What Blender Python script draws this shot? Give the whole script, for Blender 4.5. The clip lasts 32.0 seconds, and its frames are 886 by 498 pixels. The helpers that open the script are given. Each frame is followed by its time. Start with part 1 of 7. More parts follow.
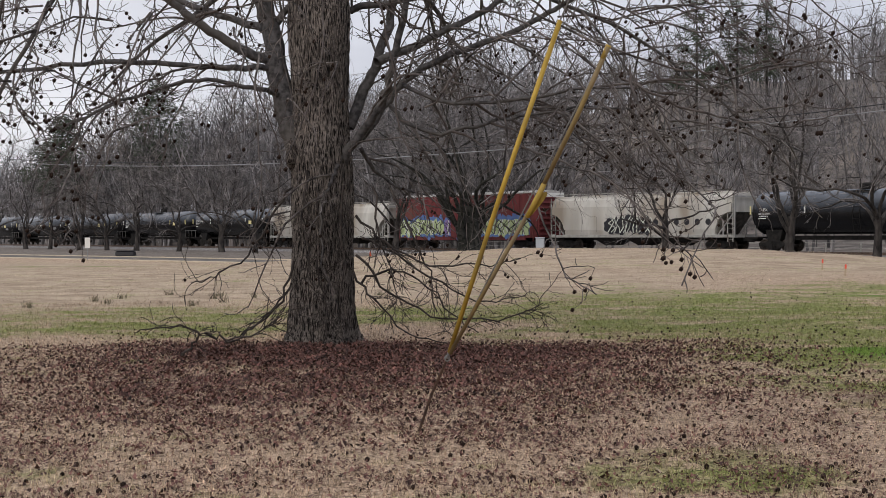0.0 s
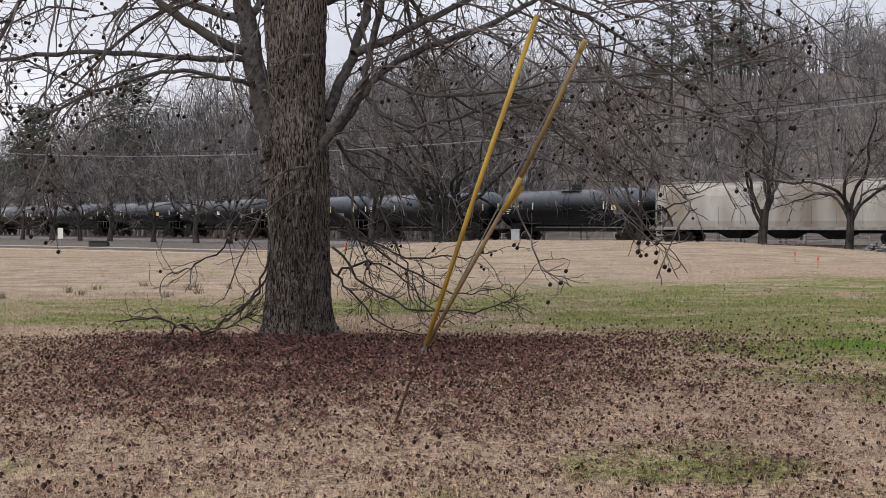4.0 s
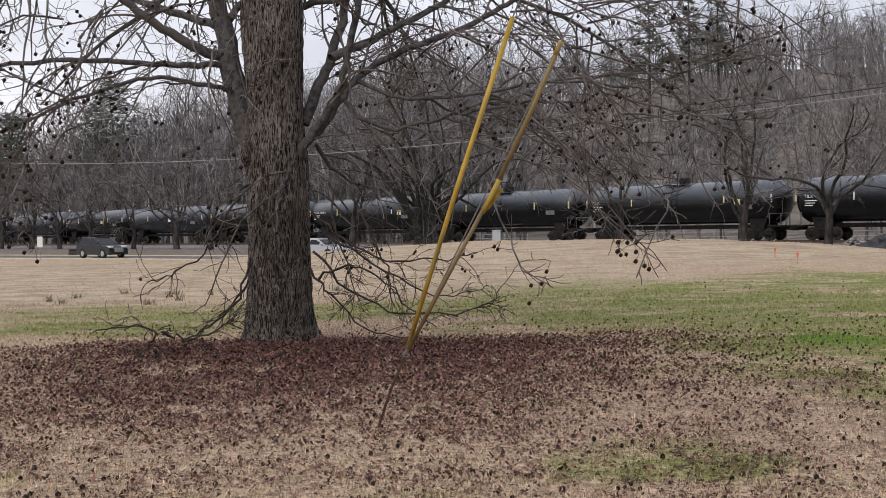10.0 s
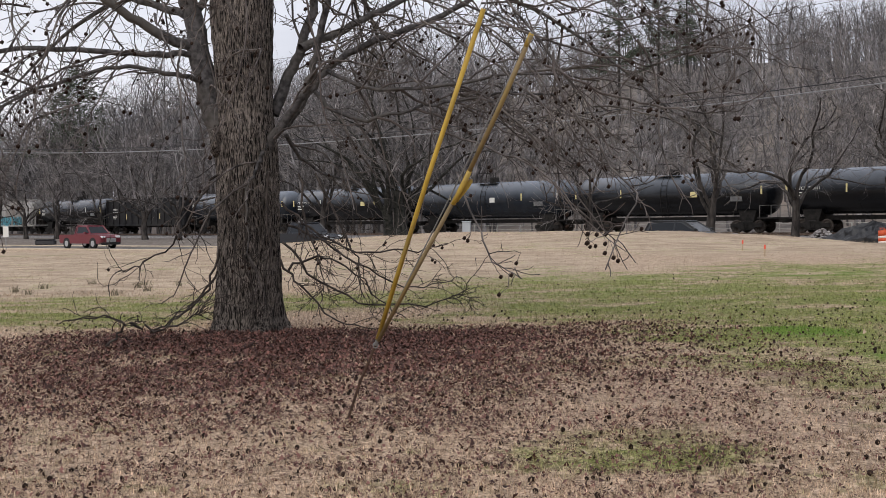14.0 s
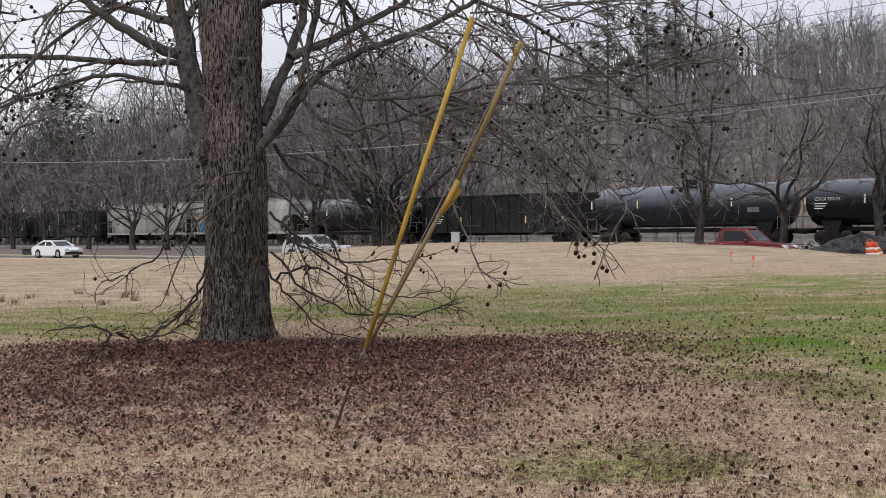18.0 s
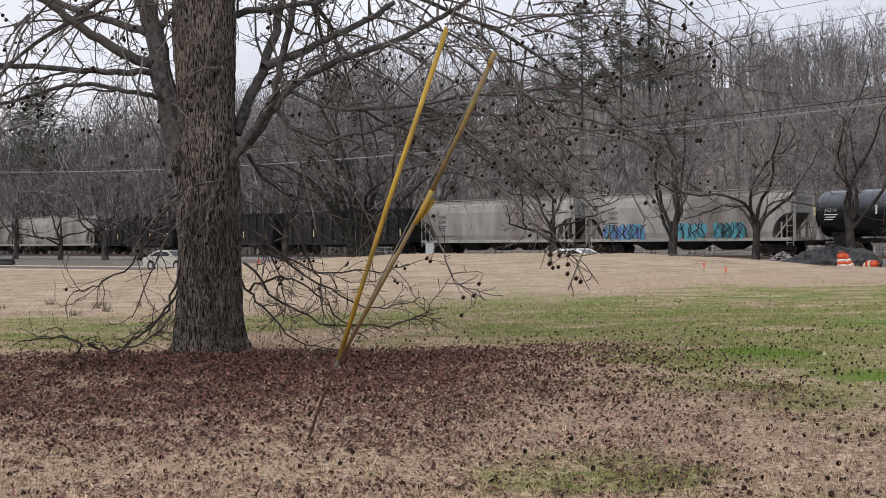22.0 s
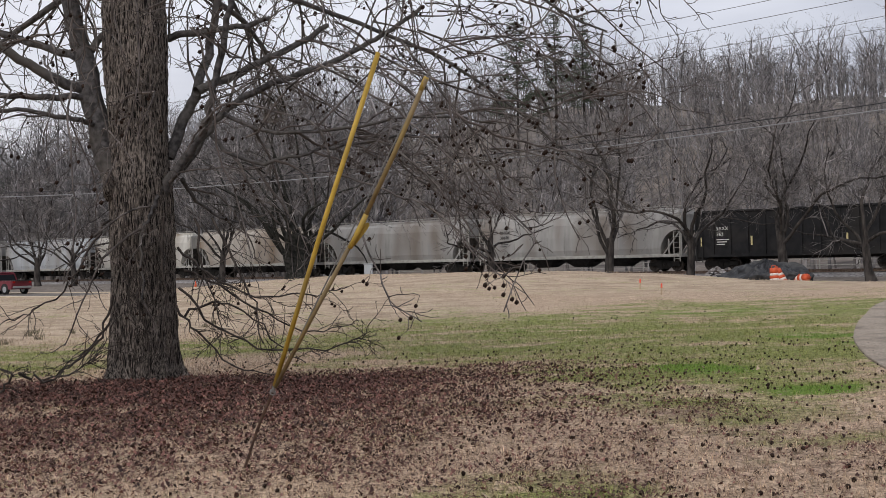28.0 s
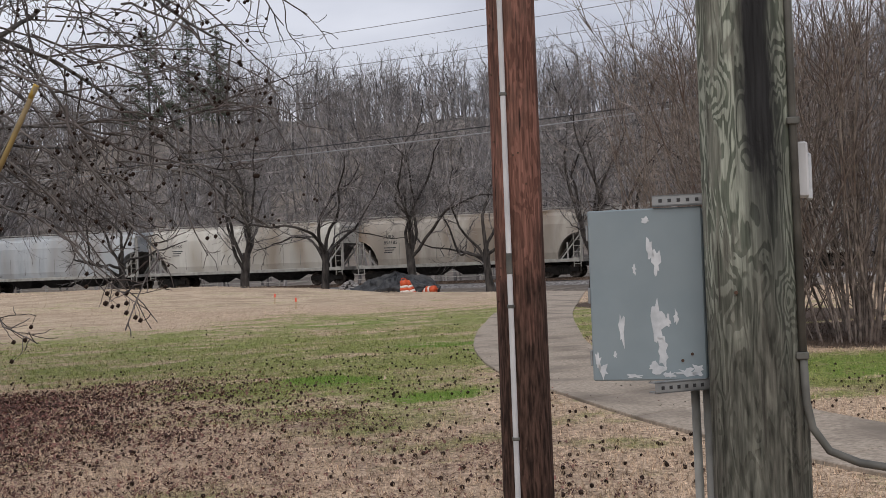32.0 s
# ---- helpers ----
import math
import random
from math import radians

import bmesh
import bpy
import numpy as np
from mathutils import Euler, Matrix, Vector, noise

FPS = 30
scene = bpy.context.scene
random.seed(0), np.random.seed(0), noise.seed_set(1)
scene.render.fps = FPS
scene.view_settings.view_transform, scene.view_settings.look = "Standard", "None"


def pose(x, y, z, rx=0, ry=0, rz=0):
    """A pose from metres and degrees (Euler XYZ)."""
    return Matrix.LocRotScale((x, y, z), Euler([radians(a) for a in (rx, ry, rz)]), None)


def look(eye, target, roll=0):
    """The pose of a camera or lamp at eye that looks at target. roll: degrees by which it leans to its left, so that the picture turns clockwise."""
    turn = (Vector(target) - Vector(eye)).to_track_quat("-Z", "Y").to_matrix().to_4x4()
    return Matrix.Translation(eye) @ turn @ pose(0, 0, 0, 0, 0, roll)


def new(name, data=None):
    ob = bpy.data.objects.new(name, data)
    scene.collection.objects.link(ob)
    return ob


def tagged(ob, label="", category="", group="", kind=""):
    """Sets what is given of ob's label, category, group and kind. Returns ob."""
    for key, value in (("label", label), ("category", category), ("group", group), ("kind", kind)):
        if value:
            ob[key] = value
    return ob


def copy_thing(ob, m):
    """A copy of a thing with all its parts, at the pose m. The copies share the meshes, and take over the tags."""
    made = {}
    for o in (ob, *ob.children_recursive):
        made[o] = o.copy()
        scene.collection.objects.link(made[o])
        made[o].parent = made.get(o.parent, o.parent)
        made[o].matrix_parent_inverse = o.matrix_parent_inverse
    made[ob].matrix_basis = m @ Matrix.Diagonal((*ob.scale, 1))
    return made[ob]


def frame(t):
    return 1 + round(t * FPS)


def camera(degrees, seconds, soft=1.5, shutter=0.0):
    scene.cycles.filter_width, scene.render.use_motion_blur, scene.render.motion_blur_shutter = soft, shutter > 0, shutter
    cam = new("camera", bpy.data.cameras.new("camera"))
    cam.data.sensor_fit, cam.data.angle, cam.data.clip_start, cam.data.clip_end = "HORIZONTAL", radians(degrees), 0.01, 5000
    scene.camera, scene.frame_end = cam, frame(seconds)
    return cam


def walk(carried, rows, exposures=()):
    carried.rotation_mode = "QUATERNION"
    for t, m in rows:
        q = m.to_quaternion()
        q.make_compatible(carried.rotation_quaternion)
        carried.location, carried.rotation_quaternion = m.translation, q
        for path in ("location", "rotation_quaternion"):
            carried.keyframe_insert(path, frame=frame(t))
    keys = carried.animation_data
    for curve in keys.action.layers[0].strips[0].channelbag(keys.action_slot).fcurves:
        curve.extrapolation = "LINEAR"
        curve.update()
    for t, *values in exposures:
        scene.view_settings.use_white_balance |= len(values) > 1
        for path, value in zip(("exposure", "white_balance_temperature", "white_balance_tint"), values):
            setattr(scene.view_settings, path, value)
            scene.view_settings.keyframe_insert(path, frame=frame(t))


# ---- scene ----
cam = camera(42.08, 32.0, 0.85)
# seconds, east, ahead, height, turn to the right, tilt up, lean to the right
PATH = [
    (0, -0, 0, 1.6, -0, -0.766, 0.25), (0.5, 0.004, 0.007, 1.598, -0.152, -0.794, 0.222),
    (1, 0, 0.006, 1.601, -0.498, -0.799, 0.225), (1.5, -0.002, 0.003, 1.599, -0.725, -0.796, 0.223),
    (2, -0.01, -0.02, 1.605, -0.769, -0.891, 0.236), (2.5, -0.008, -0.028, 1.603, -0.648, -0.974, 0.231),
    (3, -0.006, -0.021, 1.603, -0.407, -1.154, 0.212), (3.5, -0.008, -0.026, 1.605, 0.598, -1.224, 0.225),
    (5.5, -0.027, -0.083, 1.638, 1.73, -0.83, 0.008), (6, -0.021, -0.081, 1.636, 1.862, -0.58, 0.176),
    (6.5, -0.017, -0.08, 1.633, 1.908, -0.351, 0.485), (7, -0.008, -0.078, 1.633, 1.984, -0.4, 0.774),
    (7.5, -0.003, -0.061, 1.629, 2.001, -0.459, 0.849), (8, -0.005, -0.055, 1.628, 2.015, -0.639, 0.941),
    (8.5, 0.001, -0.063, 1.632, 2.025, -0.686, 1.09), (9, -0.004, -0.063, 1.626, 2.083, -0.841, 1.155),
    (9.5, -0.002, -0.048, 1.628, 2.064, -1.025, 1.109), (10, 0.001, -0.051, 1.623, 2.136, -1.125, 1.066),
    (10.5, 0.001, -0.049, 1.624, 2.221, -1.264, 1.013), (11, 0.001, -0.047, 1.625, 2.343, -1.357, 0.988),
    (11.5, 0.003, -0.056, 1.631, 2.534, -1.518, 1.045), (12, 0.003, -0.062, 1.63, 2.913, -1.746, 1.032),
    (12.5, 0.005, -0.05, 1.629, 3.176, -1.722, 0.961), (13, 0.001, -0.051, 1.623, 3.43, -1.61, 0.891),
    (13.5, -0.001, -0.052, 1.623, 3.538, -1.575, 0.885), (14, -0.002, -0.06, 1.624, 3.631, -1.586, 0.864),
    (14.5, 0.002, -0.057, 1.618, 3.745, -1.546, 0.844), (16.5, 0.002, -0.012, 1.603, 4.088, -1.362, 0.836),
    (17, 0.004, -0.02, 1.603, 4.085, -1.334, 0.756), (17.5, 0.008, -0.015, 1.608, 4.142, -1.2, 0.728),
    (18, 0.004, -0.019, 1.61, 4.192, -1.054, 0.712), (18.5, 0.005, -0.02, 1.608, 4.212, -0.827, 0.741),
    (19, -0.002, -0.022, 1.613, 4.466, -0.729, 0.658), (19.5, 0.006, -0.015, 1.606, 4.663, -0.595, 0.672),
    (20, -0, -0.014, 1.606, 4.922, -0.553, 0.643), (20.5, 0.001, -0.011, 1.607, 5.068, -0.532, 0.627),
    (21, 0.002, -0.015, 1.607, 5.184, -0.505, 0.652), (21.5, 0.009, -0.013, 1.609, 5.309, -0.512, 0.616),
    (22, 0.011, -0.004, 1.606, 5.465, -0.519, 0.596), (22.5, 0.01, -0.002, 1.606, 5.611, -0.525, 0.559),
    (23, 0.017, -0.003, 1.613, 5.825, -0.532, 0.637), (23.5, 0.023, -0.008, 1.613, 5.987, -0.47, 0.921),
    (24, 0.016, -0.016, 1.617, 6.157, -0.452, 1.006), (24.5, 0.015, -0.016, 1.621, 6.243, -0.348, 1.024),
    (25, 0.01, -0.02, 1.619, 6.491, -0.22, 0.99), (25.5, 0.012, -0.025, 1.616, 6.637, -0.087, 0.994),
    (27.5, 0.034, -0.026, 1.627, 8.19, 0.202, 1.381), (28, 0.04, -0.016, 1.633, 8.52, 0.4, 1.495),
    (28.5, 0.044, -0.015, 1.631, 8.984, 0.526, 1.647), (29, 0.053, -0.038, 1.637, 11.214, 0.557, 1.731),
    (29.5, 0.06, -0.053, 1.637, 13.771, 0.652, 1.894), (30, 0.055, -0.057, 1.639, 15.292, 0.709, 1.854),
    (30.5, 0.063, -0.054, 1.64, 15.923, 0.804, 1.893), (31, 0.072, -0.057, 1.638, 17.455, 0.84, 1.836),
    (31.5, 0.089, -0.06, 1.638, 21.45, 0.718, 2.109), (32, 0.13, -0.037, 1.633, 26.45, 0.557, 2.164),
]
walk(cam, [(t, pose(x, y, z, 90 + up, 0, -turn) @ pose(0, 0, 0, 0, 0, -lean)) for t, x, y, z, turn, up, lean in PATH],
     [(0.0, -0.09), (2.0, -0.09), (3.0, 0.05), (6.0, -0.09), (7.0, -0.07), (8.0, 0.01), (9.0, 0.1), (14.0, 0.1), (20.0, 0.12), (22.0, 0.14), (24.0, 0.12), (25.0, -0.02), (28.0, -0.03), (32.0, -0.05)])

# ---- sky, sun, exposure ----
scene.view_settings.exposure = 0.0
world = bpy.data.worlds.new("overcast_sky")
scene.world = world
world.use_nodes = True
wt = world.node_tree
wt.nodes.clear()
w_out = wt.nodes.new("ShaderNodeOutputWorld")
w_bg = wt.nodes.new("ShaderNodeBackground")
w_sky = wt.nodes.new("ShaderNodeTexSky")
w_sky.sky_type, w_sky.sun_disc = "NISHITA", False
w_sky.sun_elevation, w_sky.sun_rotation = radians(38), radians(-35)
w_sky.dust_density = 4.0
w_mix = wt.nodes.new("ShaderNodeMixRGB")
w_mix.inputs[0].default_value = 0.9
w_tc = wt.nodes.new("ShaderNodeTexCoord")
w_map = wt.nodes.new("ShaderNodeMapping")
w_map.inputs["Scale"].default_value = (1.0, 1.0, 3.0)
w_noise = wt.nodes.new("ShaderNodeTexNoise")
w_noise.inputs["Scale"].default_value = 2.6
w_noise.inputs["Detail"].default_value = 5.0
w_ramp = wt.nodes.new("ShaderNodeValToRGB")
w_ramp.color_ramp.elements[0].position, w_ramp.color_ramp.elements[0].color = 0.36, (5.5, 5.75, 6.7, 1)
w_ramp.color_ramp.elements[1].position, w_ramp.color_ramp.elements[1].color = 0.66, (8.5, 8.7, 9.6, 1)
wt.links.new(w_tc.outputs["Generated"], w_map.inputs[0])
wt.links.new(w_map.outputs[0], w_noise.inputs["Vector"])
wt.links.new(w_noise.outputs["Fac"], w_ramp.inputs[0])
wt.links.new(w_sky.outputs[0], w_mix.inputs[1])
wt.links.new(w_ramp.outputs[0], w_mix.inputs[2])
wt.links.new(w_mix.outputs[0], w_bg.inputs[0])
w_bg.inputs[1].default_value = 0.105
wt.links.new(w_bg.outputs[0], w_out.inputs[0])
sun_data = bpy.data.lights.new("sun", "SUN")
sun_data.energy, sun_data.angle, sun_data.color = 1.7, radians(50), (1.0, 0.945, 0.87)
sun = new("sun", sun_data)
sun.matrix_world = look((-30, -40, 50), (0, 10, 0))

# ---- materials ----
def nodes_of(name):
    m = bpy.data.materials.new(name)
    m.use_nodes = True
    t = m.node_tree
    return m, t, t.nodes["Principled BSDF"]


def surf(name, a, b, scale=8.0, rough=0.8, bump=0.2, metal=0.0, stretch=(1, 1, 1), island=0.0, stain=None, stain_scale=0.7,
         spec=0.3, per_object=0.0, bump_scale=None, lo=0.35, hi=0.65, dist=0.01, ior=1.5):
    """Two colours mixed by a fine noise, a third one in larger stains, and a bump."""
    m, t, p = nodes_of(name)
    tc = t.nodes.new("ShaderNodeTexCoord")
    mp = t.nodes.new("ShaderNodeMapping")
    mp.inputs["Scale"].default_value = stretch
    t.links.new(tc.outputs["Object"], mp.inputs[0])
    n = t.nodes.new("ShaderNodeTexNoise")
    n.inputs["Scale"].default_value, n.inputs["Detail"].default_value = scale, 6.0
    t.links.new(mp.outputs[0], n.inputs["Vector"])
    r = t.nodes.new("ShaderNodeValToRGB")
    r.color_ramp.elements[0].position, r.color_ramp.elements[0].color = lo, (*a, 1)
    r.color_ramp.elements[1].position, r.color_ramp.elements[1].color = hi, (*b, 1)
    t.links.new(n.outputs["Fac"], r.inputs[0])
    col = r.outputs[0]
    if stain:
        n2 = t.nodes.new("ShaderNodeTexNoise")
        n2.inputs["Scale"].default_value, n2.inputs["Detail"].default_value = stain_scale, 5.0
        t.links.new(mp.outputs[0], n2.inputs["Vector"])
        mr = t.nodes.new("ShaderNodeMapRange")
        mr.inputs[1].default_value, mr.inputs[2].default_value = 0.48, 0.68
        t.links.new(n2.outputs["Fac"], mr.inputs[0])
        mx = t.nodes.new("ShaderNodeMixRGB")
        mx.inputs[2].default_value = (*stain, 1)
        t.links.new(mr.outputs[0], mx.inputs[0])
        t.links.new(col, mx.inputs[1])
        col = mx.outputs[0]
    for amount, socket in ((island, "Random Per Island"), (per_object, "Random")):
        if amount:
            g = t.nodes.new("ShaderNodeNewGeometry" if socket == "Random Per Island" else "ShaderNodeObjectInfo")
            mr = t.nodes.new("ShaderNodeMapRange")
            mr.inputs[3].default_value, mr.inputs[4].default_value = 1 - amount, 1 + amount
            t.links.new(g.outputs[socket], mr.inputs[0])
            hs = t.nodes.new("ShaderNodeHueSaturation")
            t.links.new(mr.outputs[0], hs.inputs["Value"])
            t.links.new(col, hs.inputs["Color"])
            col = hs.outputs[0]
    t.links.new(col, p.inputs["Base Color"])
    p.inputs["Roughness"].default_value, p.inputs["Metallic"].default_value = rough, metal
    p.inputs["Specular IOR Level"].default_value = spec
    p.inputs["IOR"].default_value = ior
    if bump:
        bn = n
        if bump_scale:
            bn = t.nodes.new("ShaderNodeTexNoise")
            bn.inputs["Scale"].default_value, bn.inputs["Detail"].default_value = bump_scale, 4.0
            t.links.new(mp.outputs[0], bn.inputs["Vector"])
        bp = t.nodes.new("ShaderNodeBump")
        bp.inputs["Strength"].default_value, bp.inputs["Distance"].default_value = bump, dist
        t.links.new(bn.outputs["Fac"], bp.inputs["Height"])
        t.links.new(bp.outputs[0], p.inputs["Normal"])
    return m


# patches of the lawn: centre x, y, radii x, y, weight of green
GREEN = [(7.5, 21.0, 8.0, 8.5, 0.78), (15.0, 26.0, 10.0, 10.0, 0.75), (5.0, 26.5, 5.0, 5.5, 0.7), (1.75, 7.7, 1.1, 0.95, 0.78), (4.6, 9.4, 0.9, 0.7, 0.6), (5.7, 8.2, 0.7, 0.6, 0.6), (-6.5, 19.5, 5.5, 2.2, 0.75), (5.9, 15.0, 1.6, 1.5, 1.0), (5.6, 15.5, 3.4, 3.6, 0.72),
         (6.2, 12.6, 1.2, 0.9, 1.0), (-4.5, 22.5, 7.5, 3.6, 0.6), (-17.0, 66.0, 12.0, 3.5, 0.7), (11.4, 11.4, 3.2, 3.2, 1.0), (1.0, 23.0, 5.0, 3.5, 0.75), (9.9, 19.2, 2.2, 2.2, 1.0), (4.0, 19.0, 3.0, 3.0, 0.8), (4.9, 12.2, 3.2, 2.6, 0.52)]
LITTER = [(-1.0, 12.4, 4.4, 4.6, 0.62), (-1.0, 15.4, 3.6, 2.4, 0.95), (4.2, 11.2, 0.5, 0.5, 0.9), (11.0, 9.4, 1.6, 1.2, 0.6), (3.6, 9.6, 4.2, 3.4, 0.62)]
PALE = [(-14.0, 42.0, 22.0, 26.0, 1.0), (-2.0, 36.0, 12.0, 14.0, 0.8), (14.0, 48.0, 22.0, 12.0, 0.7), (-20.0, 66.0, 28.0, 24.0, 0.8)]
LUSH = [(5.9, 15.2, 0.9, 1.0, 1.1), (6.2, 12.4, 0.9, 0.6, 1.0), (10.0, 20.2, 1.3, 0.9, 1.0), (10.0, 18.2, 1.2, 0.7, 0.7), (12.0, 11.6, 2.2, 2.0, 0.62), (11.5, 29.0, 2.4, 1.2, 0.6), (6.0, 24.0, 2.5, 1.0, 0.5)]
MULCH = [(17.0, 15.2, 4.0, 4.2, 1.2), (17.5, 11.0, 3.2, 4.0, 1.2), (19.5, 22.0, 3.6, 4.0, 1.1), (22.0, 29.0, 3.0, 5.0, 1.0)]


def lawn_colour(t, brighten=1.0):
    """Straw, green and leaf-litter colours of the lawn by place."""
    g = t.nodes.new("ShaderNodeNewGeometry")

    def noise_at(scale, detail=5.0):
        n = t.nodes.new("ShaderNodeTexNoise")
        n.inputs["Scale"].default_value, n.inputs["Detail"].default_value = scale, detail
        t.links.new(g.outputs["Position"], n.inputs["Vector"])
        return n.outputs["Fac"]

    def math2(op, a, b):
        m = t.nodes.new("ShaderNodeMath")
        m.operation = op
        for i, v in enumerate((a, b)):
            if isinstance(v, (int, float)):
                m.inputs[i].default_value = v
            else:
                t.links.new(v, m.inputs[i])
        return m.outputs[0]

    def ellipses(rows):
        total = None
        for cx, cy, rx, ry, weight in rows:
            s = t.nodes.new("ShaderNodeVectorMath")
            s.operation = "SUBTRACT"
            s.inputs[1].default_value = (cx, cy, 0)
            t.links.new(g.outputs["Position"], s.inputs[0])
            k = t.nodes.new("ShaderNodeVectorMath")
            k.operation = "MULTIPLY"
            k.inputs[1].default_value = (1 / rx, 1 / ry, 0)
            t.links.new(s.outputs[0], k.inputs[0])
            d = t.nodes.new("ShaderNodeVectorMath")
            d.operation = "LENGTH"
            t.links.new(k.outputs[0], d.inputs[0])
            mr = t.nodes.new("ShaderNodeMapRange")
            mr.interpolation_type = "SMOOTHSTEP"
            mr.inputs[1].default_value, mr.inputs[2].default_value = 1.15, 0.45
            mr.inputs[3].default_value, mr.inputs[4].default_value = 0.0, weight
            t.links.new(d.outputs["Value"], mr.inputs[0])
            total = mr.outputs[0] if total is None else math2("MAXIMUM", total, mr.outputs[0])
        return total

    def mixed(f, a, b):
        m = t.nodes.new("ShaderNodeMixRGB")
        t.links.new(f, m.inputs[0])
        for i, v in ((1, a), (2, b)):
            if isinstance(v, tuple):
                m.inputs[i].default_value = (*[c * brighten for c in v], 1)
            else:
                t.links.new(v, m.inputs[i])
        return m.outputs[0]

    def ramped(f, lo, hi):
        mr = t.nodes.new("ShaderNodeMapRange")
        mr.inputs[1].default_value, mr.inputs[2].default_value = lo, hi
        t.links.new(f, mr.inputs[0])
        return mr.outputs[0]

    fine, mid, wide = noise_at(38.0), noise_at(3.2), noise_at(0.45)
    tufted = noise_at(11.0, 3.0)
    straw = mixed(ramped(math2("ADD", math2("MULTIPLY", fine, 0.6), math2("MULTIPLY", tufted, 0.4)), 0.38, 0.62), (0.13, 0.088, 0.061), (0.72, 0.55, 0.405))
    sc = t.nodes.new("ShaderNodeVectorMath")
    sc.operation = "MULTIPLY"
    sc.inputs[1].default_value = (0.6, 1.5, 1.0)
    t.links.new(g.outputs["Position"], sc.inputs[0])
    st = t.nodes.new("ShaderNodeTexNoise")
    st.inputs["Scale"].default_value, st.inputs["Detail"].default_value = 0.9, 6.0
    t.links.new(sc.outputs[0], st.inputs["Vector"])
    streak = ramped(st.outputs["Fac"], 0.43, 0.57)
    pale = mixed(math2("MULTIPLY", math2("ADD", math2("ADD", math2("MULTIPLY", streak, 1.0), math2("MULTIPLY", ramped(fine, 0.3, 0.7), 0.8)), math2("ADD", math2("MULTIPLY", ramped(tufted, 0.35, 0.65), 0.7), math2("MULTIPLY", ramped(mid, 0.35, 0.65), 0.8))), 0.25), (0.19, 0.136, 0.094), (0.74, 0.6, 0.45))
    straw = mixed(ramped(math2("ADD", math2("MULTIPLY", wide, 0.5), ellipses(PALE)), 0.2, 1.0), straw, pale)
    green = mixed(ramped(math2("ADD", math2("MULTIPLY", fine, 0.6), math2("MULTIPLY", tufted, 0.4)), 0.39, 0.61), (0.062, 0.076, 0.022), (0.34, 0.355, 0.13))
    green = mixed(ramped(math2("ADD", ellipses(LUSH), math2("MULTIPLY", math2("SUBTRACT", mid, 0.5), 1.2)), 0.35, 0.9), green, mixed(ramped(fine, 0.35, 0.65), (0.07, 0.125, 0.022), (0.2, 0.29, 0.06)))
    patchy = math2("ADD", ellipses(GREEN), math2("ADD", math2("MULTIPLY", math2("SUBTRACT", math2("ADD", mid, wide), 1.0), 1.3), math2("MULTIPLY", math2("SUBTRACT", noise_at(9.0), 0.5), 1.1)))
    col = mixed(ramped(math2("ADD", patchy, math2("MULTIPLY", math2("SUBTRACT", st.outputs["Fac"], 0.5), 2.4)), 0.22, 0.85), straw, green)
    brown = mixed(ramped(math2("ADD", math2("MULTIPLY", fine, 0.6), math2("MULTIPLY", tufted, 0.4)), 0.37, 0.63), (0.08, 0.054, 0.043), (0.46, 0.325, 0.255))
    leafy = math2("ADD", ellipses(LITTER), math2("MULTIPLY", math2("SUBTRACT", mid, 0.5), 1.6))
    col = mixed(ramped(leafy, 0.45, 1.15), col, brown)
    bed = math2("ADD", ellipses(MULCH), math2("MULTIPLY", math2("SUBTRACT", mid, 0.5), 1.0))
    return mixed(ramped(bed, 0.35, 0.6), col, mixed(ramped(fine, 0.3, 0.7), (0.035, 0.026, 0.021), (0.13, 0.095, 0.075)))


def lawn_material(name, brighten, bump):
    m, t, p = nodes_of(name)
    col = lawn_colour(t, brighten)
    if not bump:
        # single blades differ
        gi = t.nodes.new("ShaderNodeNewGeometry")
        mr = t.nodes.new("ShaderNodeMapRange")
        mr.inputs[3].default_value, mr.inputs[4].default_value = 0.6, 1.25
        t.links.new(gi.outputs["Random Per Island"], mr.inputs[0])
        hs = t.nodes.new("ShaderNodeHueSaturation")
        t.links.new(mr.outputs[0], hs.inputs["Value"])
        t.links.new(col, hs.inputs["Color"])
        col = hs.outputs[0]
    t.links.new(col, p.inputs["Base Color"])
    p.inputs["Roughness"].default_value, p.inputs["Specular IOR Level"].default_value = 0.95, 0.1
    if bump:
        g = t.nodes.new("ShaderNodeNewGeometry")
        n = t.nodes.new("ShaderNodeTexNoise")
        n.inputs["Scale"].default_value, n.inputs["Detail"].default_value = 26.0, 5.0
        t.links.new(g.outputs["Position"], n.inputs["Vector"])
        bp = t.nodes.new("ShaderNodeBump")
        bp.inputs["Strength"].default_value, bp.inputs["Distance"].default_value = 0.8, 0.04
        t.links.new(n.outputs["Fac"], bp.inputs["Height"])
        t.links.new(bp.outputs[0], p.inputs["Normal"])
    return m


def plain(name, c, rough=0.6, metal=0.0, spec=0.4):
    m, t, p = nodes_of(name)
    p.inputs["Base Color"].default_value = (*c, 1)
    p.inputs["Roughness"].default_value, p.inputs["Metallic"].default_value = rough, metal
    p.inputs["Specular IOR Level"].default_value = spec
    return m


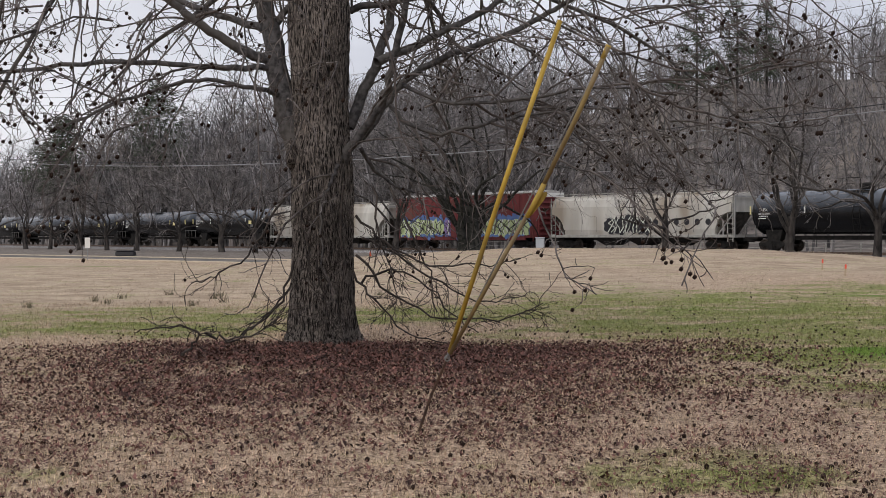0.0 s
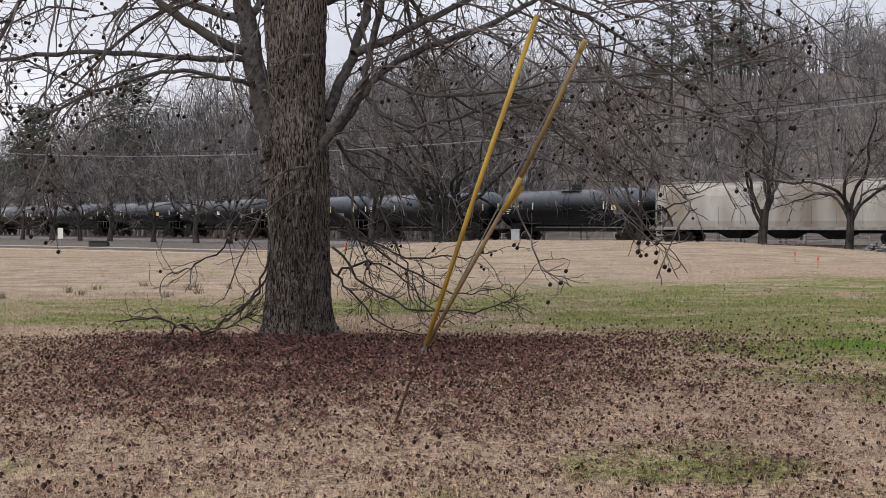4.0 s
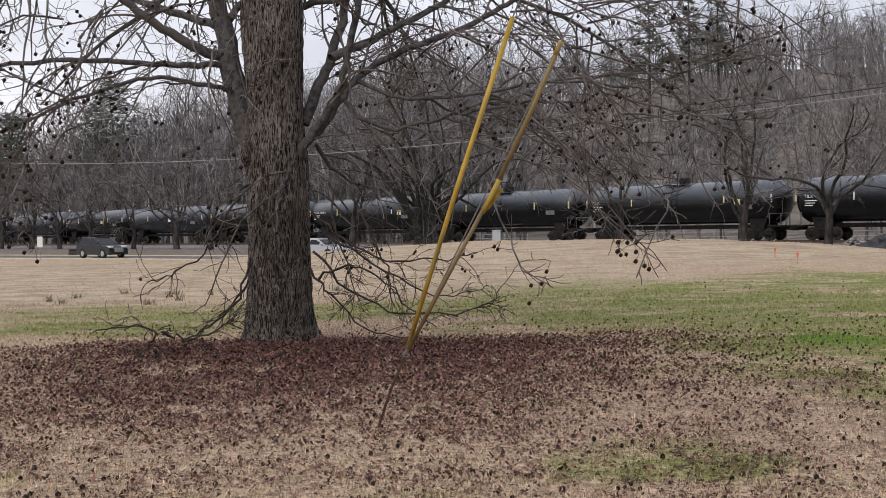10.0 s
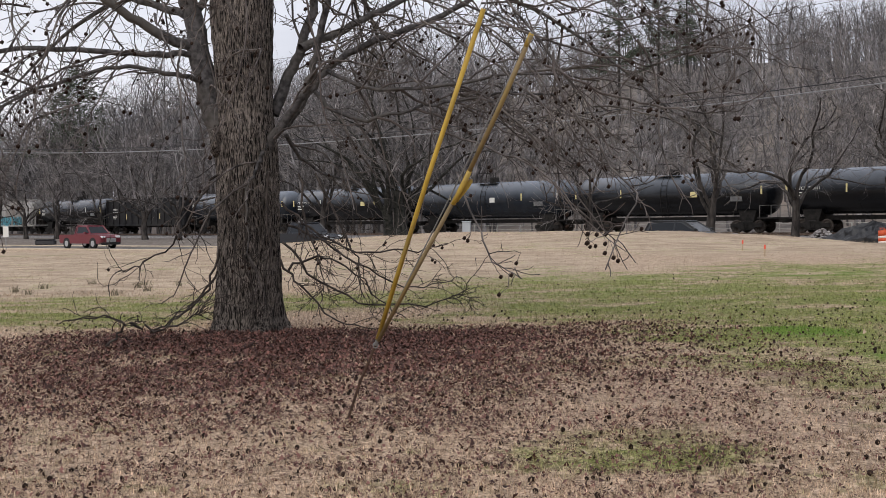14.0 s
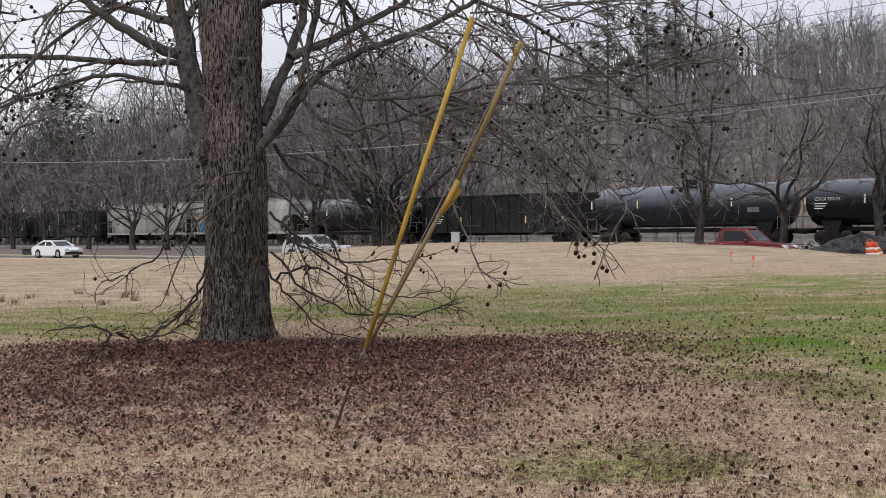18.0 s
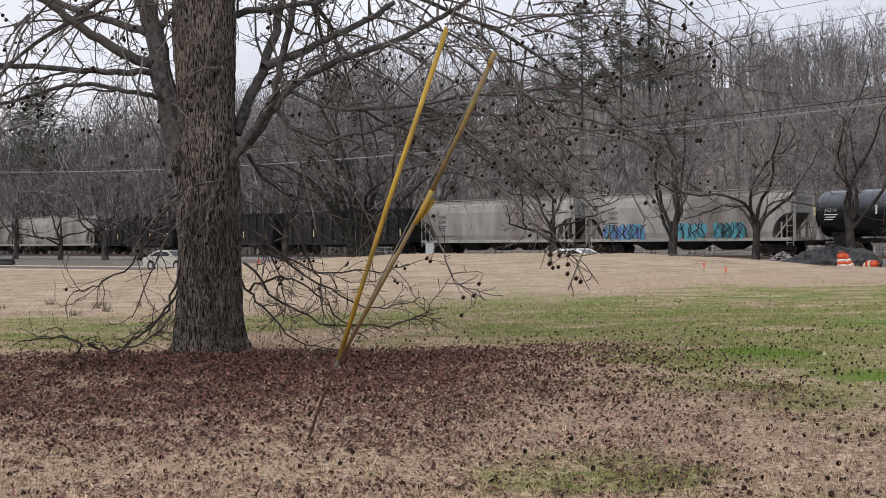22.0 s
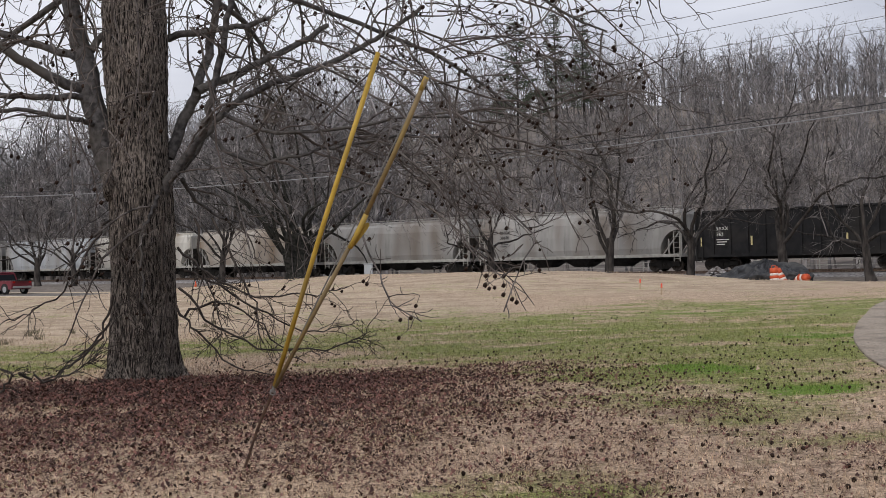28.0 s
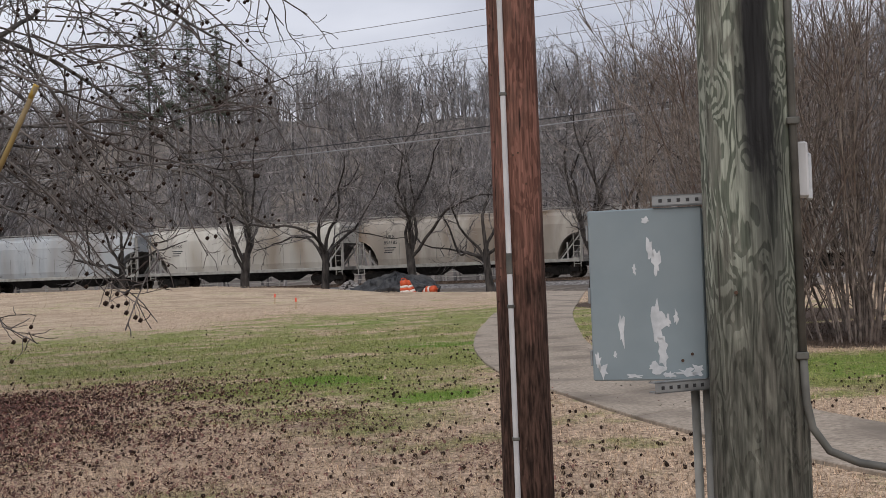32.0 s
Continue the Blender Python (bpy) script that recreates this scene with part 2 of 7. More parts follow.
def bark_material():
    """Interlaced ridges and dark furrows of an old trunk."""
    m, t, p = nodes_of("furrowed_bark")
    tc = t.nodes.new("ShaderNodeTexCoord")
    mp = t.nodes.new("ShaderNodeMapping")
    mp.inputs["Scale"].default_value = (1, 1, 0.13)
    t.links.new(tc.outputs["Object"], mp.inputs[0])
    n = t.nodes.new("ShaderNodeTexNoise")
    n.inputs["Scale"].default_value, n.inputs["Detail"].default_value = 17.0, 6.0
    t.links.new(mp.outputs[0], n.inputs["Vector"])
    wob = t.nodes.new("ShaderNodeMixRGB")
    wob.blend_type = "LINEAR_LIGHT"
    wob.inputs[0].default_value = 0.075
    t.links.new(mp.outputs[0], wob.inputs[1])
    t.links.new(n.outputs["Color"], wob.inputs[2])
    v = t.nodes.new("ShaderNodeTexVoronoi")
    v.feature = "DISTANCE_TO_EDGE"
    v.inputs["Scale"].default_value = 30.0
    t.links.new(wob.outputs[0], v.inputs["Vector"])
    r = t.nodes.new("ShaderNodeValToRGB")
    e = r.color_ramp.elements
    e[0].position, e[0].color = 0.015, (0.235, 0.203, 0.181, 1)
    e[1].position, e[1].color = 0.25, (0.012, 0.0105, 0.01, 1)
    mid = e.new(0.11)
    mid.color = (0.1, 0.086, 0.077, 1)
    t.links.new(v.outputs["Distance"], r.inputs[0])
    f = t.nodes.new("ShaderNodeTexNoise")
    f.inputs["Scale"].default_value, f.inputs["Detail"].default_value = 70.0, 6.0
    t.links.new(mp.outputs[0], f.inputs["Vector"])
    big = t.nodes.new("ShaderNodeTexNoise")
    big.inputs["Scale"].default_value, big.inputs["Detail"].default_value = 2.2, 3.0
    t.links.new(tc.outputs["Object"], big.inputs["Vector"])
    add = t.nodes.new("ShaderNodeMath")
    add.operation = "ADD"
    t.links.new(f.outputs["Fac"], add.inputs[0])
    t.links.new(big.outputs["Fac"], add.inputs[1])
    mr = t.nodes.new("ShaderNodeMapRange")
    mr.inputs[1].default_value, mr.inputs[2].default_value, mr.inputs[3].default_value, mr.inputs[4].default_value = 0.7, 1.3, 0.5, 1.6
    t.links.new(add.outputs[0], mr.inputs[0])
    hs = t.nodes.new("ShaderNodeHueSaturation")
    t.links.new(mr.outputs[0], hs.inputs["Value"])
    t.links.new(r.outputs[0], hs.inputs["Color"])
    t.links.new(hs.outputs[0], p.inputs["Base Color"])
    p.inputs["Roughness"].default_value, p.inputs["Specular IOR Level"].default_value = 0.95, 0.15
    bp = t.nodes.new("ShaderNodeBump")
    bp.invert = True
    bp.inputs["Strength"].default_value, bp.inputs["Distance"].default_value = 0.9, 0.04
    t.links.new(v.outputs["Distance"], bp.inputs["Height"])
    t.links.new(bp.outputs[0], p.inputs["Normal"])
    return m


def paint_sheen(m, z0, z1, c, most=0.85):
    """Pale sky sheen mixed into the colour of a thing's upper side, from height z0 up to z1."""
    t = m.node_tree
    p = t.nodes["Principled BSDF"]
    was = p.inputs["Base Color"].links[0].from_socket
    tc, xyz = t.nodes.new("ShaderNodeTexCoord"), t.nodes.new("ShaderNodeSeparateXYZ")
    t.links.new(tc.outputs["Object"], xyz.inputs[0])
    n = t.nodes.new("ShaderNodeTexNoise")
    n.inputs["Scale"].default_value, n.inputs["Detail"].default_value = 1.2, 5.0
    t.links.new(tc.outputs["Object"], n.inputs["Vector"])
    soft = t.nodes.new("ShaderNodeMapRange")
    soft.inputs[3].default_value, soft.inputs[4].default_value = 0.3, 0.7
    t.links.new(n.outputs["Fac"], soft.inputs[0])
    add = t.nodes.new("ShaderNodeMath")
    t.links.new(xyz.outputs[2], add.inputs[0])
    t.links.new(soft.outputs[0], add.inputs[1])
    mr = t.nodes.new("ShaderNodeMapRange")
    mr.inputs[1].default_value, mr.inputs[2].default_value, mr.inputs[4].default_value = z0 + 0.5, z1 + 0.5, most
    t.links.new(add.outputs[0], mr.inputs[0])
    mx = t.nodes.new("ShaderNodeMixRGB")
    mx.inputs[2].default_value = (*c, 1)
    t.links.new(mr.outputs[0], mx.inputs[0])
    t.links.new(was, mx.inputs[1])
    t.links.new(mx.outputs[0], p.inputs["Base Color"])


M_LAWN = lawn_material("lawn", 1.0, True)
M_BLADE = lawn_material("grass_blades", 1.25, False)
M_FOREST = surf("forest_floor", (0.06, 0.053, 0.05), (0.25, 0.218, 0.195), 0.4, 0.95, 0.8, stain=(0.24, 0.2, 0.165), stain_scale=0.045, lo=0.32, hi=0.7, dist=0.8)
M_ASPHALT = surf("asphalt", (0.1, 0.092, 0.084), (0.17, 0.157, 0.143), 30.0, 0.95, 0.3, stain=(0.19, 0.175, 0.16), spec=0.1)
M_SHOULDER = surf("sandy_verge", (0.42, 0.33, 0.23), (0.6, 0.5, 0.37), 3.0, 0.95, 0.3)
M_GRAVEL = surf("ballast", (0.12, 0.11, 0.11), (0.36, 0.345, 0.34), 5.0, 0.95, 0.8, stain=(0.2, 0.18, 0.17), dist=0.05)
M_CONCRETE = surf("concrete", (0.24, 0.2, 0.16), (0.4, 0.338, 0.276), 22.0, 0.92, 0.35, stain=(0.18, 0.15, 0.122), stain_scale=0.9)
M_RAIL = surf("rail_steel", (0.08, 0.05, 0.035), (0.2, 0.15, 0.12), 10.0, 0.5, 0.1, metal=0.6)
M_BARK = bark_material()
M_LIMB = surf("limb_bark", (0.034, 0.032, 0.033), (0.11, 0.103, 0.104), 14.0, 0.9, 0.6, stain=(0.11, 0.1, 0.09), stain_scale=1.2, dist=0.015)
M_TWIG = surf("twig_bark", (0.03, 0.026, 0.025), (0.2, 0.175, 0.165), 5.0, 0.9, 0.0, stain=(0.075, 0.06, 0.055), stain_scale=0.6)
M_SHOOT = surf("shoot_bark", (0.016, 0.013, 0.012), (0.09, 0.074, 0.066), 6.0, 0.9, 0.0, stain=(0.035, 0.027, 0.024), stain_scale=0.8)
M_BALL = surf("seed_ball", (0.016, 0.011, 0.009), (0.055, 0.037, 0.03), 60.0, 0.95, 0.0, island=0.4, spec=0.05)
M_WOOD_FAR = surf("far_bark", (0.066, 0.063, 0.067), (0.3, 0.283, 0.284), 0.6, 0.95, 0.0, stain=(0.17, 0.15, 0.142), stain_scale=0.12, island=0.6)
M_ROW_BARK = surf("row_tree_bark", (0.016, 0.014, 0.013), (0.075, 0.065, 0.06), 5.0, 0.95, 0.5, stretch=(1, 1, 0.3))
M_ROW_TWIG = surf("row_tree_twigs", (0.035, 0.032, 0.032), (0.29, 0.265, 0.258), 1.5, 0.95, 0.0, island=0.6)
M_BANK = surf("cinder_bank", (0.09, 0.078, 0.068), (0.24, 0.205, 0.175), 2.5, 0.95, 0.4, stain=(0.14, 0.115, 0.095), stain_scale=0.25)
M_PINE = surf("pine_needles", (0.04, 0.052, 0.036), (0.115, 0.135, 0.095), 1.5, 0.9, 0.0, island=0.3)
M_LEAF = surf("dry_leaves", (0.02, 0.0115, 0.0105), (0.21, 0.1, 0.082), 9.0, 0.8, 0.0, island=0.7, lo=0.3, hi=0.7)
M_LEAF_PALE = surf("pale_leaves", (0.3, 0.22, 0.15), (0.5, 0.4, 0.3), 5.0, 0.8, 0.0, island=0.3)

# ---- mesh helpers ----
def mesh_from(name, verts, faces, material, smooth=False):
    me = bpy.data.meshes.new(name)
    me.from_pydata([tuple(v) for v in verts] if not isinstance(verts, np.ndarray) else verts.tolist(), [], faces if isinstance(faces, list) else faces.tolist())
    for mm in (material if isinstance(material, (list, tuple)) else [material]):
        me.materials.append(mm)
    if smooth:
        me.polygons.foreach_set("use_smooth", [True] * len(me.polygons))
    me.update()
    return me


def thing(name, label, category, group="", kind="", m=None):
    ob = tagged(new(name), label, category, group, kind)
    ob.empty_display_size = 0.2
    if m is not None:
        ob.matrix_basis = m
    return ob


def part(name, me, parent, label="", m=None, kind=""):
    ob = new(name, me)
    ob.parent = parent
    if m is not None:
        ob.matrix_basis = m
    return tagged(ob, label=label, kind=kind)


class Shape:
    """Collects vertices and faces of one mesh."""

    def __init__(self):
        self.v, self.f = [], []

    def add(self, verts, faces):
        k = len(self.v)
        self.v += [tuple(p) for p in verts]
        self.f += [tuple(i + k for i in q) for q in faces]
        return self

    def box(self, x0, y0, z0, x1, y1, z1, bevel=0.0):
        if not bevel:
            c = [(x, y, z) for z in (z0, z1) for y in (y0, y1) for x in (x0, x1)]
            return self.add(c, [(0, 2, 3, 1), (4, 5, 7, 6), (0, 1, 5, 4), (2, 6, 7, 3), (0, 4, 6, 2), (1, 3, 7, 5)])
        b = min(bevel, (x1 - x0) / 2.01, (y1 - y0) / 2.01, (z1 - z0) / 2.01)
        rings = []
        for z, d in ((z0, b), (z0 + b, 0), (z1 - b, 0), (z1, b)):
            xa, xb, ya, yb = x0 + d, x1 - d, y0 + d, y1 - d
            rings.append([(xa + b, ya, z), (xb - b, ya, z), (xb, ya + b, z), (xb, yb - b, z), (xb - b, yb, z), (xa + b, yb, z), (xa, yb - b, z), (xa, ya + b, z)])
        verts = [p for r in rings for p in r]
        faces = [tuple(range(7, -1, -1)), tuple(range(24, 32))]
        for k in range(3):
            for i in range(8):
                faces.append((k * 8 + i, k * 8 + (i + 1) % 8, k * 8 + 8 + (i + 1) % 8, k * 8 + 8 + i))
        return self.add(verts, faces)

    def tube(self, pts, radii, sides=6, cap=True):
        pts = [Vector(p) for p in pts]
        if not isinstance(radii, (list, tuple)):
            radii = [radii] * len(pts)
        k0 = len(self.v)
        side = None
        for i, p in enumerate(pts):
            d = (pts[min(i + 1, len(pts) - 1)] - pts[max(i - 1, 0)]).normalized()
            if side is None:
                side = d.orthogonal().normalized()
            side = (side - d * side.dot(d)).normalized()
            up = d.cross(side)
            for j in range(sides):
                a = 2 * math.pi * j / sides
                self.v.append(tuple(p + (side * math.cos(a) + up * math.sin(a)) * radii[i]))
        for i in range(len(pts) - 1):
            for j in range(sides):
                a, b = k0 + i * sides + j, k0 + i * sides + (j + 1) % sides
                self.f.append((a, b, b + sides, a + sides))
        if cap:
            self.f.append(tuple(range(k0 + sides - 1, k0 - 1, -1)))
            k1 = k0 + (len(pts) - 1) * sides
            self.f.append(tuple(range(k1, k1 + sides)))
        return self

    def prism(self, outline, y0, y1):
        """An outline of (x, z) pushed along y."""
        n = len(outline)
        self.add([(x, y0, z) for x, z in outline] + [(x, y1, z) for x, z in outline],
                 [tuple(range(n)), tuple(range(2 * n - 1, n - 1, -1))] + [(i, i + n, (i + 1) % n + n, (i + 1) % n) for i in range(n)])
        return self

    def loft(self, rings):
        """Rings of equal counts joined into a closed skin."""
        n = len(rings[0])
        k = len(rings)
        self.add([p for r in rings for p in r],
                 [tuple(range(n - 1, -1, -1)), tuple(range((k - 1) * n, k * n))]
                 + [(i * n + j, i * n + (j + 1) % n, (i + 1) * n + (j + 1) % n, (i + 1) * n + j) for i in range(k - 1) for j in range(n)])
        return self

    def mesh(self, name, material, smooth=False):
        return mesh_from(name, self.v, self.f, material, smooth)


# ---- the lie of the land ----
# the railway: a straight line, distance along it s (towards the right and the viewer), z of the rail heads
TRACK_P, TRACK_U, TRACK_N = Vector((24.8, 82.0)), Vector((0.679, -0.734)), Vector((0.734, 0.679))
RAIL_Z = 0.2
TRACK_TURN = math.degrees(math.atan2(TRACK_U.y, TRACK_U.x))
# the road: along it p, across it q
ROAD_U, ROAD_N = Vector((0.746, -0.666)), Vector((0.666, 0.746))
ROAD_Q, ROAD_Z = 58.3, -0.5
ROAD_TURN = math.degrees(math.atan2(ROAD_U.y, ROAD_U.x))


def road_point(p, q, z=0.0):
    v = ROAD_U * p + ROAD_N * q
    return Vector((v.x, v.y, z))


def track_point(s, off=0.0, z=0.0):
    v = TRACK_P + TRACK_U * s + TRACK_N * off
    return Vector((v.x, v.y, z))


def step(a, b, x):
    k = np.clip((x - a) / (b - a), 0, 1)
    return k * k * (3 - 2 * k)


def land(x, y):
    """Height of the ground (arrays or numbers)."""
    x, y = np.asarray(x, float), np.asarray(y, float)
    p = ROAD_U.x * x + ROAD_U.y * y
    q = ROAD_N.x * x + ROAD_N.y * y
    crest = np.interp(p, [-120, -75, -62, -52, -45, -38, -28, -23, -20, -16.5, -8, 20], [-0.55, -0.5, -0.42, -0.15, 0.33, 0.8, 0.79, 0.7, 0.5, 0.25, 0.05, 0.0])
    z = crest * step(16, 50, q) * step(14, 40, np.hypot(x, y))
    z = z + (ROAD_Z - 0.02 - z) * step(51.5, 54.3, q)
    d = TRACK_N.x * x + TRACK_N.y * y
    s = TRACK_U.x * (x - TRACK_P.x) + TRACK_U.y * (y - TRACK_P.y)
    beyond = step(62.3, 68, q)
    z = z + (RAIL_Z - 0.42 - z) * beyond
    rise = np.interp(s, [-320, -260, -172, -138, -97, -68, -35, -11, 20, 60, 120], [7, 9, 16.5, 23.5, 29.5, 30.5, 28, 26, 26, 30, 32])
    rise = rise * (1 + 0.02 * np.sin(s * 0.06 + 1) + 0.012 * np.sin(s * 0.21) + 0.01 * np.sin(s * 0.47 + d * 0.1))
    z = z + (rise * step(92, 200, d) + 0.3 * rise * step(180, 420, d)) * (d > 90)
    z = z + 0.03 * np.sin(x * 0.9 + 1) * np.sin(y * 0.7) * (d < 60)
    return z


def build_ground():
    radii = np.concatenate([[0.3], np.geomspace(1.0, 60, 90), np.geomspace(61, 420, 80), np.geomspace(440, 3000, 14)])
    az = np.radians(np.concatenate([np.arange(-36, 62, 0.7), np.arange(62, 324, 6.0)]))
    n = len(az)
    X = np.outer(radii, np.sin(az)).ravel()
    Y = np.outer(radii, np.cos(az)).ravel()
    V = np.c_[X, Y, land(X, Y)]
    faces, mats = [], []
    for i in range(len(radii) - 1):
        for j in range(n):
            a, b = i * n + j, i * n + (j + 1) % n
            faces.append((a, a + n, b + n, b))
    verts = V.tolist() + [[0, 0, float(land(0, 0))]]
    for j in range(n):
        faces.append((len(verts) - 1, j, (j + 1) % n))
    me = mesh_from("ground", np.array(verts), faces, [M_LAWN, M_FOREST, M_BANK], True)
    for poly in me.polygons:
        c = poly.center
        if TRACK_N.x * c.x + TRACK_N.y * c.y > 80:
            poly.material_index = 1
        elif ROAD_N.x * c.x + ROAD_N.y * c.y > 62.6:
            poly.material_index = 2
    return tagged(new("ground", me), "dormant straw-coloured lawn with green patches rising to wooded hillside", "ground", kind="structure")


build_ground()


def strip(name, label, category, along, half, z, material, p0, p1, thick=0.3, kind="structure"):
    """A flat band along road or track with thickness."""
    sh = Shape()
    ps = np.linspace(p0, p1, 60)
    a = [along(p, -half, z) for p in ps] + [along(p, half, z) for p in ps]
    b = [v - Vector((0, 0, thick)) for v in a]
    n = len(ps)
    f = [(i, i + 1, i + 1 + n, i + n) for i in range(n - 1)]
    f += [(i, i + 2 * n, i + 1 + 2 * n, i + 1) for i in range(n - 1)] + [(i + n, i + 1 + n, i + 1 + 3 * n, i + 3 * n) for i in range(n - 1)]
    f += [(i + 2 * n, i + 3 * n, i + 1 + 3 * n, i + 1 + 2 * n) for i in range(n - 1)]
    sh.add(a + b, f)
    return tagged(new(name, sh.mesh(name, material)), label, category, kind=kind)


strip("road", "grey asphalt two-lane road below the lawn", "road", lambda p, o, z: road_point(p, ROAD_Q + o, z), 3.3, ROAD_Z, M_ASPHALT, -420, 130)
for side, q in (("near", ROAD_Q - 4.2), ("far", ROAD_Q + 4.1)):
    strip("road_verge", "pale sandy verge along the road", "verge", lambda p, o, z, q=q: road_point(p, q + o, z), 0.85, ROAD_Z + 0.03, M_SHOULDER, -420, 130)


def build_track():
    sh = Shape()
    sec = [(-5.2, -0.75), (-2.6, RAIL_Z - 0.2), (2.6, RAIL_Z - 0.2), (9.0, -0.3), (9.0, -1.2), (-5.2, -1.2)]
    rings = []
    for s in np.linspace(-420, 170, 80):
        rings.append([track_point(s, o, z) for o, z in sec])
    sh.loft(rings)
    tagged(new("ballast_bed", sh.mesh("ballast_bed", M_GRAVEL)), "grey crushed-stone ballast bed of the railway", "ballast", kind="structure")
    for off in (-0.72, 0.72):
        r = Shape().loft([[track_point(s, off + o, z) for o, z in ((-0.07, RAIL_Z - 0.17), (0.07, RAIL_Z - 0.17), (0.035, RAIL_Z - 0.1), (0.035, RAIL_Z), (-0.035, RAIL_Z), (-0.035, RAIL_Z - 0.1))] for s in (-420, 170)])
        tagged(new("rail", r.mesh("rail", M_RAIL)), "rusty steel rail on the ballast", "rail", "rails of the track", kind="structure")


build_track()


def build_backdrop():
    """An unseen belt added behind the viewer, closing the place and darkening the tank cars' reflections."""
    sh = Shape()
    ring0, ring1, ring2 = [], [], []
    for az in np.arange(100, 301, 1.0):
        a = radians(az)
        h = 13 + 3 * noise.noise(Vector((az * 0.09, 0, 0))) + 2.5 * noise.noise(Vector((az * 0.5, 3, 0)))
        x, y = math.sin(a), math.cos(a)
        ring0.append((58 * x, 58 * y, -0.5))
        ring1.append((60 * x, 60 * y, h))
        ring2.append((75 * x, 75 * y, -0.5))
    n = len(ring0)
    sh.add(ring0 + ring1 + ring2, [(i, i + n, i + n + 1, i + 1) for i in range(n - 1)] + [(i + n, i + 2 * n, i + 2 * n + 1, i + n + 1) for i in range(n - 1)])
    tagged(new("backdrop", sh.mesh("backdrop", M_FOREST)), "belt of grey-brown woods behind the lawn", "backdrop", kind="structure")


build_backdrop()

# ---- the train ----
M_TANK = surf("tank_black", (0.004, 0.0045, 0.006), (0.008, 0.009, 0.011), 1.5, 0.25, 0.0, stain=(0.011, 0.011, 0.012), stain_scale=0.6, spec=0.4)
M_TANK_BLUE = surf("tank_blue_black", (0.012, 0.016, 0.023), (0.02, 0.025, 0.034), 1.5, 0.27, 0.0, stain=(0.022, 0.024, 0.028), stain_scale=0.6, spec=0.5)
# sky reflection on the upper shells, put into the base colour
paint_sheen(M_TANK, 2.9, 4.3, (0.18, 0.2, 0.235), 0.75)
paint_sheen(M_TANK_BLUE, 2.8, 4.3, (0.2, 0.225, 0.265), 0.75)
M_GOND = surf("gondola_black", (0.008, 0.008, 0.009), (0.018, 0.018, 0.02), 2.0, 0.55, 0.1, stain=(0.03, 0.027, 0.025), stain_scale=0.5)
M_UNDER = surf("underframe_grime", (0.007, 0.0065, 0.006), (0.024, 0.021, 0.019), 4.0, 0.85, 0.2)
M_WHEEL = surf("wheel_steel", (0.03, 0.024, 0.02), (0.09, 0.075, 0.065), 8.0, 0.6, 0.1, metal=0.4)
M_HOP = {}
for key, a, b, c in (("white", (0.44, 0.42, 0.385), (0.56, 0.54, 0.495), (0.3, 0.255, 0.205)), ("grey", (0.27, 0.265, 0.255), (0.37, 0.36, 0.345), (0.19, 0.165, 0.145)),
                     ("brown", (0.3, 0.27, 0.235), (0.42, 0.385, 0.34), (0.2, 0.15, 0.11)), ("blue", (0.36, 0.385, 0.41), (0.46, 0.48, 0.5), (0.3, 0.29, 0.28))):
    M_HOP[key] = surf("hopper_" + key, a, b, 2.2, 0.65, 0.08, stretch=(1, 1, 0.25), stain=c, stain_scale=0.55)
M_SLOPE = surf("slope_sheet_grime", (0.045, 0.04, 0.035), (0.12, 0.105, 0.092), 3.0, 0.8, 0.1)
M_SILL = surf("pale_sill", (0.26, 0.25, 0.23), (0.4, 0.39, 0.36), 3.0, 0.7, 0.05)
M_RED = surf("boxcar_red", (0.115, 0.022, 0.025), (0.165, 0.036, 0.036), 3.0, 0.7, 0.1, stretch=(1, 1, 0.3), stain=(0.13, 0.05, 0.04), stain_scale=0.6)
M_WHITE = plain("white_lettering", (0.75, 0.74, 0.7), 0.6)
M_DARKINK = plain("dark_lettering", (0.03, 0.03, 0.035), 0.6)
M_YELLOW = plain("yellow_reflector", (0.7, 0.6, 0.3), 0.5)
M_LADDER = plain("ladder_steel", (0.2, 0.19, 0.18), 0.6, 0.3)
G_INK = {k: plain("spray_" + k, c, 0.55) for k, c in dict(lime=(0.42, 0.5, 0.26), blue=(0.1, 0.17, 0.38), sky=(0.1, 0.34, 0.42), teal=(0.06, 0.2, 0.24), violet=(0.24, 0.16, 0.36), black=(0.02, 0.02, 0.025), pale=(0.6, 0.62, 0.55)).items()}

TEXT_CACHE = {}


def text_mesh(words, size, material):
    key = (words, size, material.name)
    if key not in TEXT_CACHE:
        cu = bpy.data.curves.new("lettering", "FONT")
        cu.body, cu.size, cu.resolution_u, cu.extrude = words, size, 2, 0.004
        ob = bpy.data.objects.new("lettering", cu)
        scene.collection.objects.link(ob)
        dg = bpy.context.evaluated_depsgraph_get()
        me = bpy.data.meshes.new_from_object(ob.evaluated_get(dg))
        me.materials.clear()
        me.materials.append(material)
        bpy.data.objects.remove(ob)
        TEXT_CACHE[key] = me
    return TEXT_CACHE[key]


def wheel_mesh():
    sh = Shape()
    prof = [(0.48, -0.07), (0.46, -0.03), (0.45, 0.06), (0.38, 0.06), (0.34, 0.03), (0.14, 0.03), (0.12, 0.09), (0.02, 0.09)]
    n = 16
    rings = [[(r * math.cos(2 * math.pi * i / n), -y, r * math.sin(2 * math.pi * i / n)) for i in range(n)] for r, y in prof]
    sh.loft(rings)
    return sh.mesh("wheel", M_WHEEL, True)


ME_WHEEL = wheel_mesh()


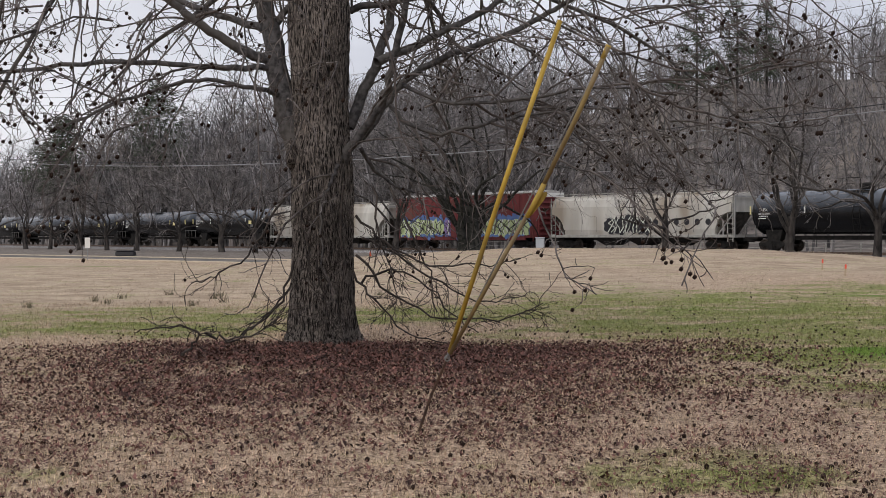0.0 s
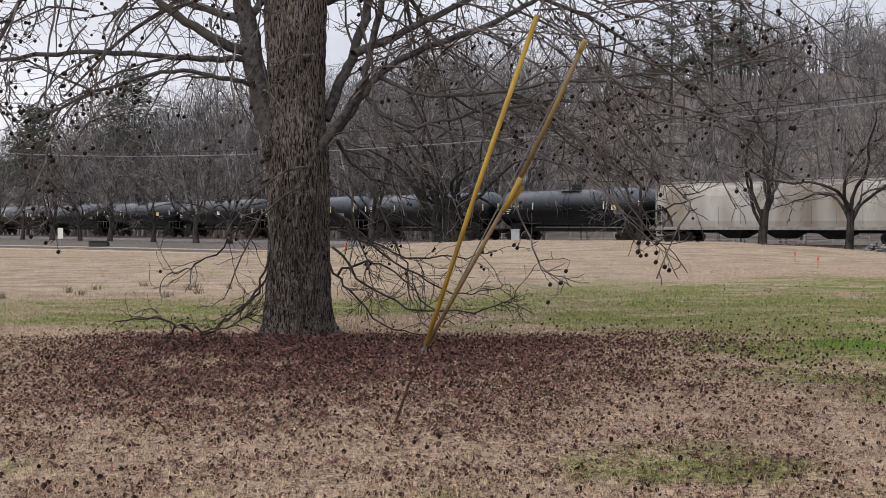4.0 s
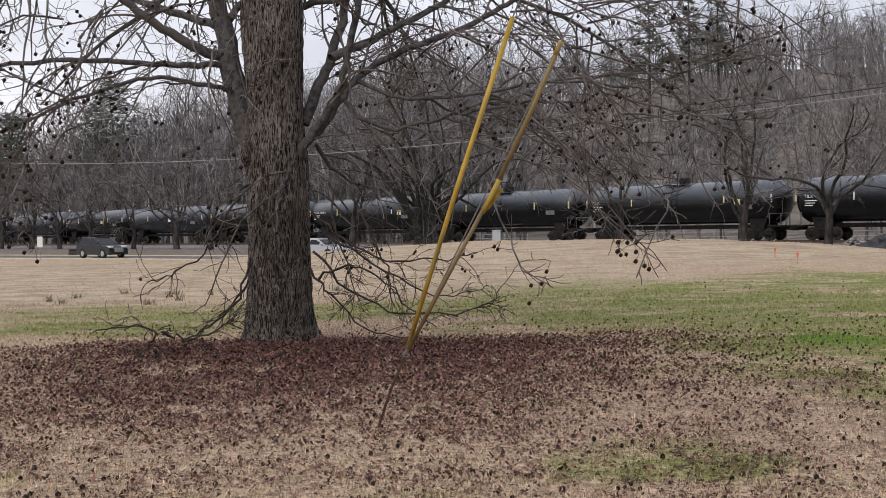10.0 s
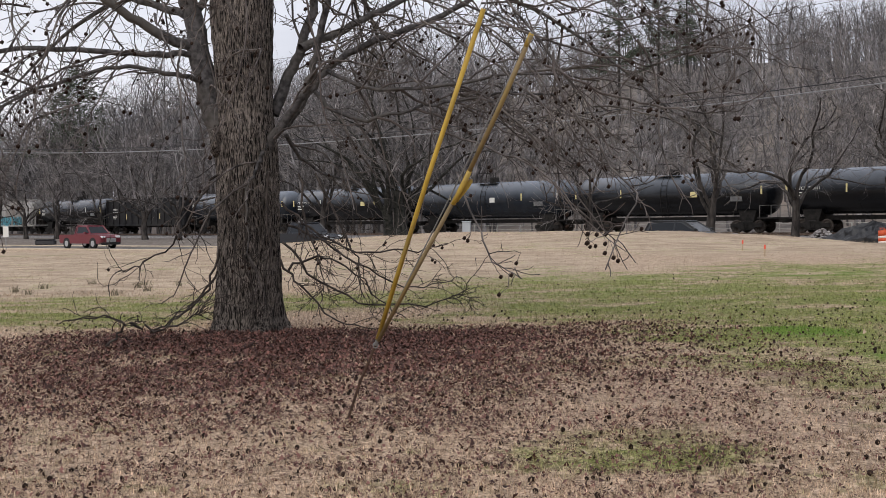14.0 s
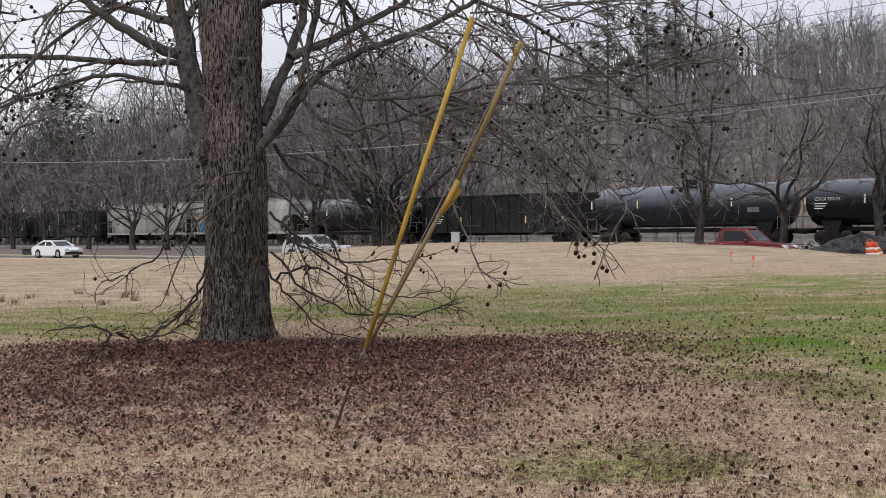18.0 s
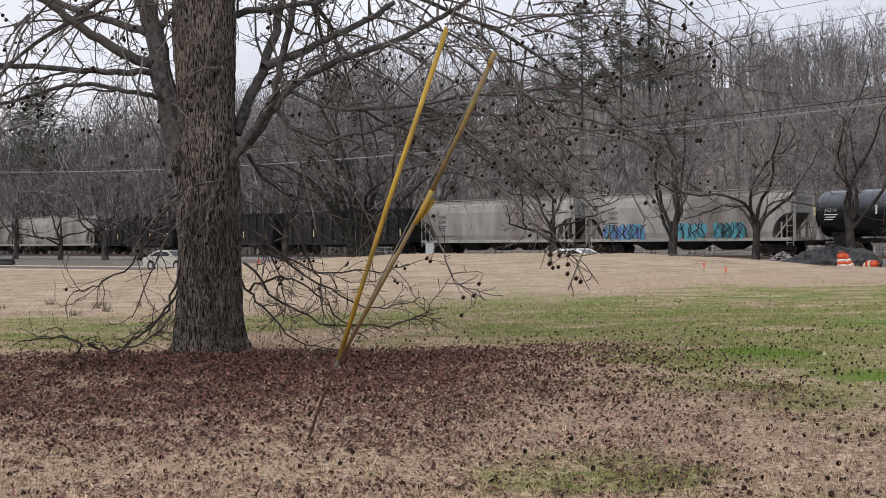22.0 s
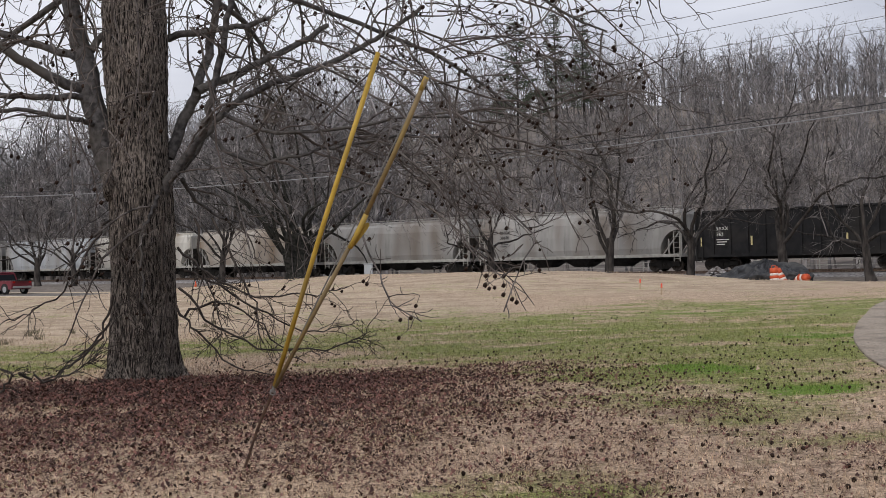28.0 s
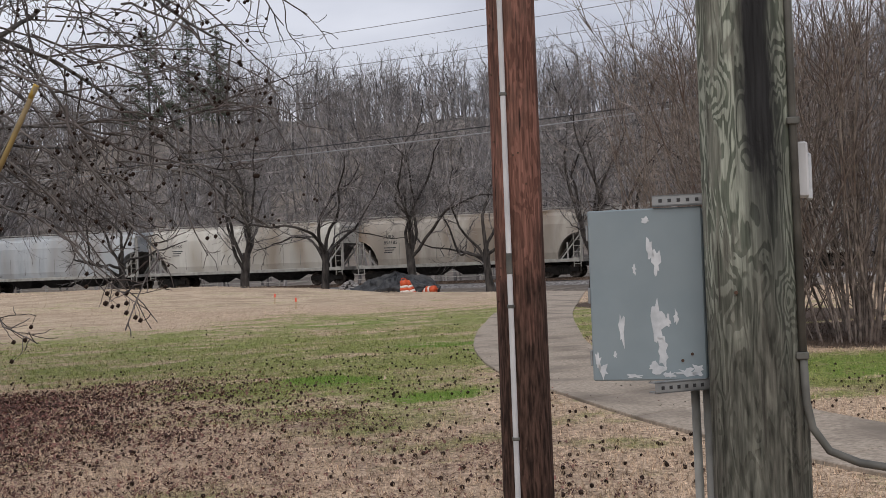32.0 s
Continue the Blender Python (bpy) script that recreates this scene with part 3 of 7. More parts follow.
def frame_mesh():
    sh = Shape()
    for y in (-1.06, 0.94):
        sh.prism([(-1.2, 0.38), (-1.2, 0.66), (-0.75, 0.66), (-0.42, 0.8), (0.42, 0.8), (0.75, 0.66), (1.2, 0.66), (1.2, 0.38), (0.75, 0.42), (0.35, 0.2), (-0.35, 0.2), (-0.75, 0.42)], y, y + 0.12)
    sh.box(-0.25, -1.0, 0.45, 0.25, 1.0, 0.85, 0.04)
    for x in (-0.14, 0.0, 0.14):
        sh.tube([(x, -1.09, 0.3), (x, -1.09, 0.62)], 0.055, 6)
    return sh.mesh("side_frame", M_UNDER)


ME_FRAME = frame_mesh()
ME_AXLE = Shape().tube([(0, -0.72, 0), (0, 0.72, 0)], 0.09, 8).mesh("axle", M_WHEEL)


def trucks(car, half):
    for x in (-half, half):
        tk = part("truck", ME_FRAME, car, "cast steel wheel truck, grimy black", pose(x, 0, 0))
        for wx in (-0.88, 0.88):
            part("axle", ME_AXLE, tk, "", pose(wx, 0, 0.46))
            part("wheel", ME_WHEEL, tk, "", pose(wx, -0.74, 0.46))
            part("wheel", ME_WHEEL, tk, "", pose(wx, 0.74, 0.46, 0, 0, 180))


def couplers(car, length, zc=0.85):
    for k in (-1, 1):
        sh = Shape().box(k * (length / 2 - 0.45) - 0.5, -0.12, zc - 0.12, k * (length / 2 - 0.45) + 0.44, 0.12, zc + 0.14, 0.03)
        sh.box(k * (length / 2 - 0.12) - 0.12, -0.2, zc - 0.16, k * (length / 2 - 0.12) + 0.12, 0.14, zc + 0.18, 0.04)
        part("coupler", sh.mesh("coupler", M_UNDER), car)


def ladder_mesh(x, y, z0, z1, width=0.45):
    sh = Shape()
    for d in (-width / 2, width / 2):
        sh.box(x + d - 0.025, y - 0.03, z0, x + d + 0.025, y + 0.03, z1)
    z = z0 + 0.2
    while z < z1 - 0.05:
        sh.box(x - width / 2, y - 0.02, z - 0.015, x + width / 2, y + 0.02, z + 0.015)
        z += 0.38
    return sh


def marks(car, x, y, z, words, material, size=0.42):
    lines = words.split("\n")
    for i, w in enumerate(lines):
        part("lettering", text_mesh(w, size, material), car, "", pose(x, y - 0.012, z - i * size * 1.15, 90, 0, 0))
    sh = Shape()
    for i, (a, b) in enumerate(((0, 0.9), (0.05, 0.75), (0.0, 0.6))):
        sh.box(a + x, y - 0.012, z - len(lines) * size * 1.15 + 0.12 - 0.16 * i, b + x, y - 0.004, z - len(lines) * size * 1.15 + 0.18 - 0.16 * i)
    part("small_print", sh.mesh("small_print", material), car)


def tank_car(length, shell, words="", seed=0):
    rnd = random.Random(seed)
    tone = "blue-grey" if shell is M_TANK_BLUE else "black"
    car = thing("tank_car", f"glossy {tone} railway tank car with cylindrical shell on the track", "tank car", "cars of the train")
    half, r, zc = length / 2 - 0.5, 1.53, 2.77
    n = 28
    rings = []
    for x, k in ((-half, 0.12), (-half + 0.06, 0.42), (-half + 0.2, 0.7), (-half + 0.42, 0.9), (-half + 0.7, 1.0), (-half * 0.34, 1.0), (half * 0.34, 1.0), (half - 0.7, 1.0), (half - 0.42, 0.9), (half - 0.2, 0.7), (half - 0.06, 0.42), (half, 0.12)):
        rings.append([(x, r * k * math.cos(2 * math.pi * i / n), zc + r * k * math.sin(2 * math.pi * i / n)) for i in range(n)])
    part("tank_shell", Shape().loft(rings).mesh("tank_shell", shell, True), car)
    for x in (-half + 0.75, -half * 0.36, half * 0.36, half - 0.75):
        part("weld_band", Shape().loft([[(x + d, (r + 0.012) * math.cos(2 * math.pi * i / n), zc + (r + 0.012) * math.sin(2 * math.pi * i / n)) for i in range(n)] for d in (-0.04, 0.04)]).mesh("weld_band", shell), car)
    for k in (-1, 1):
        x = k * (half - 1.9)
        part("saddle", Shape().prism([(x - 0.45, 0.75), (x + 0.45, 0.75), (x + 0.7, 1.6), (x - 0.7, 1.6)], -0.95, 0.95).mesh("saddle", M_UNDER), car)
        part("end_platform", Shape().box(min(k * (half - 0.9), k * (half + 0.2)), -1.45, 0.95, max(k * (half - 0.9), k * (half + 0.2)), 1.45, 1.08, 0.03).box(k * half - 0.9, -0.3, 0.75, k * half + 0.2, 0.3, 1.0).mesh("end_platform", M_UNDER), car)
        sh = Shape()
        for y in (-1.4, 1.4):
            sh.tube([(k * (half + 0.15), y, 1.06), (k * (half + 0.15), y, 1.9), (k * (half - 0.7), y, 1.9), (k * (half - 0.7), y, 1.06)], 0.025, 5)
        sh.tube([(k * (half + 0.15), -1.4, 1.9), (k * (half + 0.15), 1.4, 1.9)], 0.025, 5)
        part("handrail", sh.mesh("handrail", M_LADDER), car)
    part("centre_sill", Shape().box(-half + 2, -0.25, 0.85, half - 2, 0.25, 1.15).mesh("centre_sill", M_UNDER), car)
    part("dome", Shape().tube([(0, 0, zc + r - 0.1), (0, 0, zc + r + 0.34), (0, 0, zc + r + 0.42)], [0.42, 0.42, 0.34], 14).mesh("dome", M_UNDER), car, "manway housing on top")
    sh = Shape().box(-1.0, -1.0, zc + r * 0.9, 1.0, -0.55, zc + r * 0.9 + 0.05).box(-1.0, 0.55, zc + r * 0.9, 1.0, 1.0, zc + r * 0.9 + 0.05)
    for x in (-1.0, 0.0, 1.0):
        sh.tube([(x, -1.0, zc + r * 0.8), (x, -1.0, zc + r + 0.75)], 0.025, 5)
        sh.tube([(x, 1.0, zc + r * 0.8), (x, 1.0, zc + r + 0.75)], 0.025, 5)
    sh.tube([(-1, -1, zc + r + 0.75), (1, -1, zc + r + 0.75)], 0.025, 5)
    part("top_platform", sh.mesh("top_platform", M_UNDER), car)
    sh = Shape()
    for d in (-0.25, 0.25):
        sh.tube([(d, -1.02, 4.1), (d, -1.4, 3.6), (d, -1.58, 2.9), (d, -1.5, 2.0), (d, -1.3, 1.2)], 0.02, 4)
    for z, y in ((1.5, -1.4), (1.9, -1.5), (2.3, -1.55), (2.7, -1.58), (3.1, -1.53), (3.5, -1.43)):
        sh.tube([(-0.25, y, z), (0.25, y, z)], 0.015, 4)
    part("side_ladder", sh.mesh("side_ladder", M_UNDER), car)
    for x in (-half + 0.35, -half * 0.45, half * 0.5, half - 0.5):
        part("reflector", Shape().box(x - 0.05, -r - 0.02, zc - 0.1, x + 0.05, -r + 0.05, zc + 0.48).mesh("reflector", M_YELLOW if rnd.random() < 0.7 else M_WHITE), car, "reflective stripe")
    if rnd.random() < 0.75:
        x = half * rnd.choice((0.12, 0.3, 0.62))
        part("placard", Shape().box(x - 0.25, -r - 0.015, zc - 0.2, x + 0.3, -r + 0.08, zc + 0.2).mesh("placard", M_YELLOW if rnd.random() < 0.6 else M_WHITE), car)
    part("data_panel", Shape().box(half - 2.9, -r * 0.985, zc - 0.55, half - 2.0, -r * 0.9, zc - 0.1).mesh("data_panel", surf("grey_panel_paint", (0.12, 0.12, 0.12), (0.2, 0.2, 0.2), 9.0, 0.7, 0.0)), car)
    if words:
        marks(car, -half + 1.0, -r, zc + 0.12, words, M_WHITE, 0.3)
    trucks(car, half - 1.95)
    couplers(car, length)
    return car


def hopper_car(length, paint, words="", tag_kind="", seed=0):
    tone = {"white": "dirty white", "grey": "weathered grey", "brown": "brown-stained grey", "blue": "pale blue-grey"}[paint]
    car = thing("hopper_car", f"{tone} covered hopper railway car with rounded sides on the track", "hopper car", "cars of the train")
    mat = M_HOP[paint]
    half = length / 2 - 0.55
    top, low, w = 4.35, 1.15, 1.58
    sec = [(-w * 0.93, low), (-w, low + 0.5), (-w, 2.6), (-w * 0.97, 3.5), (-w * 0.86, 4.05), (-w * 0.66, top), (w * 0.66, top), (w * 0.86, 4.05), (w * 0.97, 3.5), (w, 2.6), (w, low + 0.5), (w * 0.93, low)]
    def ring(x, cut):
        return [(x, y, max(z, cut)) for y, z in sec]
    arch = [(0.2 + 1.4 * f, 1.16 + 1.75 * math.sqrt(1 - f * f)) for f in (0.0, 0.2, 0.4, 0.6, 0.75, 0.87, 0.95, 1.0)]
    sh = Shape().loft([ring(-half + x, z) for x, z in arch] + [ring(half - x, z) for x, z in arch[::-1]])
    part("body", sh.mesh("body", mat), car)
    seam = Shape().box(-0.012, -w - 0.006, low + 0.3, 0.012, -w + 0.02, 2.7).mesh("panel_seam", M_LADDER)
    for k in range(1, 9):
        part("panel_seam", seam, car, "", pose(-half + 1.9 + (2 * half - 3.8) * k / 9, 0, 0))
    for y in (-w * 0.98, w * 0.98 - 0.12):
        part("side_sill", Shape().box(-half + 0.15, y - 0.04, 1.02, half - 0.15, y + 0.16, 1.24, 0.02).mesh("side_sill", M_SILL), car, "pale side sill")
    part("top_rail", Shape().box(-half + 0.25, -w * 0.72, top - 0.08, half - 0.25, -w * 0.6, top + 0.06).box(-half + 0.25, w * 0.6, top - 0.08, half - 0.25, w * 0.72, top + 0.06).mesh("top_rail", mat), car)
    sh = Shape()
    n = 7
    for k in range(n):
        x = -half + 1.2 + (2 * half - 2.4) * k / (n - 1)
        sh.tube([(x, -1.1, top), (x, -1.1, top + 0.22)], 0.02, 4)
    sh.box(-half + 0.3, -1.16, top + 0.2, half - 0.3, -0.6, top + 0.25)
    part("running_board", sh.mesh("running_board", M_SILL), car)
    part("hatch", Shape().box(-half + 1.2, -0.3, top - 0.02, half - 1.2, 0.3, top + 0.14, 0.04).mesh("hatch", mat), car)
    for k in (-1, 0, 1):
        x = k * (half - 1.6) * 0.46
        part("outlet_hopper", Shape().loft([[(x - 1.5, -1.35, 1.15), (x + 1.5, -1.35, 1.15), (x + 1.5, 1.35, 1.15), (x - 1.5, 1.35, 1.15)], [(x - 0.5, -0.6, 0.42), (x + 0.5, -0.6, 0.42), (x + 0.5, 0.6, 0.42), (x - 0.5, 0.6, 0.42)]]).mesh("outlet_hopper", M_UNDER), car)
    part("centre_sill", Shape().box(-half, -0.3, 0.8, half, 0.3, 1.1).mesh("centre_sill", M_UNDER), car)
    for k in (-1, 1):
        x = k * half
        sh = Shape()
        for y in (-1.45, 1.37):
            sh.box(x - 0.06, y, 1.1, x + 0.06, y + 0.08, 4.1)
            sh.tube([(x - k * 0.05, y + 0.04, 2.85), (x - k * 1.4, y + 0.04, 1.2)], 0.06, 4)
            sh.box(x - k * 0.95 - 0.05, y, 1.1, x - k * 0.95 + 0.05, y + 0.08, 2.3)
        sh.box(x - 0.08, -1.5, 1.02, x + 0.08, 1.5, 1.24)
        sh.box(x - 0.05, -1.45, 3.98, x + 0.05, 1.45, 4.1)
        part("end_frame", sh.mesh("end_frame", M_HOP["grey"]), car)
        part("slope_sheet", Shape().add([(x - k * 0.26, -1.4, 2.9), (x - k * 0.26, 1.4, 2.9), (x - k * 1.52, 1.4, 1.2), (x - k * 1.52, -1.4, 1.2), (x - k * 0.32, -1.4, 2.9), (x - k * 0.32, 1.4, 2.9), (x - k * 1.58, 1.4, 1.2), (x - k * 1.58, -1.4, 1.2)], [(0, 1, 2, 3), (7, 6, 5, 4), (0, 3, 7, 4), (1, 5, 6, 2)]).mesh("slope_sheet", M_SLOPE), car)
        part("ladder", ladder_mesh(x - k * 0.3, -1.5, 0.7, 4.3).mesh("ladder", M_SILL), car)
        part("end_platform", Shape().box(min(x, x - k * 1.8), -1.4, 1.06, max(x, x - k * 1.8), 1.4, 1.1).mesh("end_platform", M_UNDER), car)
    if words:
        marks(car, -half + 2.1, -w - 0.004, 3.05, words, M_DARKINK, 0.34)
    spray(car, tag_kind, half, -w, seed)
    trucks(car, half - 1.55)
    couplers(car, length)
    return car


def blob(sh, x, z, rx, rz, y, rnd, n=14, lumps=0.25):
    pts = []
    for i in range(n):
        a = 2 * math.pi * i / n
        k = 1 + rnd.uniform(-lumps, lumps)
        pts.append((x + rx * k * math.cos(a), z + rz * k * math.sin(a)))
    sh.prism(pts, y - 0.006, y)


def stroke(sh, rnd, x, z, h, y, width=0.09):
    """One bent painted stroke."""
    pts = [(x + rnd.uniform(-0.3, 0.3) * h, z), (x + rnd.uniform(-0.35, 0.35) * h, z + h * 0.33), (x + rnd.uniform(-0.35, 0.35) * h, z + h * 0.66), (x + rnd.uniform(-0.3, 0.3) * h, z + h)]
    for (xa, za), (xb, zb) in zip(pts, pts[1:]):
        d = Vector((xb - xa, zb - za)).normalized() * width / 2
        sh.prism([(xa - d.y - d.x, za + d.x - d.y), (xa + d.y - d.x, za - d.x - d.y), (xb + d.y + d.x, zb - d.x + d.y), (xb - d.y + d.x, zb + d.x + d.y)], y - 0.006, y)


def spray(car, kind, half, y, seed):
    """Spray-painted graffiti as plain coloured shapes."""
    rnd = random.Random(seed + 5)
    if kind == "boxcar":
        for x0, x1, fill, back in ((-half + 0.6, -2.6, "lime", "blue"), (-2.1, 0.4, "violet", "blue"), (0.9, half - 1.2, "lime", "blue")):
            a, b, c, e = Shape(), Shape(), Shape(), Shape()
            x = x0
            while x < x1:
                blob(a, x, 2.0 + rnd.uniform(-0.15, 0.2), 0.75, 0.95, y - 0.004, rnd)
                blob(b, x + 0.1, 1.95 + rnd.uniform(-0.1, 0.1), 0.5, 0.72, y - 0.012, rnd)
                stroke(c, rnd, x, 1.35, 1.2, y - 0.02, 0.12)
                stroke(e, rnd, x + 0.3, 1.4, 1.1, y - 0.026, 0.08)
                stroke(e, rnd, x - 0.2, 1.4, 1.1, y - 0.026, 0.07)
                x += 0.62
            for sh, ink in ((a, back), (b, fill), (c, "pale"), (e, "black")):
                part("graffiti", sh.mesh("graffiti", G_INK[ink]), car, f"{ink} spray-painted shapes", kind="stuff")
    elif kind == "black":
        a, b = Shape(), Shape()
        for k in range(7):
            blob(a, -2.6 + k * 0.62, 1.95 + rnd.uniform(-0.1, 0.15), 0.6, 0.7, y - 0.006, rnd)
            stroke(b, rnd, -2.5 + k * 0.6, 1.45, 1.2, y - 0.016, 0.09)
            stroke(b, rnd, -2.3 + k * 0.6, 1.45, 1.1, y - 0.016, 0.07)
        part("graffiti", a.mesh("graffiti", G_INK["black"]), car, "black spray-painted shapes", kind="stuff")
        part("graffiti", b.mesh("graffiti", G_INK["pale"]), car, "white spray-painted strokes", kind="stuff")
        c = Shape()
        for k in range(6):
            blob(c, 2.0 + k * 0.95, 2.2, 0.24, 0.24, y - 0.008, rnd, 12, 0.03)
        part("graffiti", c.mesh("graffiti", G_INK["black"]), car, "row of dark round marks", kind="stuff")
    elif kind == "cyan":
        for x0, n, fill in ((-half + 2.0, 6, "blue"), (-0.8, 5, "sky"), (2.8, 4, "teal")):
            a, b, c = Shape(), Shape(), Shape()
            for k in range(n):
                blob(a, x0 + k * 0.58, 1.72 + rnd.uniform(-0.06, 0.08), 0.42, 0.55, y - 0.006, rnd)
                stroke(b, rnd, x0 + k * 0.58, 1.3, 0.95, y - 0.014, 0.18)
                stroke(c, rnd, x0 + 0.15 + k * 0.58, 1.28, 1.0, y - 0.022, 0.08)
                stroke(c, rnd, x0 - 0.15 + k * 0.58, 1.28, 0.95, y - 0.022, 0.06)
            for sh, ink in ((a, fill), (b, "sky"), (c, "black")):
                part("graffiti", sh.mesh("graffiti", G_INK[ink]), car, f"{ink} spray-painted shapes", kind="stuff")
    elif kind == "scrawl":
        a = Shape()
        for k in range(6):
            stroke(a, rnd, -1.5 + k * 0.5, 1.7, 0.7, y - 0.006, 0.05)
        part("graffiti", a.mesh("graffiti", G_INK["black"]), car, "thin dark scrawl", kind="stuff")


def box_car(length):
    car = thing("box_car", "faded red steel boxcar with lime and blue graffiti on the track", "boxcar", "cars of the train")
    half, w = length / 2 - 0.75, 1.56
    part("body", Shape().box(-half, -w, 1.0, half, w, 4.85, 0.03).mesh("body", M_RED), car)
    part("roof", Shape().loft([[(x, -w - 0.03, 4.83), (x, -w - 0.03, 4.93), (x, 0, 5.12), (x, w + 0.03, 4.93), (x, w + 0.03, 4.83)] for x in (-half - 0.03, half + 0.03)]).mesh("roof", surf("roof_zinc", (0.4, 0.38, 0.36), (0.55, 0.53, 0.5), 3.0, 0.5, 0.05, metal=0.3)), car)
    part("side_sill", Shape().box(-half + 1.6, -w - 0.02, 0.8, half - 1.6, -w + 0.15, 1.08, 0.02).mesh("side_sill", M_RED), car)
    part("centre_sill", Shape().box(-half, -0.3, 0.75, half, 0.3, 1.02).mesh("centre_sill", M_UNDER), car)
    part("door", Shape().box(-1.6, -w - 0.07, 1.1, 1.7, -w - 0.01, 4.7, 0.02).mesh("door", M_RED), car)
    for z in (1.02, 4.7):
        part("door_track", Shape().box(-1.8, -w - 0.12, z, 5.0, -w, z + 0.08).mesh("door_track", M_RED), car)
    for k in range(-6, 7):
        x = k * (half - 0.2) / 6.5
        if abs(x) > 1.8:
            part("side_post", Shape().box(x - 0.05, -w - 0.03, 1.1, x + 0.05, -w, 4.8).mesh("side_post", M_RED), car)
    for k in (-1, 1):
        sh = Shape()
        for i in range(8):
            z = 1.3 + i * 0.45
            sh.tube([(k * half, -w + 0.08, z), (k * half, w - 0.08, z)], 0.13, 6)
        part("end_rib", sh.mesh("end_rib", M_RED), car, "corrugated end")
        part("ladder", ladder_mesh(k * (half - 0.35), -w - 0.06, 0.7, 2.6).mesh("ladder", M_RED), car)
    part("white_tarp_edge", Shape().box(half - 0.05, -w, 4.5, half + 0.12, w, 4.84, 0.02).mesh("white_tarp_edge", M_WHITE), car)
    spray(car, "boxcar", half, -w - 0.035, 2)
    trucks(car, half - 2.2)
    couplers(car, length)
    return car


def gondola_car(length, words="", top=3.95):
    car = thing("gondola_car", "black high-sided open coal gondola with ribbed sides on the track", "gondola", "cars of the train")
    half, w = length / 2 - 0.6, 1.56
    for y in (-w, w - 0.08):
        part("side_wall", Shape().box(-half, y, 1.1, half, y + 0.08, top).mesh("side_wall", M_GOND), car)
    for x in (-half, half - 0.08):
        part("end_wall", Shape().box(x, -w + 0.08, 1.1, x + 0.08, w - 0.08, top).mesh("end_wall", M_GOND), car)
    part("floor", Shape().box(-half + 0.08, -w + 0.08, 1.1, half - 0.08, w - 0.08, 1.3).mesh("floor", M_GOND), car)
    for k in range(13):
        x = -half + 0.1 + (2 * half - 0.2) * k / 12
        part("side_post", Shape().box(x - 0.08, -w - 0.1, 1.0, x + 0.08, -w - 0.002, top - 0.1).mesh("side_post", M_GOND), car)
    part("top_chord", Shape().box(-half - 0.02, -w - 0.12, top, half + 0.02, -w + 0.12, top + 0.14, 0.02).box(-half - 0.02, w - 0.12, top, half + 0.02, w + 0.12, top + 0.14, 0.02).mesh("top_chord", M_GOND), car)
    part("side_sill", Shape().box(-half, -w - 0.08, 0.95, half, -w + 0.1, 1.15).mesh("side_sill", M_GOND), car)
    part("centre_sill", Shape().box(-half, -0.3, 0.75, half, 0.3, 1.1).mesh("centre_sill", M_UNDER), car)
    for x in (-half + 0.5, -half * 0.45, half * 0.4, half - 1.2):
        part("reflector", Shape().box(x - 0.06, -w - 0.115, 1.7, x + 0.06, -w - 0.1, 2.3).mesh("reflector", M_YELLOW), car)
    for k in (-1, 1):
        part("ladder", ladder_mesh(k * (half - 0.35), -w - 0.14, 0.6, top).mesh("ladder", M_GOND), car)
    if words:
        marks(car, -half + 1.6, -w - 0.1, 2.75, words, M_WHITE, 0.34)
    trucks(car, half - 1.6)
    couplers(car, length)
    return car


# front end of each car along the track at the start, and the car
CONSIST = [(32.2, 14.6, "tank", ""), (14.6, -3.2, "tank", "TAEX"), (-3.2, -22.1, "hop white black", ""), (-22.1, -42.2, "box", ""), (-42.2, -63.5, "hop white", ""),
           (-63.5, -80.2, "tank", "CBTX 736960"), (-80.2, -97.9, "tank", "CBTX"), (-97.9, -115.2, "tank", "TAEX"), (-115.2, -132.5, "tank", "TILX"), (-132.5, -150.4, "tank", "TILX"),
           (-150.4, -167.8, "tank", "TILX"), (-167.8, -185.4, "tank", "CTCX 732011"), (-185.4, -203.1, "tank", ""), (-203.1, -220.8, "tank blue", ""), (-220.8, -237.8, "tank", "CTCX 732171"),
           (-237.8, -255.1, "tank blue", ""), (-255.1, -272.8, "gon", "KNOX\n212130"), (-272.8, -289.8, "tank", "TCMX"), (-289.8, -307.6, "hop grey cyan", "CSYX\n13433"), (-307.6, -324.6, "hop grey", "CSYX\n13201"),
           (-324.6, -342.9, "gon", ""), (-342.9, -359.1, "gon", "BBFX\n442"), (-359.1, -375.2, "gon", "SAXX\n362"), (-375.2, -393.7, "hop grey", "BNGX\n30678"), (-393.7, -410.7, "hop grey", "CSYX\n13464"),
           (-410.7, -427.7, "hop brown scrawl", "FURX\n854185"), (-427.7, -444.7, "hop white scrawl", "BLHX"), (-444.7, -462.2, "hop blue", ""), (-462.2, -479.7, "hop grey", ""), (-479.7, -497.2, "hop white", "")]
TRAIN_SPEED = 13.65


def build_train():
    cars = []
    for i, (a, b, kind, words) in enumerate(CONSIST):
        k = kind.split()
        if k[0] == "tank":
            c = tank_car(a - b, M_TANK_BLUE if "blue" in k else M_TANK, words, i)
        elif k[0] == "hop":
            c = hopper_car(a - b, k[1], words, k[2] if len(k) > 2 else "", i)
        elif k[0] == "box":
            c = box_car(a - b)
        else:
            c = gondola_car(a - b, words)
        cars.append((c, (a + b) / 2))
    return cars


TRAIN = build_train()

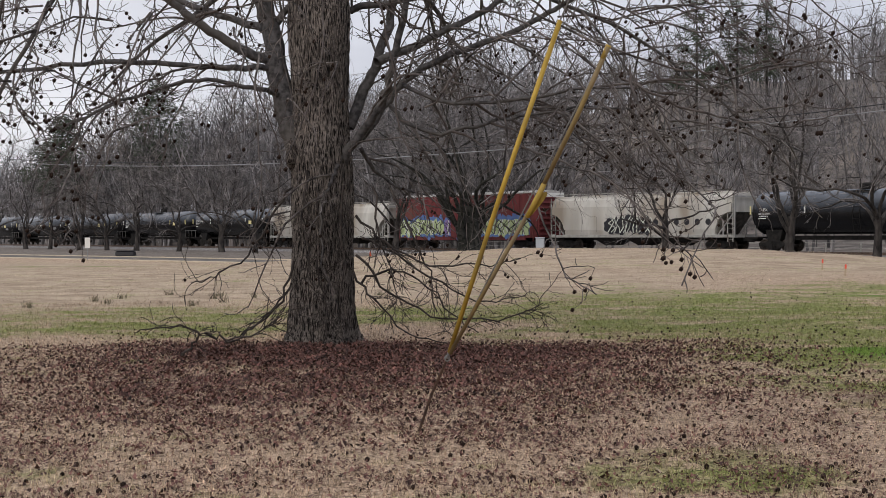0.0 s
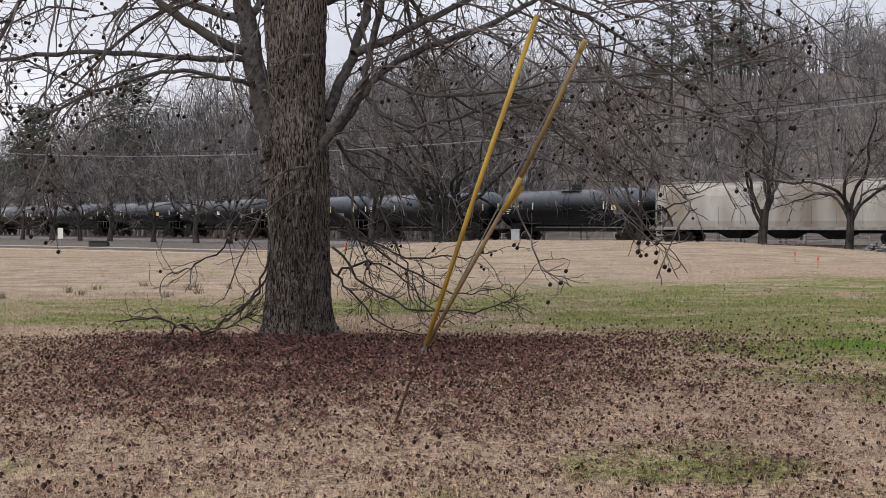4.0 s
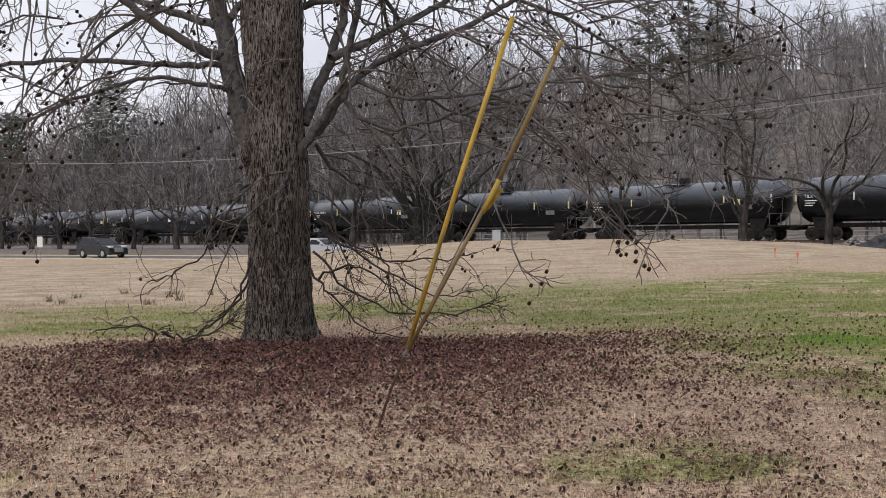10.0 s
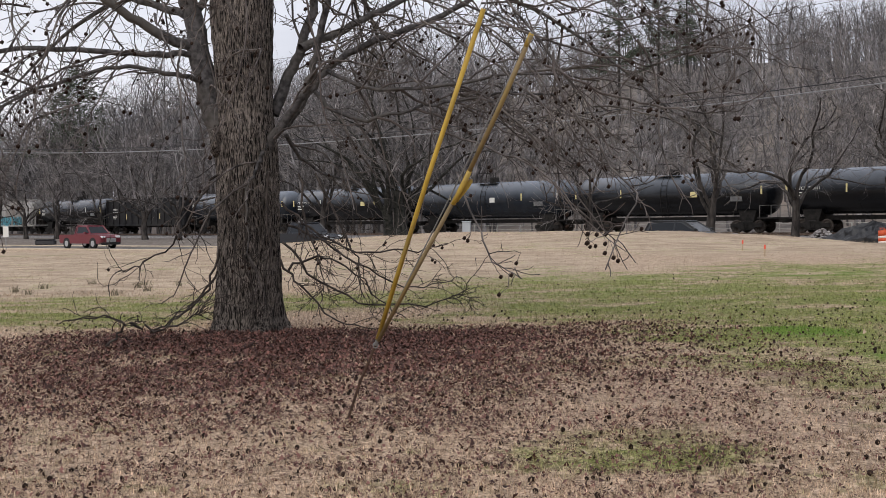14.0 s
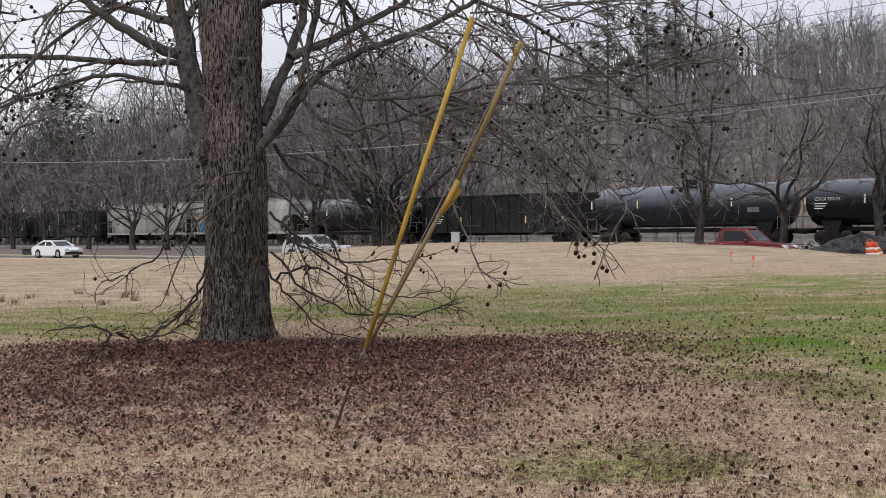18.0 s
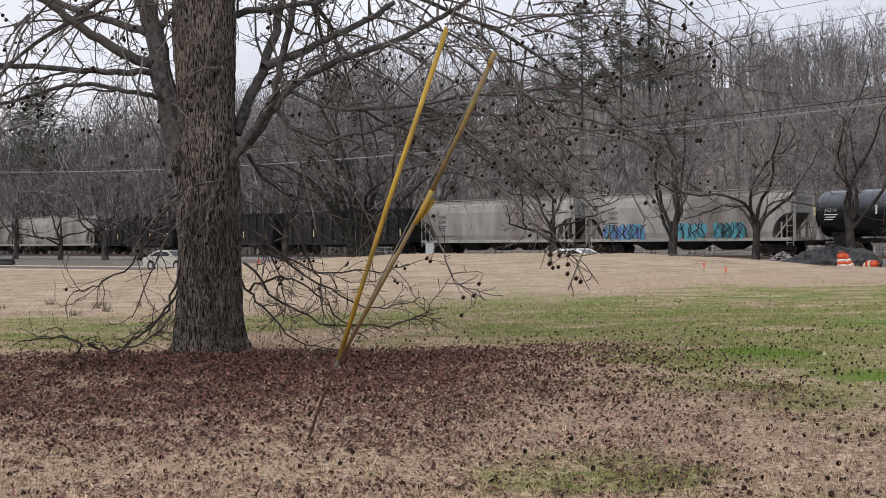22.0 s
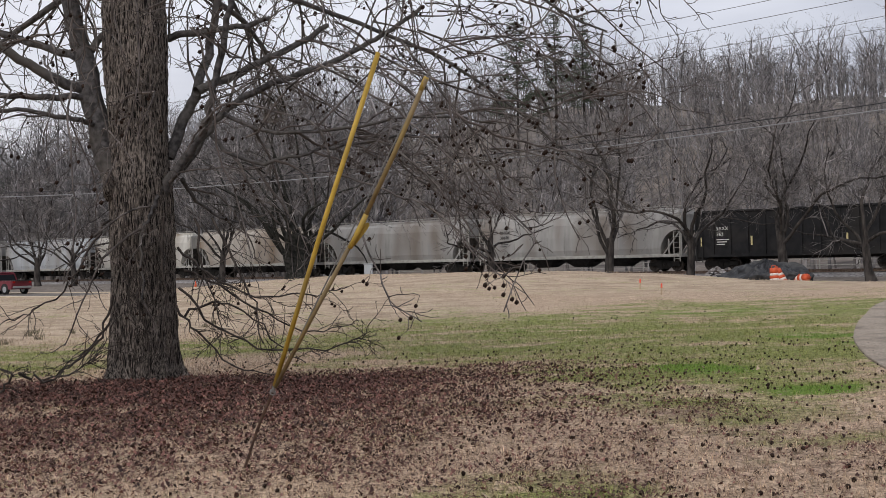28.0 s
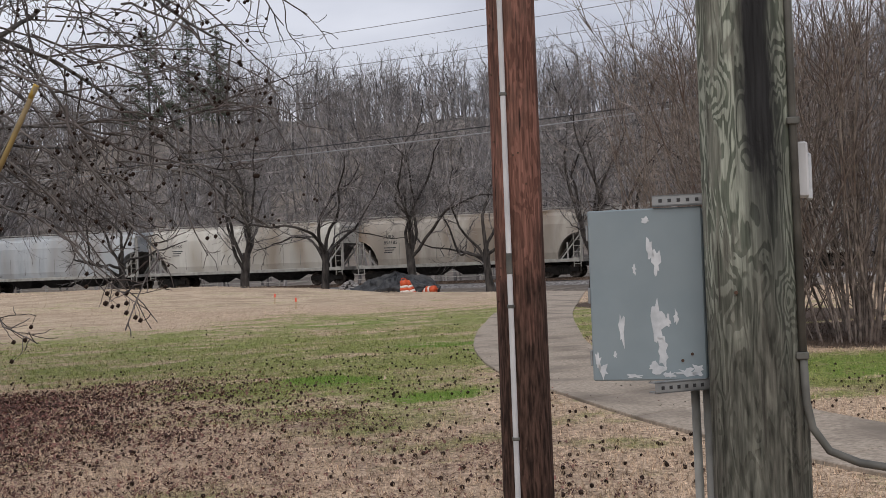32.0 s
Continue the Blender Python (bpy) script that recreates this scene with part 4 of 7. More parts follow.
# ---- things near the camera: poles, box, guy wires, walkway ----
M_ZINC = surf("zinc_steel", (0.2, 0.21, 0.22), (0.33, 0.34, 0.35), 12.0, 0.5, 0.05, metal=0.5)
M_PIPE = surf("pale_grey_pipe", (0.2, 0.2, 0.19), (0.3, 0.3, 0.285), 9.0, 0.6, 0.05)
M_CONDUIT = surf("grey_conduit", (0.06, 0.06, 0.056), (0.12, 0.118, 0.108), 9.0, 0.6, 0.05)
M_MOULD = surf("white_moulding", (0.42, 0.42, 0.44), (0.58, 0.58, 0.6), 12.0, 0.6, 0.03, stretch=(1, 1, 0.3))
M_PATCH = surf("bare_metal_patch", (0.4, 0.42, 0.45), (0.55, 0.57, 0.6), 30.0, 0.6, 0.05)
M_BOX = surf("grey_blue_paint", (0.165, 0.208, 0.235), (0.215, 0.262, 0.29), 3.5, 0.5, 0.06, stain=(0.19, 0.225, 0.245), stain_scale=1.4, spec=0.4)
M_GUARD = surf("yellow_guard", (0.33, 0.215, 0.03), (0.5, 0.335, 0.055), 9.0, 0.55, 0.1, stretch=(1, 1, 0.4), stain=(0.3, 0.22, 0.07), stain_scale=3.0)
M_GUARD_OLD = surf("weathered_guard", (0.15, 0.11, 0.06), (0.23, 0.17, 0.085), 9.0, 0.6, 0.1, stain=(0.27, 0.19, 0.06), stain_scale=2.5)
M_WIRE = plain("galvanised_wire", (0.22, 0.22, 0.22), 0.5, 0.6)
M_CABLE = plain("black_cable", (0.03, 0.03, 0.034), 0.6)
M_RUST = surf("rusty_rod", (0.05, 0.03, 0.022), (0.11, 0.065, 0.045), 20.0, 0.8, 0.3)
M_ORANGE = surf("safety_orange", (0.5, 0.075, 0.03), (0.62, 0.11, 0.04), 6.0, 0.5, 0.05)
M_BAND = plain("dirty_reflective_band", (0.7, 0.62, 0.57), 0.6)
M_TARP = surf("black_tarp", (0.018, 0.019, 0.022), (0.05, 0.052, 0.057), 3.0, 0.45, 0.3, dist=0.05)
M_STAKE = surf("stake_wood", (0.4, 0.3, 0.2), (0.55, 0.43, 0.3), 20.0, 0.8, 0.1)
M_PAINT_PINK = plain("marking_paint", (0.8, 0.12, 0.07), 0.6)


def pole_wood(name, ring_pale, ring_dark, bare, dark, rings, foot=None, stain_x=None, knots=()):
    """Weathered pole wood: flowing rings, bare patches, fine fibres and long dark streaks; foot: a stained lower end."""
    m, t, p = nodes_of(name)
    tc = t.nodes.new("ShaderNodeTexCoord")

    def grain(scale, detail, stretch, distortion=0.0, shift=0.0):
        mp = t.nodes.new("ShaderNodeMapping")
        mp.inputs["Scale"].default_value = stretch
        mp.inputs["Location"].default_value = (shift, shift, shift)
        t.links.new(tc.outputs["Object"], mp.inputs[0])
        n = t.nodes.new("ShaderNodeTexNoise")
        n.inputs["Scale"].default_value, n.inputs["Detail"].default_value, n.inputs["Distortion"].default_value = scale, detail, distortion
        t.links.new(mp.outputs[0], n.inputs["Vector"])
        return n.outputs["Fac"]

    def span(f, lo, hi, a=0.0, b=1.0):
        mr = t.nodes.new("ShaderNodeMapRange")
        mr.inputs[1].default_value, mr.inputs[2].default_value, mr.inputs[3].default_value, mr.inputs[4].default_value = lo, hi, a, b
        t.links.new(f, mr.inputs[0])
        return mr.outputs[0]

    def mixed(f, a, b):
        mx = t.nodes.new("ShaderNodeMixRGB")
        t.links.new(f, mx.inputs[0])
        for i, v in ((1, a), (2, b)):
            if isinstance(v, tuple):
                mx.inputs[i].default_value = (*v, 1)
            else:
                t.links.new(v, mx.inputs[i])
        return mx.outputs[0]

    def math1(op, a, b):
        k = t.nodes.new("ShaderNodeMath")
        k.operation = op
        for i, v in enumerate((a, b)):
            if isinstance(v, (int, float)):
                k.inputs[i].default_value = v
            else:
                t.links.new(v, k.inputs[i])
        return k.outputs[0]

    z = t.nodes.new("ShaderNodeSeparateXYZ")
    t.links.new(tc.outputs["Object"], z.inputs[0])
    rough_edge = grain(60.0, 5.0, (1, 1, 0.15))
    ragged = math1("SUBTRACT", rough_edge, 0.5)
    flow = math1("ADD", math1("MULTIPLY", grain(14.0, 1.6, (1, 1, 0.24), 1.3), rings), math1("MULTIPLY", rough_edge, 4.0))
    # the rings close up round each knot
    for kx, kz, size in knots:
        dx = math1("MULTIPLY", math1("SUBTRACT", z.outputs[0], kx), 1 / size)
        dz = math1("MULTIPLY", math1("SUBTRACT", z.outputs[2], kz), 0.6 / size)
        far = math1("ADD", math1("MULTIPLY", dx, dx), math1("MULTIPLY", dz, dz))
        flow = math1("ADD", flow, math1("MULTIPLY", math1("POWER", 2.718, math1("MULTIPLY", far, -1.0)), 22.0))
    s = t.nodes.new("ShaderNodeMath")
    s.operation = "SINE"
    t.links.new(flow, s.inputs[0])
    ring = span(s.outputs[0], -0.35, 0.2)
    col = mixed(ring, ring_dark, ring_pale)
    # bare, ring-less patches and ragged flecks
    col = mixed(span(math1("ADD", grain(6.5, 6.0, (1, 1, 0.35), 0.0, 3.0), math1("MULTIPLY", ragged, 0.4)), 0.53, 0.6), col, mixed(rough_edge, tuple(c * 0.5 for c in bare), bare))
    # long dark streaks
    col = mixed(span(math1("ADD", grain(8.0, 6.0, (1, 1, 0.06), 0.0, 8.0), math1("MULTIPLY", ragged, 0.3)), 0.55, 0.66), col, dark)
    # fine checks
    col = mixed(span(grain(34.0, 3.0, (1, 1, 0.035), 0.0, 5.0), 0.66, 0.7), col, tuple(c * 0.6 for c in dark))
    if stain_x is not None:
        off = math1("ABSOLUTE", math1("SUBTRACT", math1("ADD", z.outputs[0], math1("MULTIPLY", math1("SUBTRACT", grain(4.0, 4.0, (1, 1, 0.5), 0.0, 2.0), 0.5), 0.12)), stain_x), 0.0)
        high = span(math1("ADD", z.outputs[2], math1("MULTIPLY", ragged, 0.5)), 1.2, 1.95, 0.35, 1.0)
        col = mixed(math1("MULTIPLY", span(math1("ADD", off, math1("MULTIPLY", ragged, 0.03)), 0.075, 0.03), high), col, (0.02, 0.02, 0.021))
        low = span(math1("ADD", z.outputs[2], math1("MULTIPLY", math1("SUBTRACT", grain(6.0, 5.0, (1, 1, 0.3)), 0.5), 1.2)), 1.7, 1.25, 0.0, 0.82)
        col = mixed(low, col, mixed(span(rough_edge, 0.35, 0.65), (0.022, 0.02, 0.017), (0.125, 0.12, 0.103)))
    if foot:
        col = mixed(span(math1("ADD", z.outputs[2], math1("MULTIPLY", math1("SUBTRACT", grain(9.0, 6.0, (1, 1, 0.3)), 0.5), 1.8)), 1.85, 1.35), col, mixed(span(rough_edge, 0.38, 0.62), tuple(c * 0.25 for c in foot), foot))
    hs = t.nodes.new("ShaderNodeHueSaturation")
    t.links.new(span(grain(90.0, 4.0, (1, 1, 0.05)), 0.3, 0.7, 0.55, 1.4), hs.inputs["Value"])
    t.links.new(col, hs.inputs["Color"])
    t.links.new(hs.outputs[0], p.inputs["Base Color"])
    p.inputs["Roughness"].default_value, p.inputs["Specular IOR Level"].default_value = 0.9, 0.2
    bp = t.nodes.new("ShaderNodeBump")
    bp.inputs["Strength"].default_value, bp.inputs["Distance"].default_value = 0.7, 0.006
    t.links.new(math1("ADD", grain(90.0, 4.0, (1, 1, 0.05)), math1("MULTIPLY", ring, 0.25)), bp.inputs["Height"])
    t.links.new(bp.outputs[0], p.inputs["Normal"])
    return m


M_POLE_GREEN = pole_wood("green_pole_wood", (0.3, 0.32, 0.27), (0.11, 0.125, 0.1), (0.22, 0.225, 0.19), (0.04, 0.039, 0.035), 38.0, None, 0.05, ((-0.1, 2.13, 0.05), (0.11, 2.19, 0.045), (0.115, 1.47, 0.05), (0.11, 1.04, 0.045)))
M_POLE_RED = pole_wood("creosote_pole_wood", (0.2, 0.098, 0.076), (0.125, 0.06, 0.046), (0.19, 0.1, 0.078), (0.05, 0.03, 0.025), 24.0, (0.085, 0.049, 0.038))


def pole_mesh(name, r0, r1, height, material, seed, cracks=6):
    rnd = random.Random(seed)
    sh = Shape()
    n, k = 48, 60
    grooves = [(rnd.uniform(0, 2 * math.pi), rnd.uniform(0.3, 6), rnd.uniform(0.8, 2.4)) for _ in range(cracks * 4)]
    rings = []
    for i in range(k + 1):
        z = -0.6 + (height + 0.6) * i / k
        r = r0 + (r1 - r0) * i / k
        ring = []
        for j in range(n):
            a = 2 * math.pi * j / n
            d = 0.004 * noise.noise(Vector((math.cos(a) * 2 + seed, math.sin(a) * 2, z * 0.8)))
            for ga, gz, gl in grooves:
                if abs((a - ga + math.pi) % (2 * math.pi) - math.pi) < 0.07 and gz < z < gz + gl:
                    d -= 0.006
            ring.append(((r + d) * math.cos(a), (r + d) * math.sin(a), z))
        rings.append(ring)
    sh.loft(rings)
    return sh.mesh(name, material, True)


GREEN_AT = Vector((2.64, 2.80, 0))
RED_AT = Vector((3.456, 5.668, 0))


def facing(at):
    """A pose at a point on the ground whose -y side looks at the viewer."""
    return pose(at.x, at.y, at.z, 0, 0, -math.degrees(math.atan2(at.x, at.y)))


def build_poles():
    gp = thing("utility_pole", "thick weathered greenish wooden utility pole with dark streaks", "utility pole", "poles beside the walkway", m=facing(GREEN_AT))
    part("shaft", pole_mesh("shaft", 0.155, 0.135, 9.0, M_POLE_GREEN, 3), gp)
    sh = Shape().tube([(0.128, -0.085, 4.5), (0.133, -0.088, 2.6), (0.139, -0.09, 1.28)], 0.012, 8)
    part("riser_cable", sh.mesh("riser_cable", M_CONDUIT, True), gp, "grey riser cable along the shaft")
    pts = [(0.139, -0.09, 1.3), (0.143, -0.093, 1.16), (0.158, -0.1, 1.08), (0.205, -0.1, 1.01), (0.29, -0.1, 0.975), (0.42, -0.1, 0.955), (0.7, -0.1, 0.94), (1.1, -0.1, 0.9)]
    part("drop_cable", Shape().tube(pts, 0.0125, 10).mesh("drop_cable", M_CONDUIT, True), gp, "grey cable bending away from the pole")
    for z in (1.3, 2.02, 2.6):
        part("cable_clamp", Shape().box(0.118, -0.108, z - 0.011, 0.156, -0.074, z + 0.011, 0.003).mesh("cable_clamp", M_CONDUIT), gp)
    part("nail_head", Shape().tube([(-0.05, -0.158, 1.5), (-0.05, -0.142, 1.5)], 0.006, 8).mesh("nail_head", M_RUST), gp)
    mb = thing("meter_box", "small pale grey plastic box fixed beside the pole", "junction box", m=facing(GREEN_AT))
    part("case", Shape().box(0.144, 0.02, 1.79, 0.178, 0.12, 1.965, 0.006).mesh("case", M_MOULD), mb)
    part("cover", Shape().box(0.17, 0.03, 1.78, 0.188, 0.11, 1.93, 0.006).mesh("cover", M_PATCH), mb)
    part("bracket", Shape().box(0.1, 0.06, 1.84, 0.165, 0.09, 1.9).mesh("bracket", M_ZINC), mb)

    rp = thing("utility_pole", "reddish-brown creosoted wooden utility pole with white cable moulding", "utility pole", "poles beside the walkway", m=facing(RED_AT))
    part("shaft", pole_mesh("shaft", 0.148, 0.125, 9.5, M_POLE_RED, 8, 10), rp)
    part("cable_moulding", Shape().box(-0.072, -0.165, -0.1, -0.042, -0.12, 9.0, 0.006).mesh("cable_moulding", M_MOULD), rp, "white plastic moulding up the shaft")
    for z in (0.62, 1.36, 2.55, 3.6):
        part("strap", Shape().box(-0.078, -0.169, z - 0.01, -0.036, -0.118, z + 0.01, 0.004).mesh("strap", M_CONDUIT), rp)
    rnd = random.Random(12)
    for _ in range(16):
        a, z = rnd.uniform(-2.7, -0.5), rnd.uniform(0.3, 3.2)
        r = 0.148 - 0.0023 * z
        part("nail_head", Shape().tube([(r * 0.95 * math.cos(a), r * 0.95 * math.sin(a), z), ((r + 0.004) * math.cos(a), (r + 0.004) * math.sin(a), z)], 0.006, 7).mesh("nail_head", M_RUST), rp)
    part("dark_sleeve", Shape().box(-0.074, -0.167, 1.54, -0.04, -0.119, 1.66, 0.004).mesh("dark_sleeve", M_CONDUIT), rp)

    bx = thing("electrical_box", "grey-blue painted steel electrical cabinet with peeling paint on pole brackets", "electrical box", m=pose(0, 0, 1.6) @ Matrix.Scale(1.045, 4) @ pose(2.325, 2.942, -1.6, 0, 0, -41.7))
    w, d = 0.178, 0.16
    part("case", Shape().box(-w, 0.0, 1.235, w, d, 1.765, 0.006).mesh("case", M_BOX), bx)
    part("door", Shape().box(-w - 0.004, -0.016, 1.228, w - 0.004, -0.002, 1.77, 0.004).mesh("door", M_BOX), bx)
    for z in (1.3, 1.5, 1.7):
        part("hinge", Shape().box(-w - 0.012, -0.012, z - 0.025, -w - 0.004, 0.004, z + 0.025, 0.002).mesh("hinge", M_ZINC), bx)
    rnd = random.Random(4)
    sh = Shape()
    for x, z, rx, rz in ((0.012, 1.64, 0.012, 0.05), (0.03, 1.6, 0.014, 0.05), (0.028, 1.40, 0.022, 0.075), (0.04, 1.32, 0.02, 0.06), (0.015, 1.27, 0.03, 0.02), (-0.085, 1.385, 0.012, 0.05), (-0.15, 1.26, 0.02, 0.03), (-0.165, 1.29, 0.01, 0.03), (0.085, 1.43, 0.008, 0.025), (0.06, 1.415, 0.008, 0.02),
                         (0.11, 1.252, 0.03, 0.014), (0.06, 1.246, 0.02, 0.01), (-0.05, 1.243, 0.03, 0.007), (0.145, 1.26, 0.02, 0.02), (-0.04, 1.58, 0.007, 0.018), (0.0, 1.735, 0.012, 0.012), (-0.11, 1.31, 0.006, 0.012)):
        pts = []
        for i in range(16):
            a = 2 * math.pi * i / 16
            f = 0.8 + rnd.uniform(-0.4, 0.45)
            pts.append((x + rx * f * math.cos(a), z + rz * f * math.sin(a)))
        sh.prism(pts, -0.0175, -0.015)
    part("peeled_patch", sh.mesh("peeled_patch", M_PATCH), bx, "flaked-off paint patches", kind="stuff")
    for z, m0, L in ((1.775, pose(0.19, 0, 0), 0.165), (1.2, pose(0.2, 0.03, 0, 0, 0, 36), 0.24)):
        sh = Shape().box(-L, -0.03, z, 0, -0.026, z + 0.034).box(-L, -0.03, z, 0, 0.01, z + 0.004).box(-L, -0.03, z + 0.03, 0, 0.01, z + 0.034)
        ob = part("strut_channel", sh.mesh("strut_channel", M_ZINC), bx, "perforated zinc strut channel", m0)
        for k in range(6):
            hs = Shape().box(-L + 0.02 + k * 0.028, -0.0315, z + 0.011, -L + 0.031 + k * 0.028, -0.0298, z + 0.022, 0.0005)
            part("slot", hs.mesh("slot", M_CABLE), ob)
    # two drilled holes and a scratched mark near the lower edge
    for x, z in ((0.1, 1.29), (0.13, 1.31)):
        part("rivet", Shape().tube([(x, -0.019, z), (x, -0.014, z)], 0.005, 8).mesh("rivet", M_RUST), bx)
    for x in (0.128, 0.165):
        part("conduit", Shape().tube([(x, 0.09, 1.24), (x + 0.005, 0.09, 0.5), (x + 0.01, 0.09, -0.1)], 0.014, 10).mesh("conduit", M_PIPE, True), bx)


build_poles()


def build_guys():
    anchor = Vector((-0.23, 9.27, float(land(-0.23, 9.27))))
    eye = Vector((0.03, 9.03, 0.62))
    tops = (Vector((0.85, 8.3, 3.13)), Vector((1.155, 8.02, 2.895)))
    bend = Vector((0.72, 8.42, 1.92))
    g = thing("guy_wires", "two steel guy wires with yellow plastic guards on an anchor rod", "guy wire")
    part("anchor_rod", Shape().tube([anchor - Vector((0.04, 0, 0.2)), anchor + (eye - anchor) * 0.5, eye], 0.011, 6).mesh("anchor_rod", M_RUST), g, "rusty anchor rod")
    part("anchor_eye", Shape().tube([eye + Vector((0.018 * math.cos(a), 0, 0.022 * math.sin(a))) for a in np.linspace(0, 6.28, 9)], 0.007, 6).mesh("anchor_eye", M_WIRE), g)
    part("clamp", Shape().tube([eye, eye + (tops[0] - eye).normalized() * 0.08], 0.014, 8).mesh("clamp", M_WIRE), g)
    a, b = eye + (tops[0] - eye) * 0.02, tops[0]
    part("guard", Shape().tube([a, a.lerp(b, 0.5) + Vector((-0.012, 0, 0)), b], [0.018, 0.019, 0.019], 10).mesh("guard", M_GUARD, True), g, "yellow plastic guy guard")
    part("guard", Shape().tube([eye + (bend - eye) * 0.03, bend], [0.0165, 0.0175], 10).mesh("guard", M_GUARD_OLD, True), g, "weathered lower guard half")
    part("guard", Shape().tube([bend, bend.lerp(tops[1], 0.5) + Vector((0.01, 0, 0)), tops[1]], [0.0175, 0.0185, 0.0185], 10).mesh("guard", M_GUARD_OLD, True), g, "weathered upper guard half")
    part("guard_cap", Shape().tube([tops[1] - (tops[1] - bend).normalized() * 0.09, tops[1] + Vector((0.004, 0, 0.01))], [0.0195, 0.0205], 10).mesh("guard_cap", M_GUARD, True), g)
    s = Shape()
    d = (tops[1] - eye).normalized()
    side = Vector((0.75, -0.3, -0.4)).normalized()
    base = bend - d * 0.22
    part("guard_sleeve", Shape().tube([bend - d * 0.24, bend - d * 0.1 + side * 0.004, bend + d * 0.05], [0.02, 0.022, 0.02], 10).mesh("guard_sleeve", M_GUARD, True), g, "bright yellow split sleeve")
    s.loft([[base + side * 0.02, base + side * 0.03 + d * 0.02, base + side * 0.022 + d * 0.03], [base + d * 0.13 + side * 0.045, base + d * 0.145 + side * 0.055, base + d * 0.17 + side * 0.02], [base + d * 0.2 + side * 0.06, base + d * 0.22 + side * 0.05, base + d * 0.21 + side * 0.025]])
    part("torn_flap", s.mesh("torn_flap", M_GUARD), g, "torn bright yellow flap of plastic")
    top_at = Vector((RED_AT.x, RED_AT.y, 0))
    for t0, h in ((tops[0], 9.2), (tops[1], 7.9)):
        part("strand", Shape().tube([eye, t0, top_at + Vector((-0.1, 0.08, h))], 0.0055, 6).mesh("strand", M_WIRE), g, "galvanised guy strand")


build_guys()

LEFT_EDGE = [(29.5, 48.6), (25.66, 42.43), (15.78, 28.51), (11.9, 22.2), (9.9, 18.6), (8.76, 16.17), (7.84, 13.76), (7.19, 11.36), (6.72, 9.39), (6.54, 8.03), (6.5, 6.64), (6.42, 5.5), (6.4, 2.0), (6.4, -6.0)]
RIGHT_EDGE = [(33.0, 50.0), (29.16, 43.87), (17.6, 27.2), (13.6, 20.7), (11.7, 17.5), (10.61, 15.6), (9.75, 13.6), (9.1, 11.6), (8.63, 10.0), (8.4, 8.9), (8.23, 7.9), (8.15, 6.8), (8.1, 3.0), (8.1, -6.0)]


def build_walkway():
    wk = tagged(new("walkway"), "curving pale concrete walkway across the lawn", "walkway", kind="structure")
    def fine(edge):
        pts = np.array(edge)
        acc = np.concatenate([[0], np.cumsum(np.hypot(*np.diff(pts, axis=0).T))])
        k = np.linspace(0, 1, 45)
        base = acc / acc[-1]
        x, y = np.interp(k, base, pts[:, 0]), np.interp(k, base, pts[:, 1])
        for _ in range(3):
            x[1:-1] = (x[:-2] + 2 * x[1:-1] + x[2:]) / 4
            y[1:-1] = (y[:-2] + 2 * y[1:-1] + y[2:]) / 4
        return np.c_[x, y]
    a, b = fine(LEFT_EDGE), fine(RIGHT_EDGE)
    for i in range(len(a) - 1):
        c = [a[i], b[i], b[i + 1], a[i + 1]]
        c[2] = c[2] + (c[1] - c[2]) * 0.012
        c[3] = c[3] + (c[0] - c[3]) * 0.012
        top = [(p[0], p[1], float(land(p[0], p[1])) + 0.035) for p in c]
        sh = Shape().add([(x, y, z - 0.12) for x, y, z in top] + [(x, y, z - 0.008) for x, y, z in top] + [(x + (top[0][0] + top[2][0] - 2 * x) * 0.004, y + (top[0][1] + top[2][1] - 2 * y) * 0.004, z) for x, y, z in top],
                         [(0, 3, 2, 1), (8, 9, 10, 11)] + [(k + r, (k + 1) % 4 + r, (k + 1) % 4 + r + 4, k + r + 4) for r in (0, 4) for k in range(4)])
        part("slab", sh.mesh("slab", M_CONCRETE), wk)


build_walkway()


def on_land(x, y, dz=0.0):
    return Vector((x, y, float(land(x, y)) + dz))


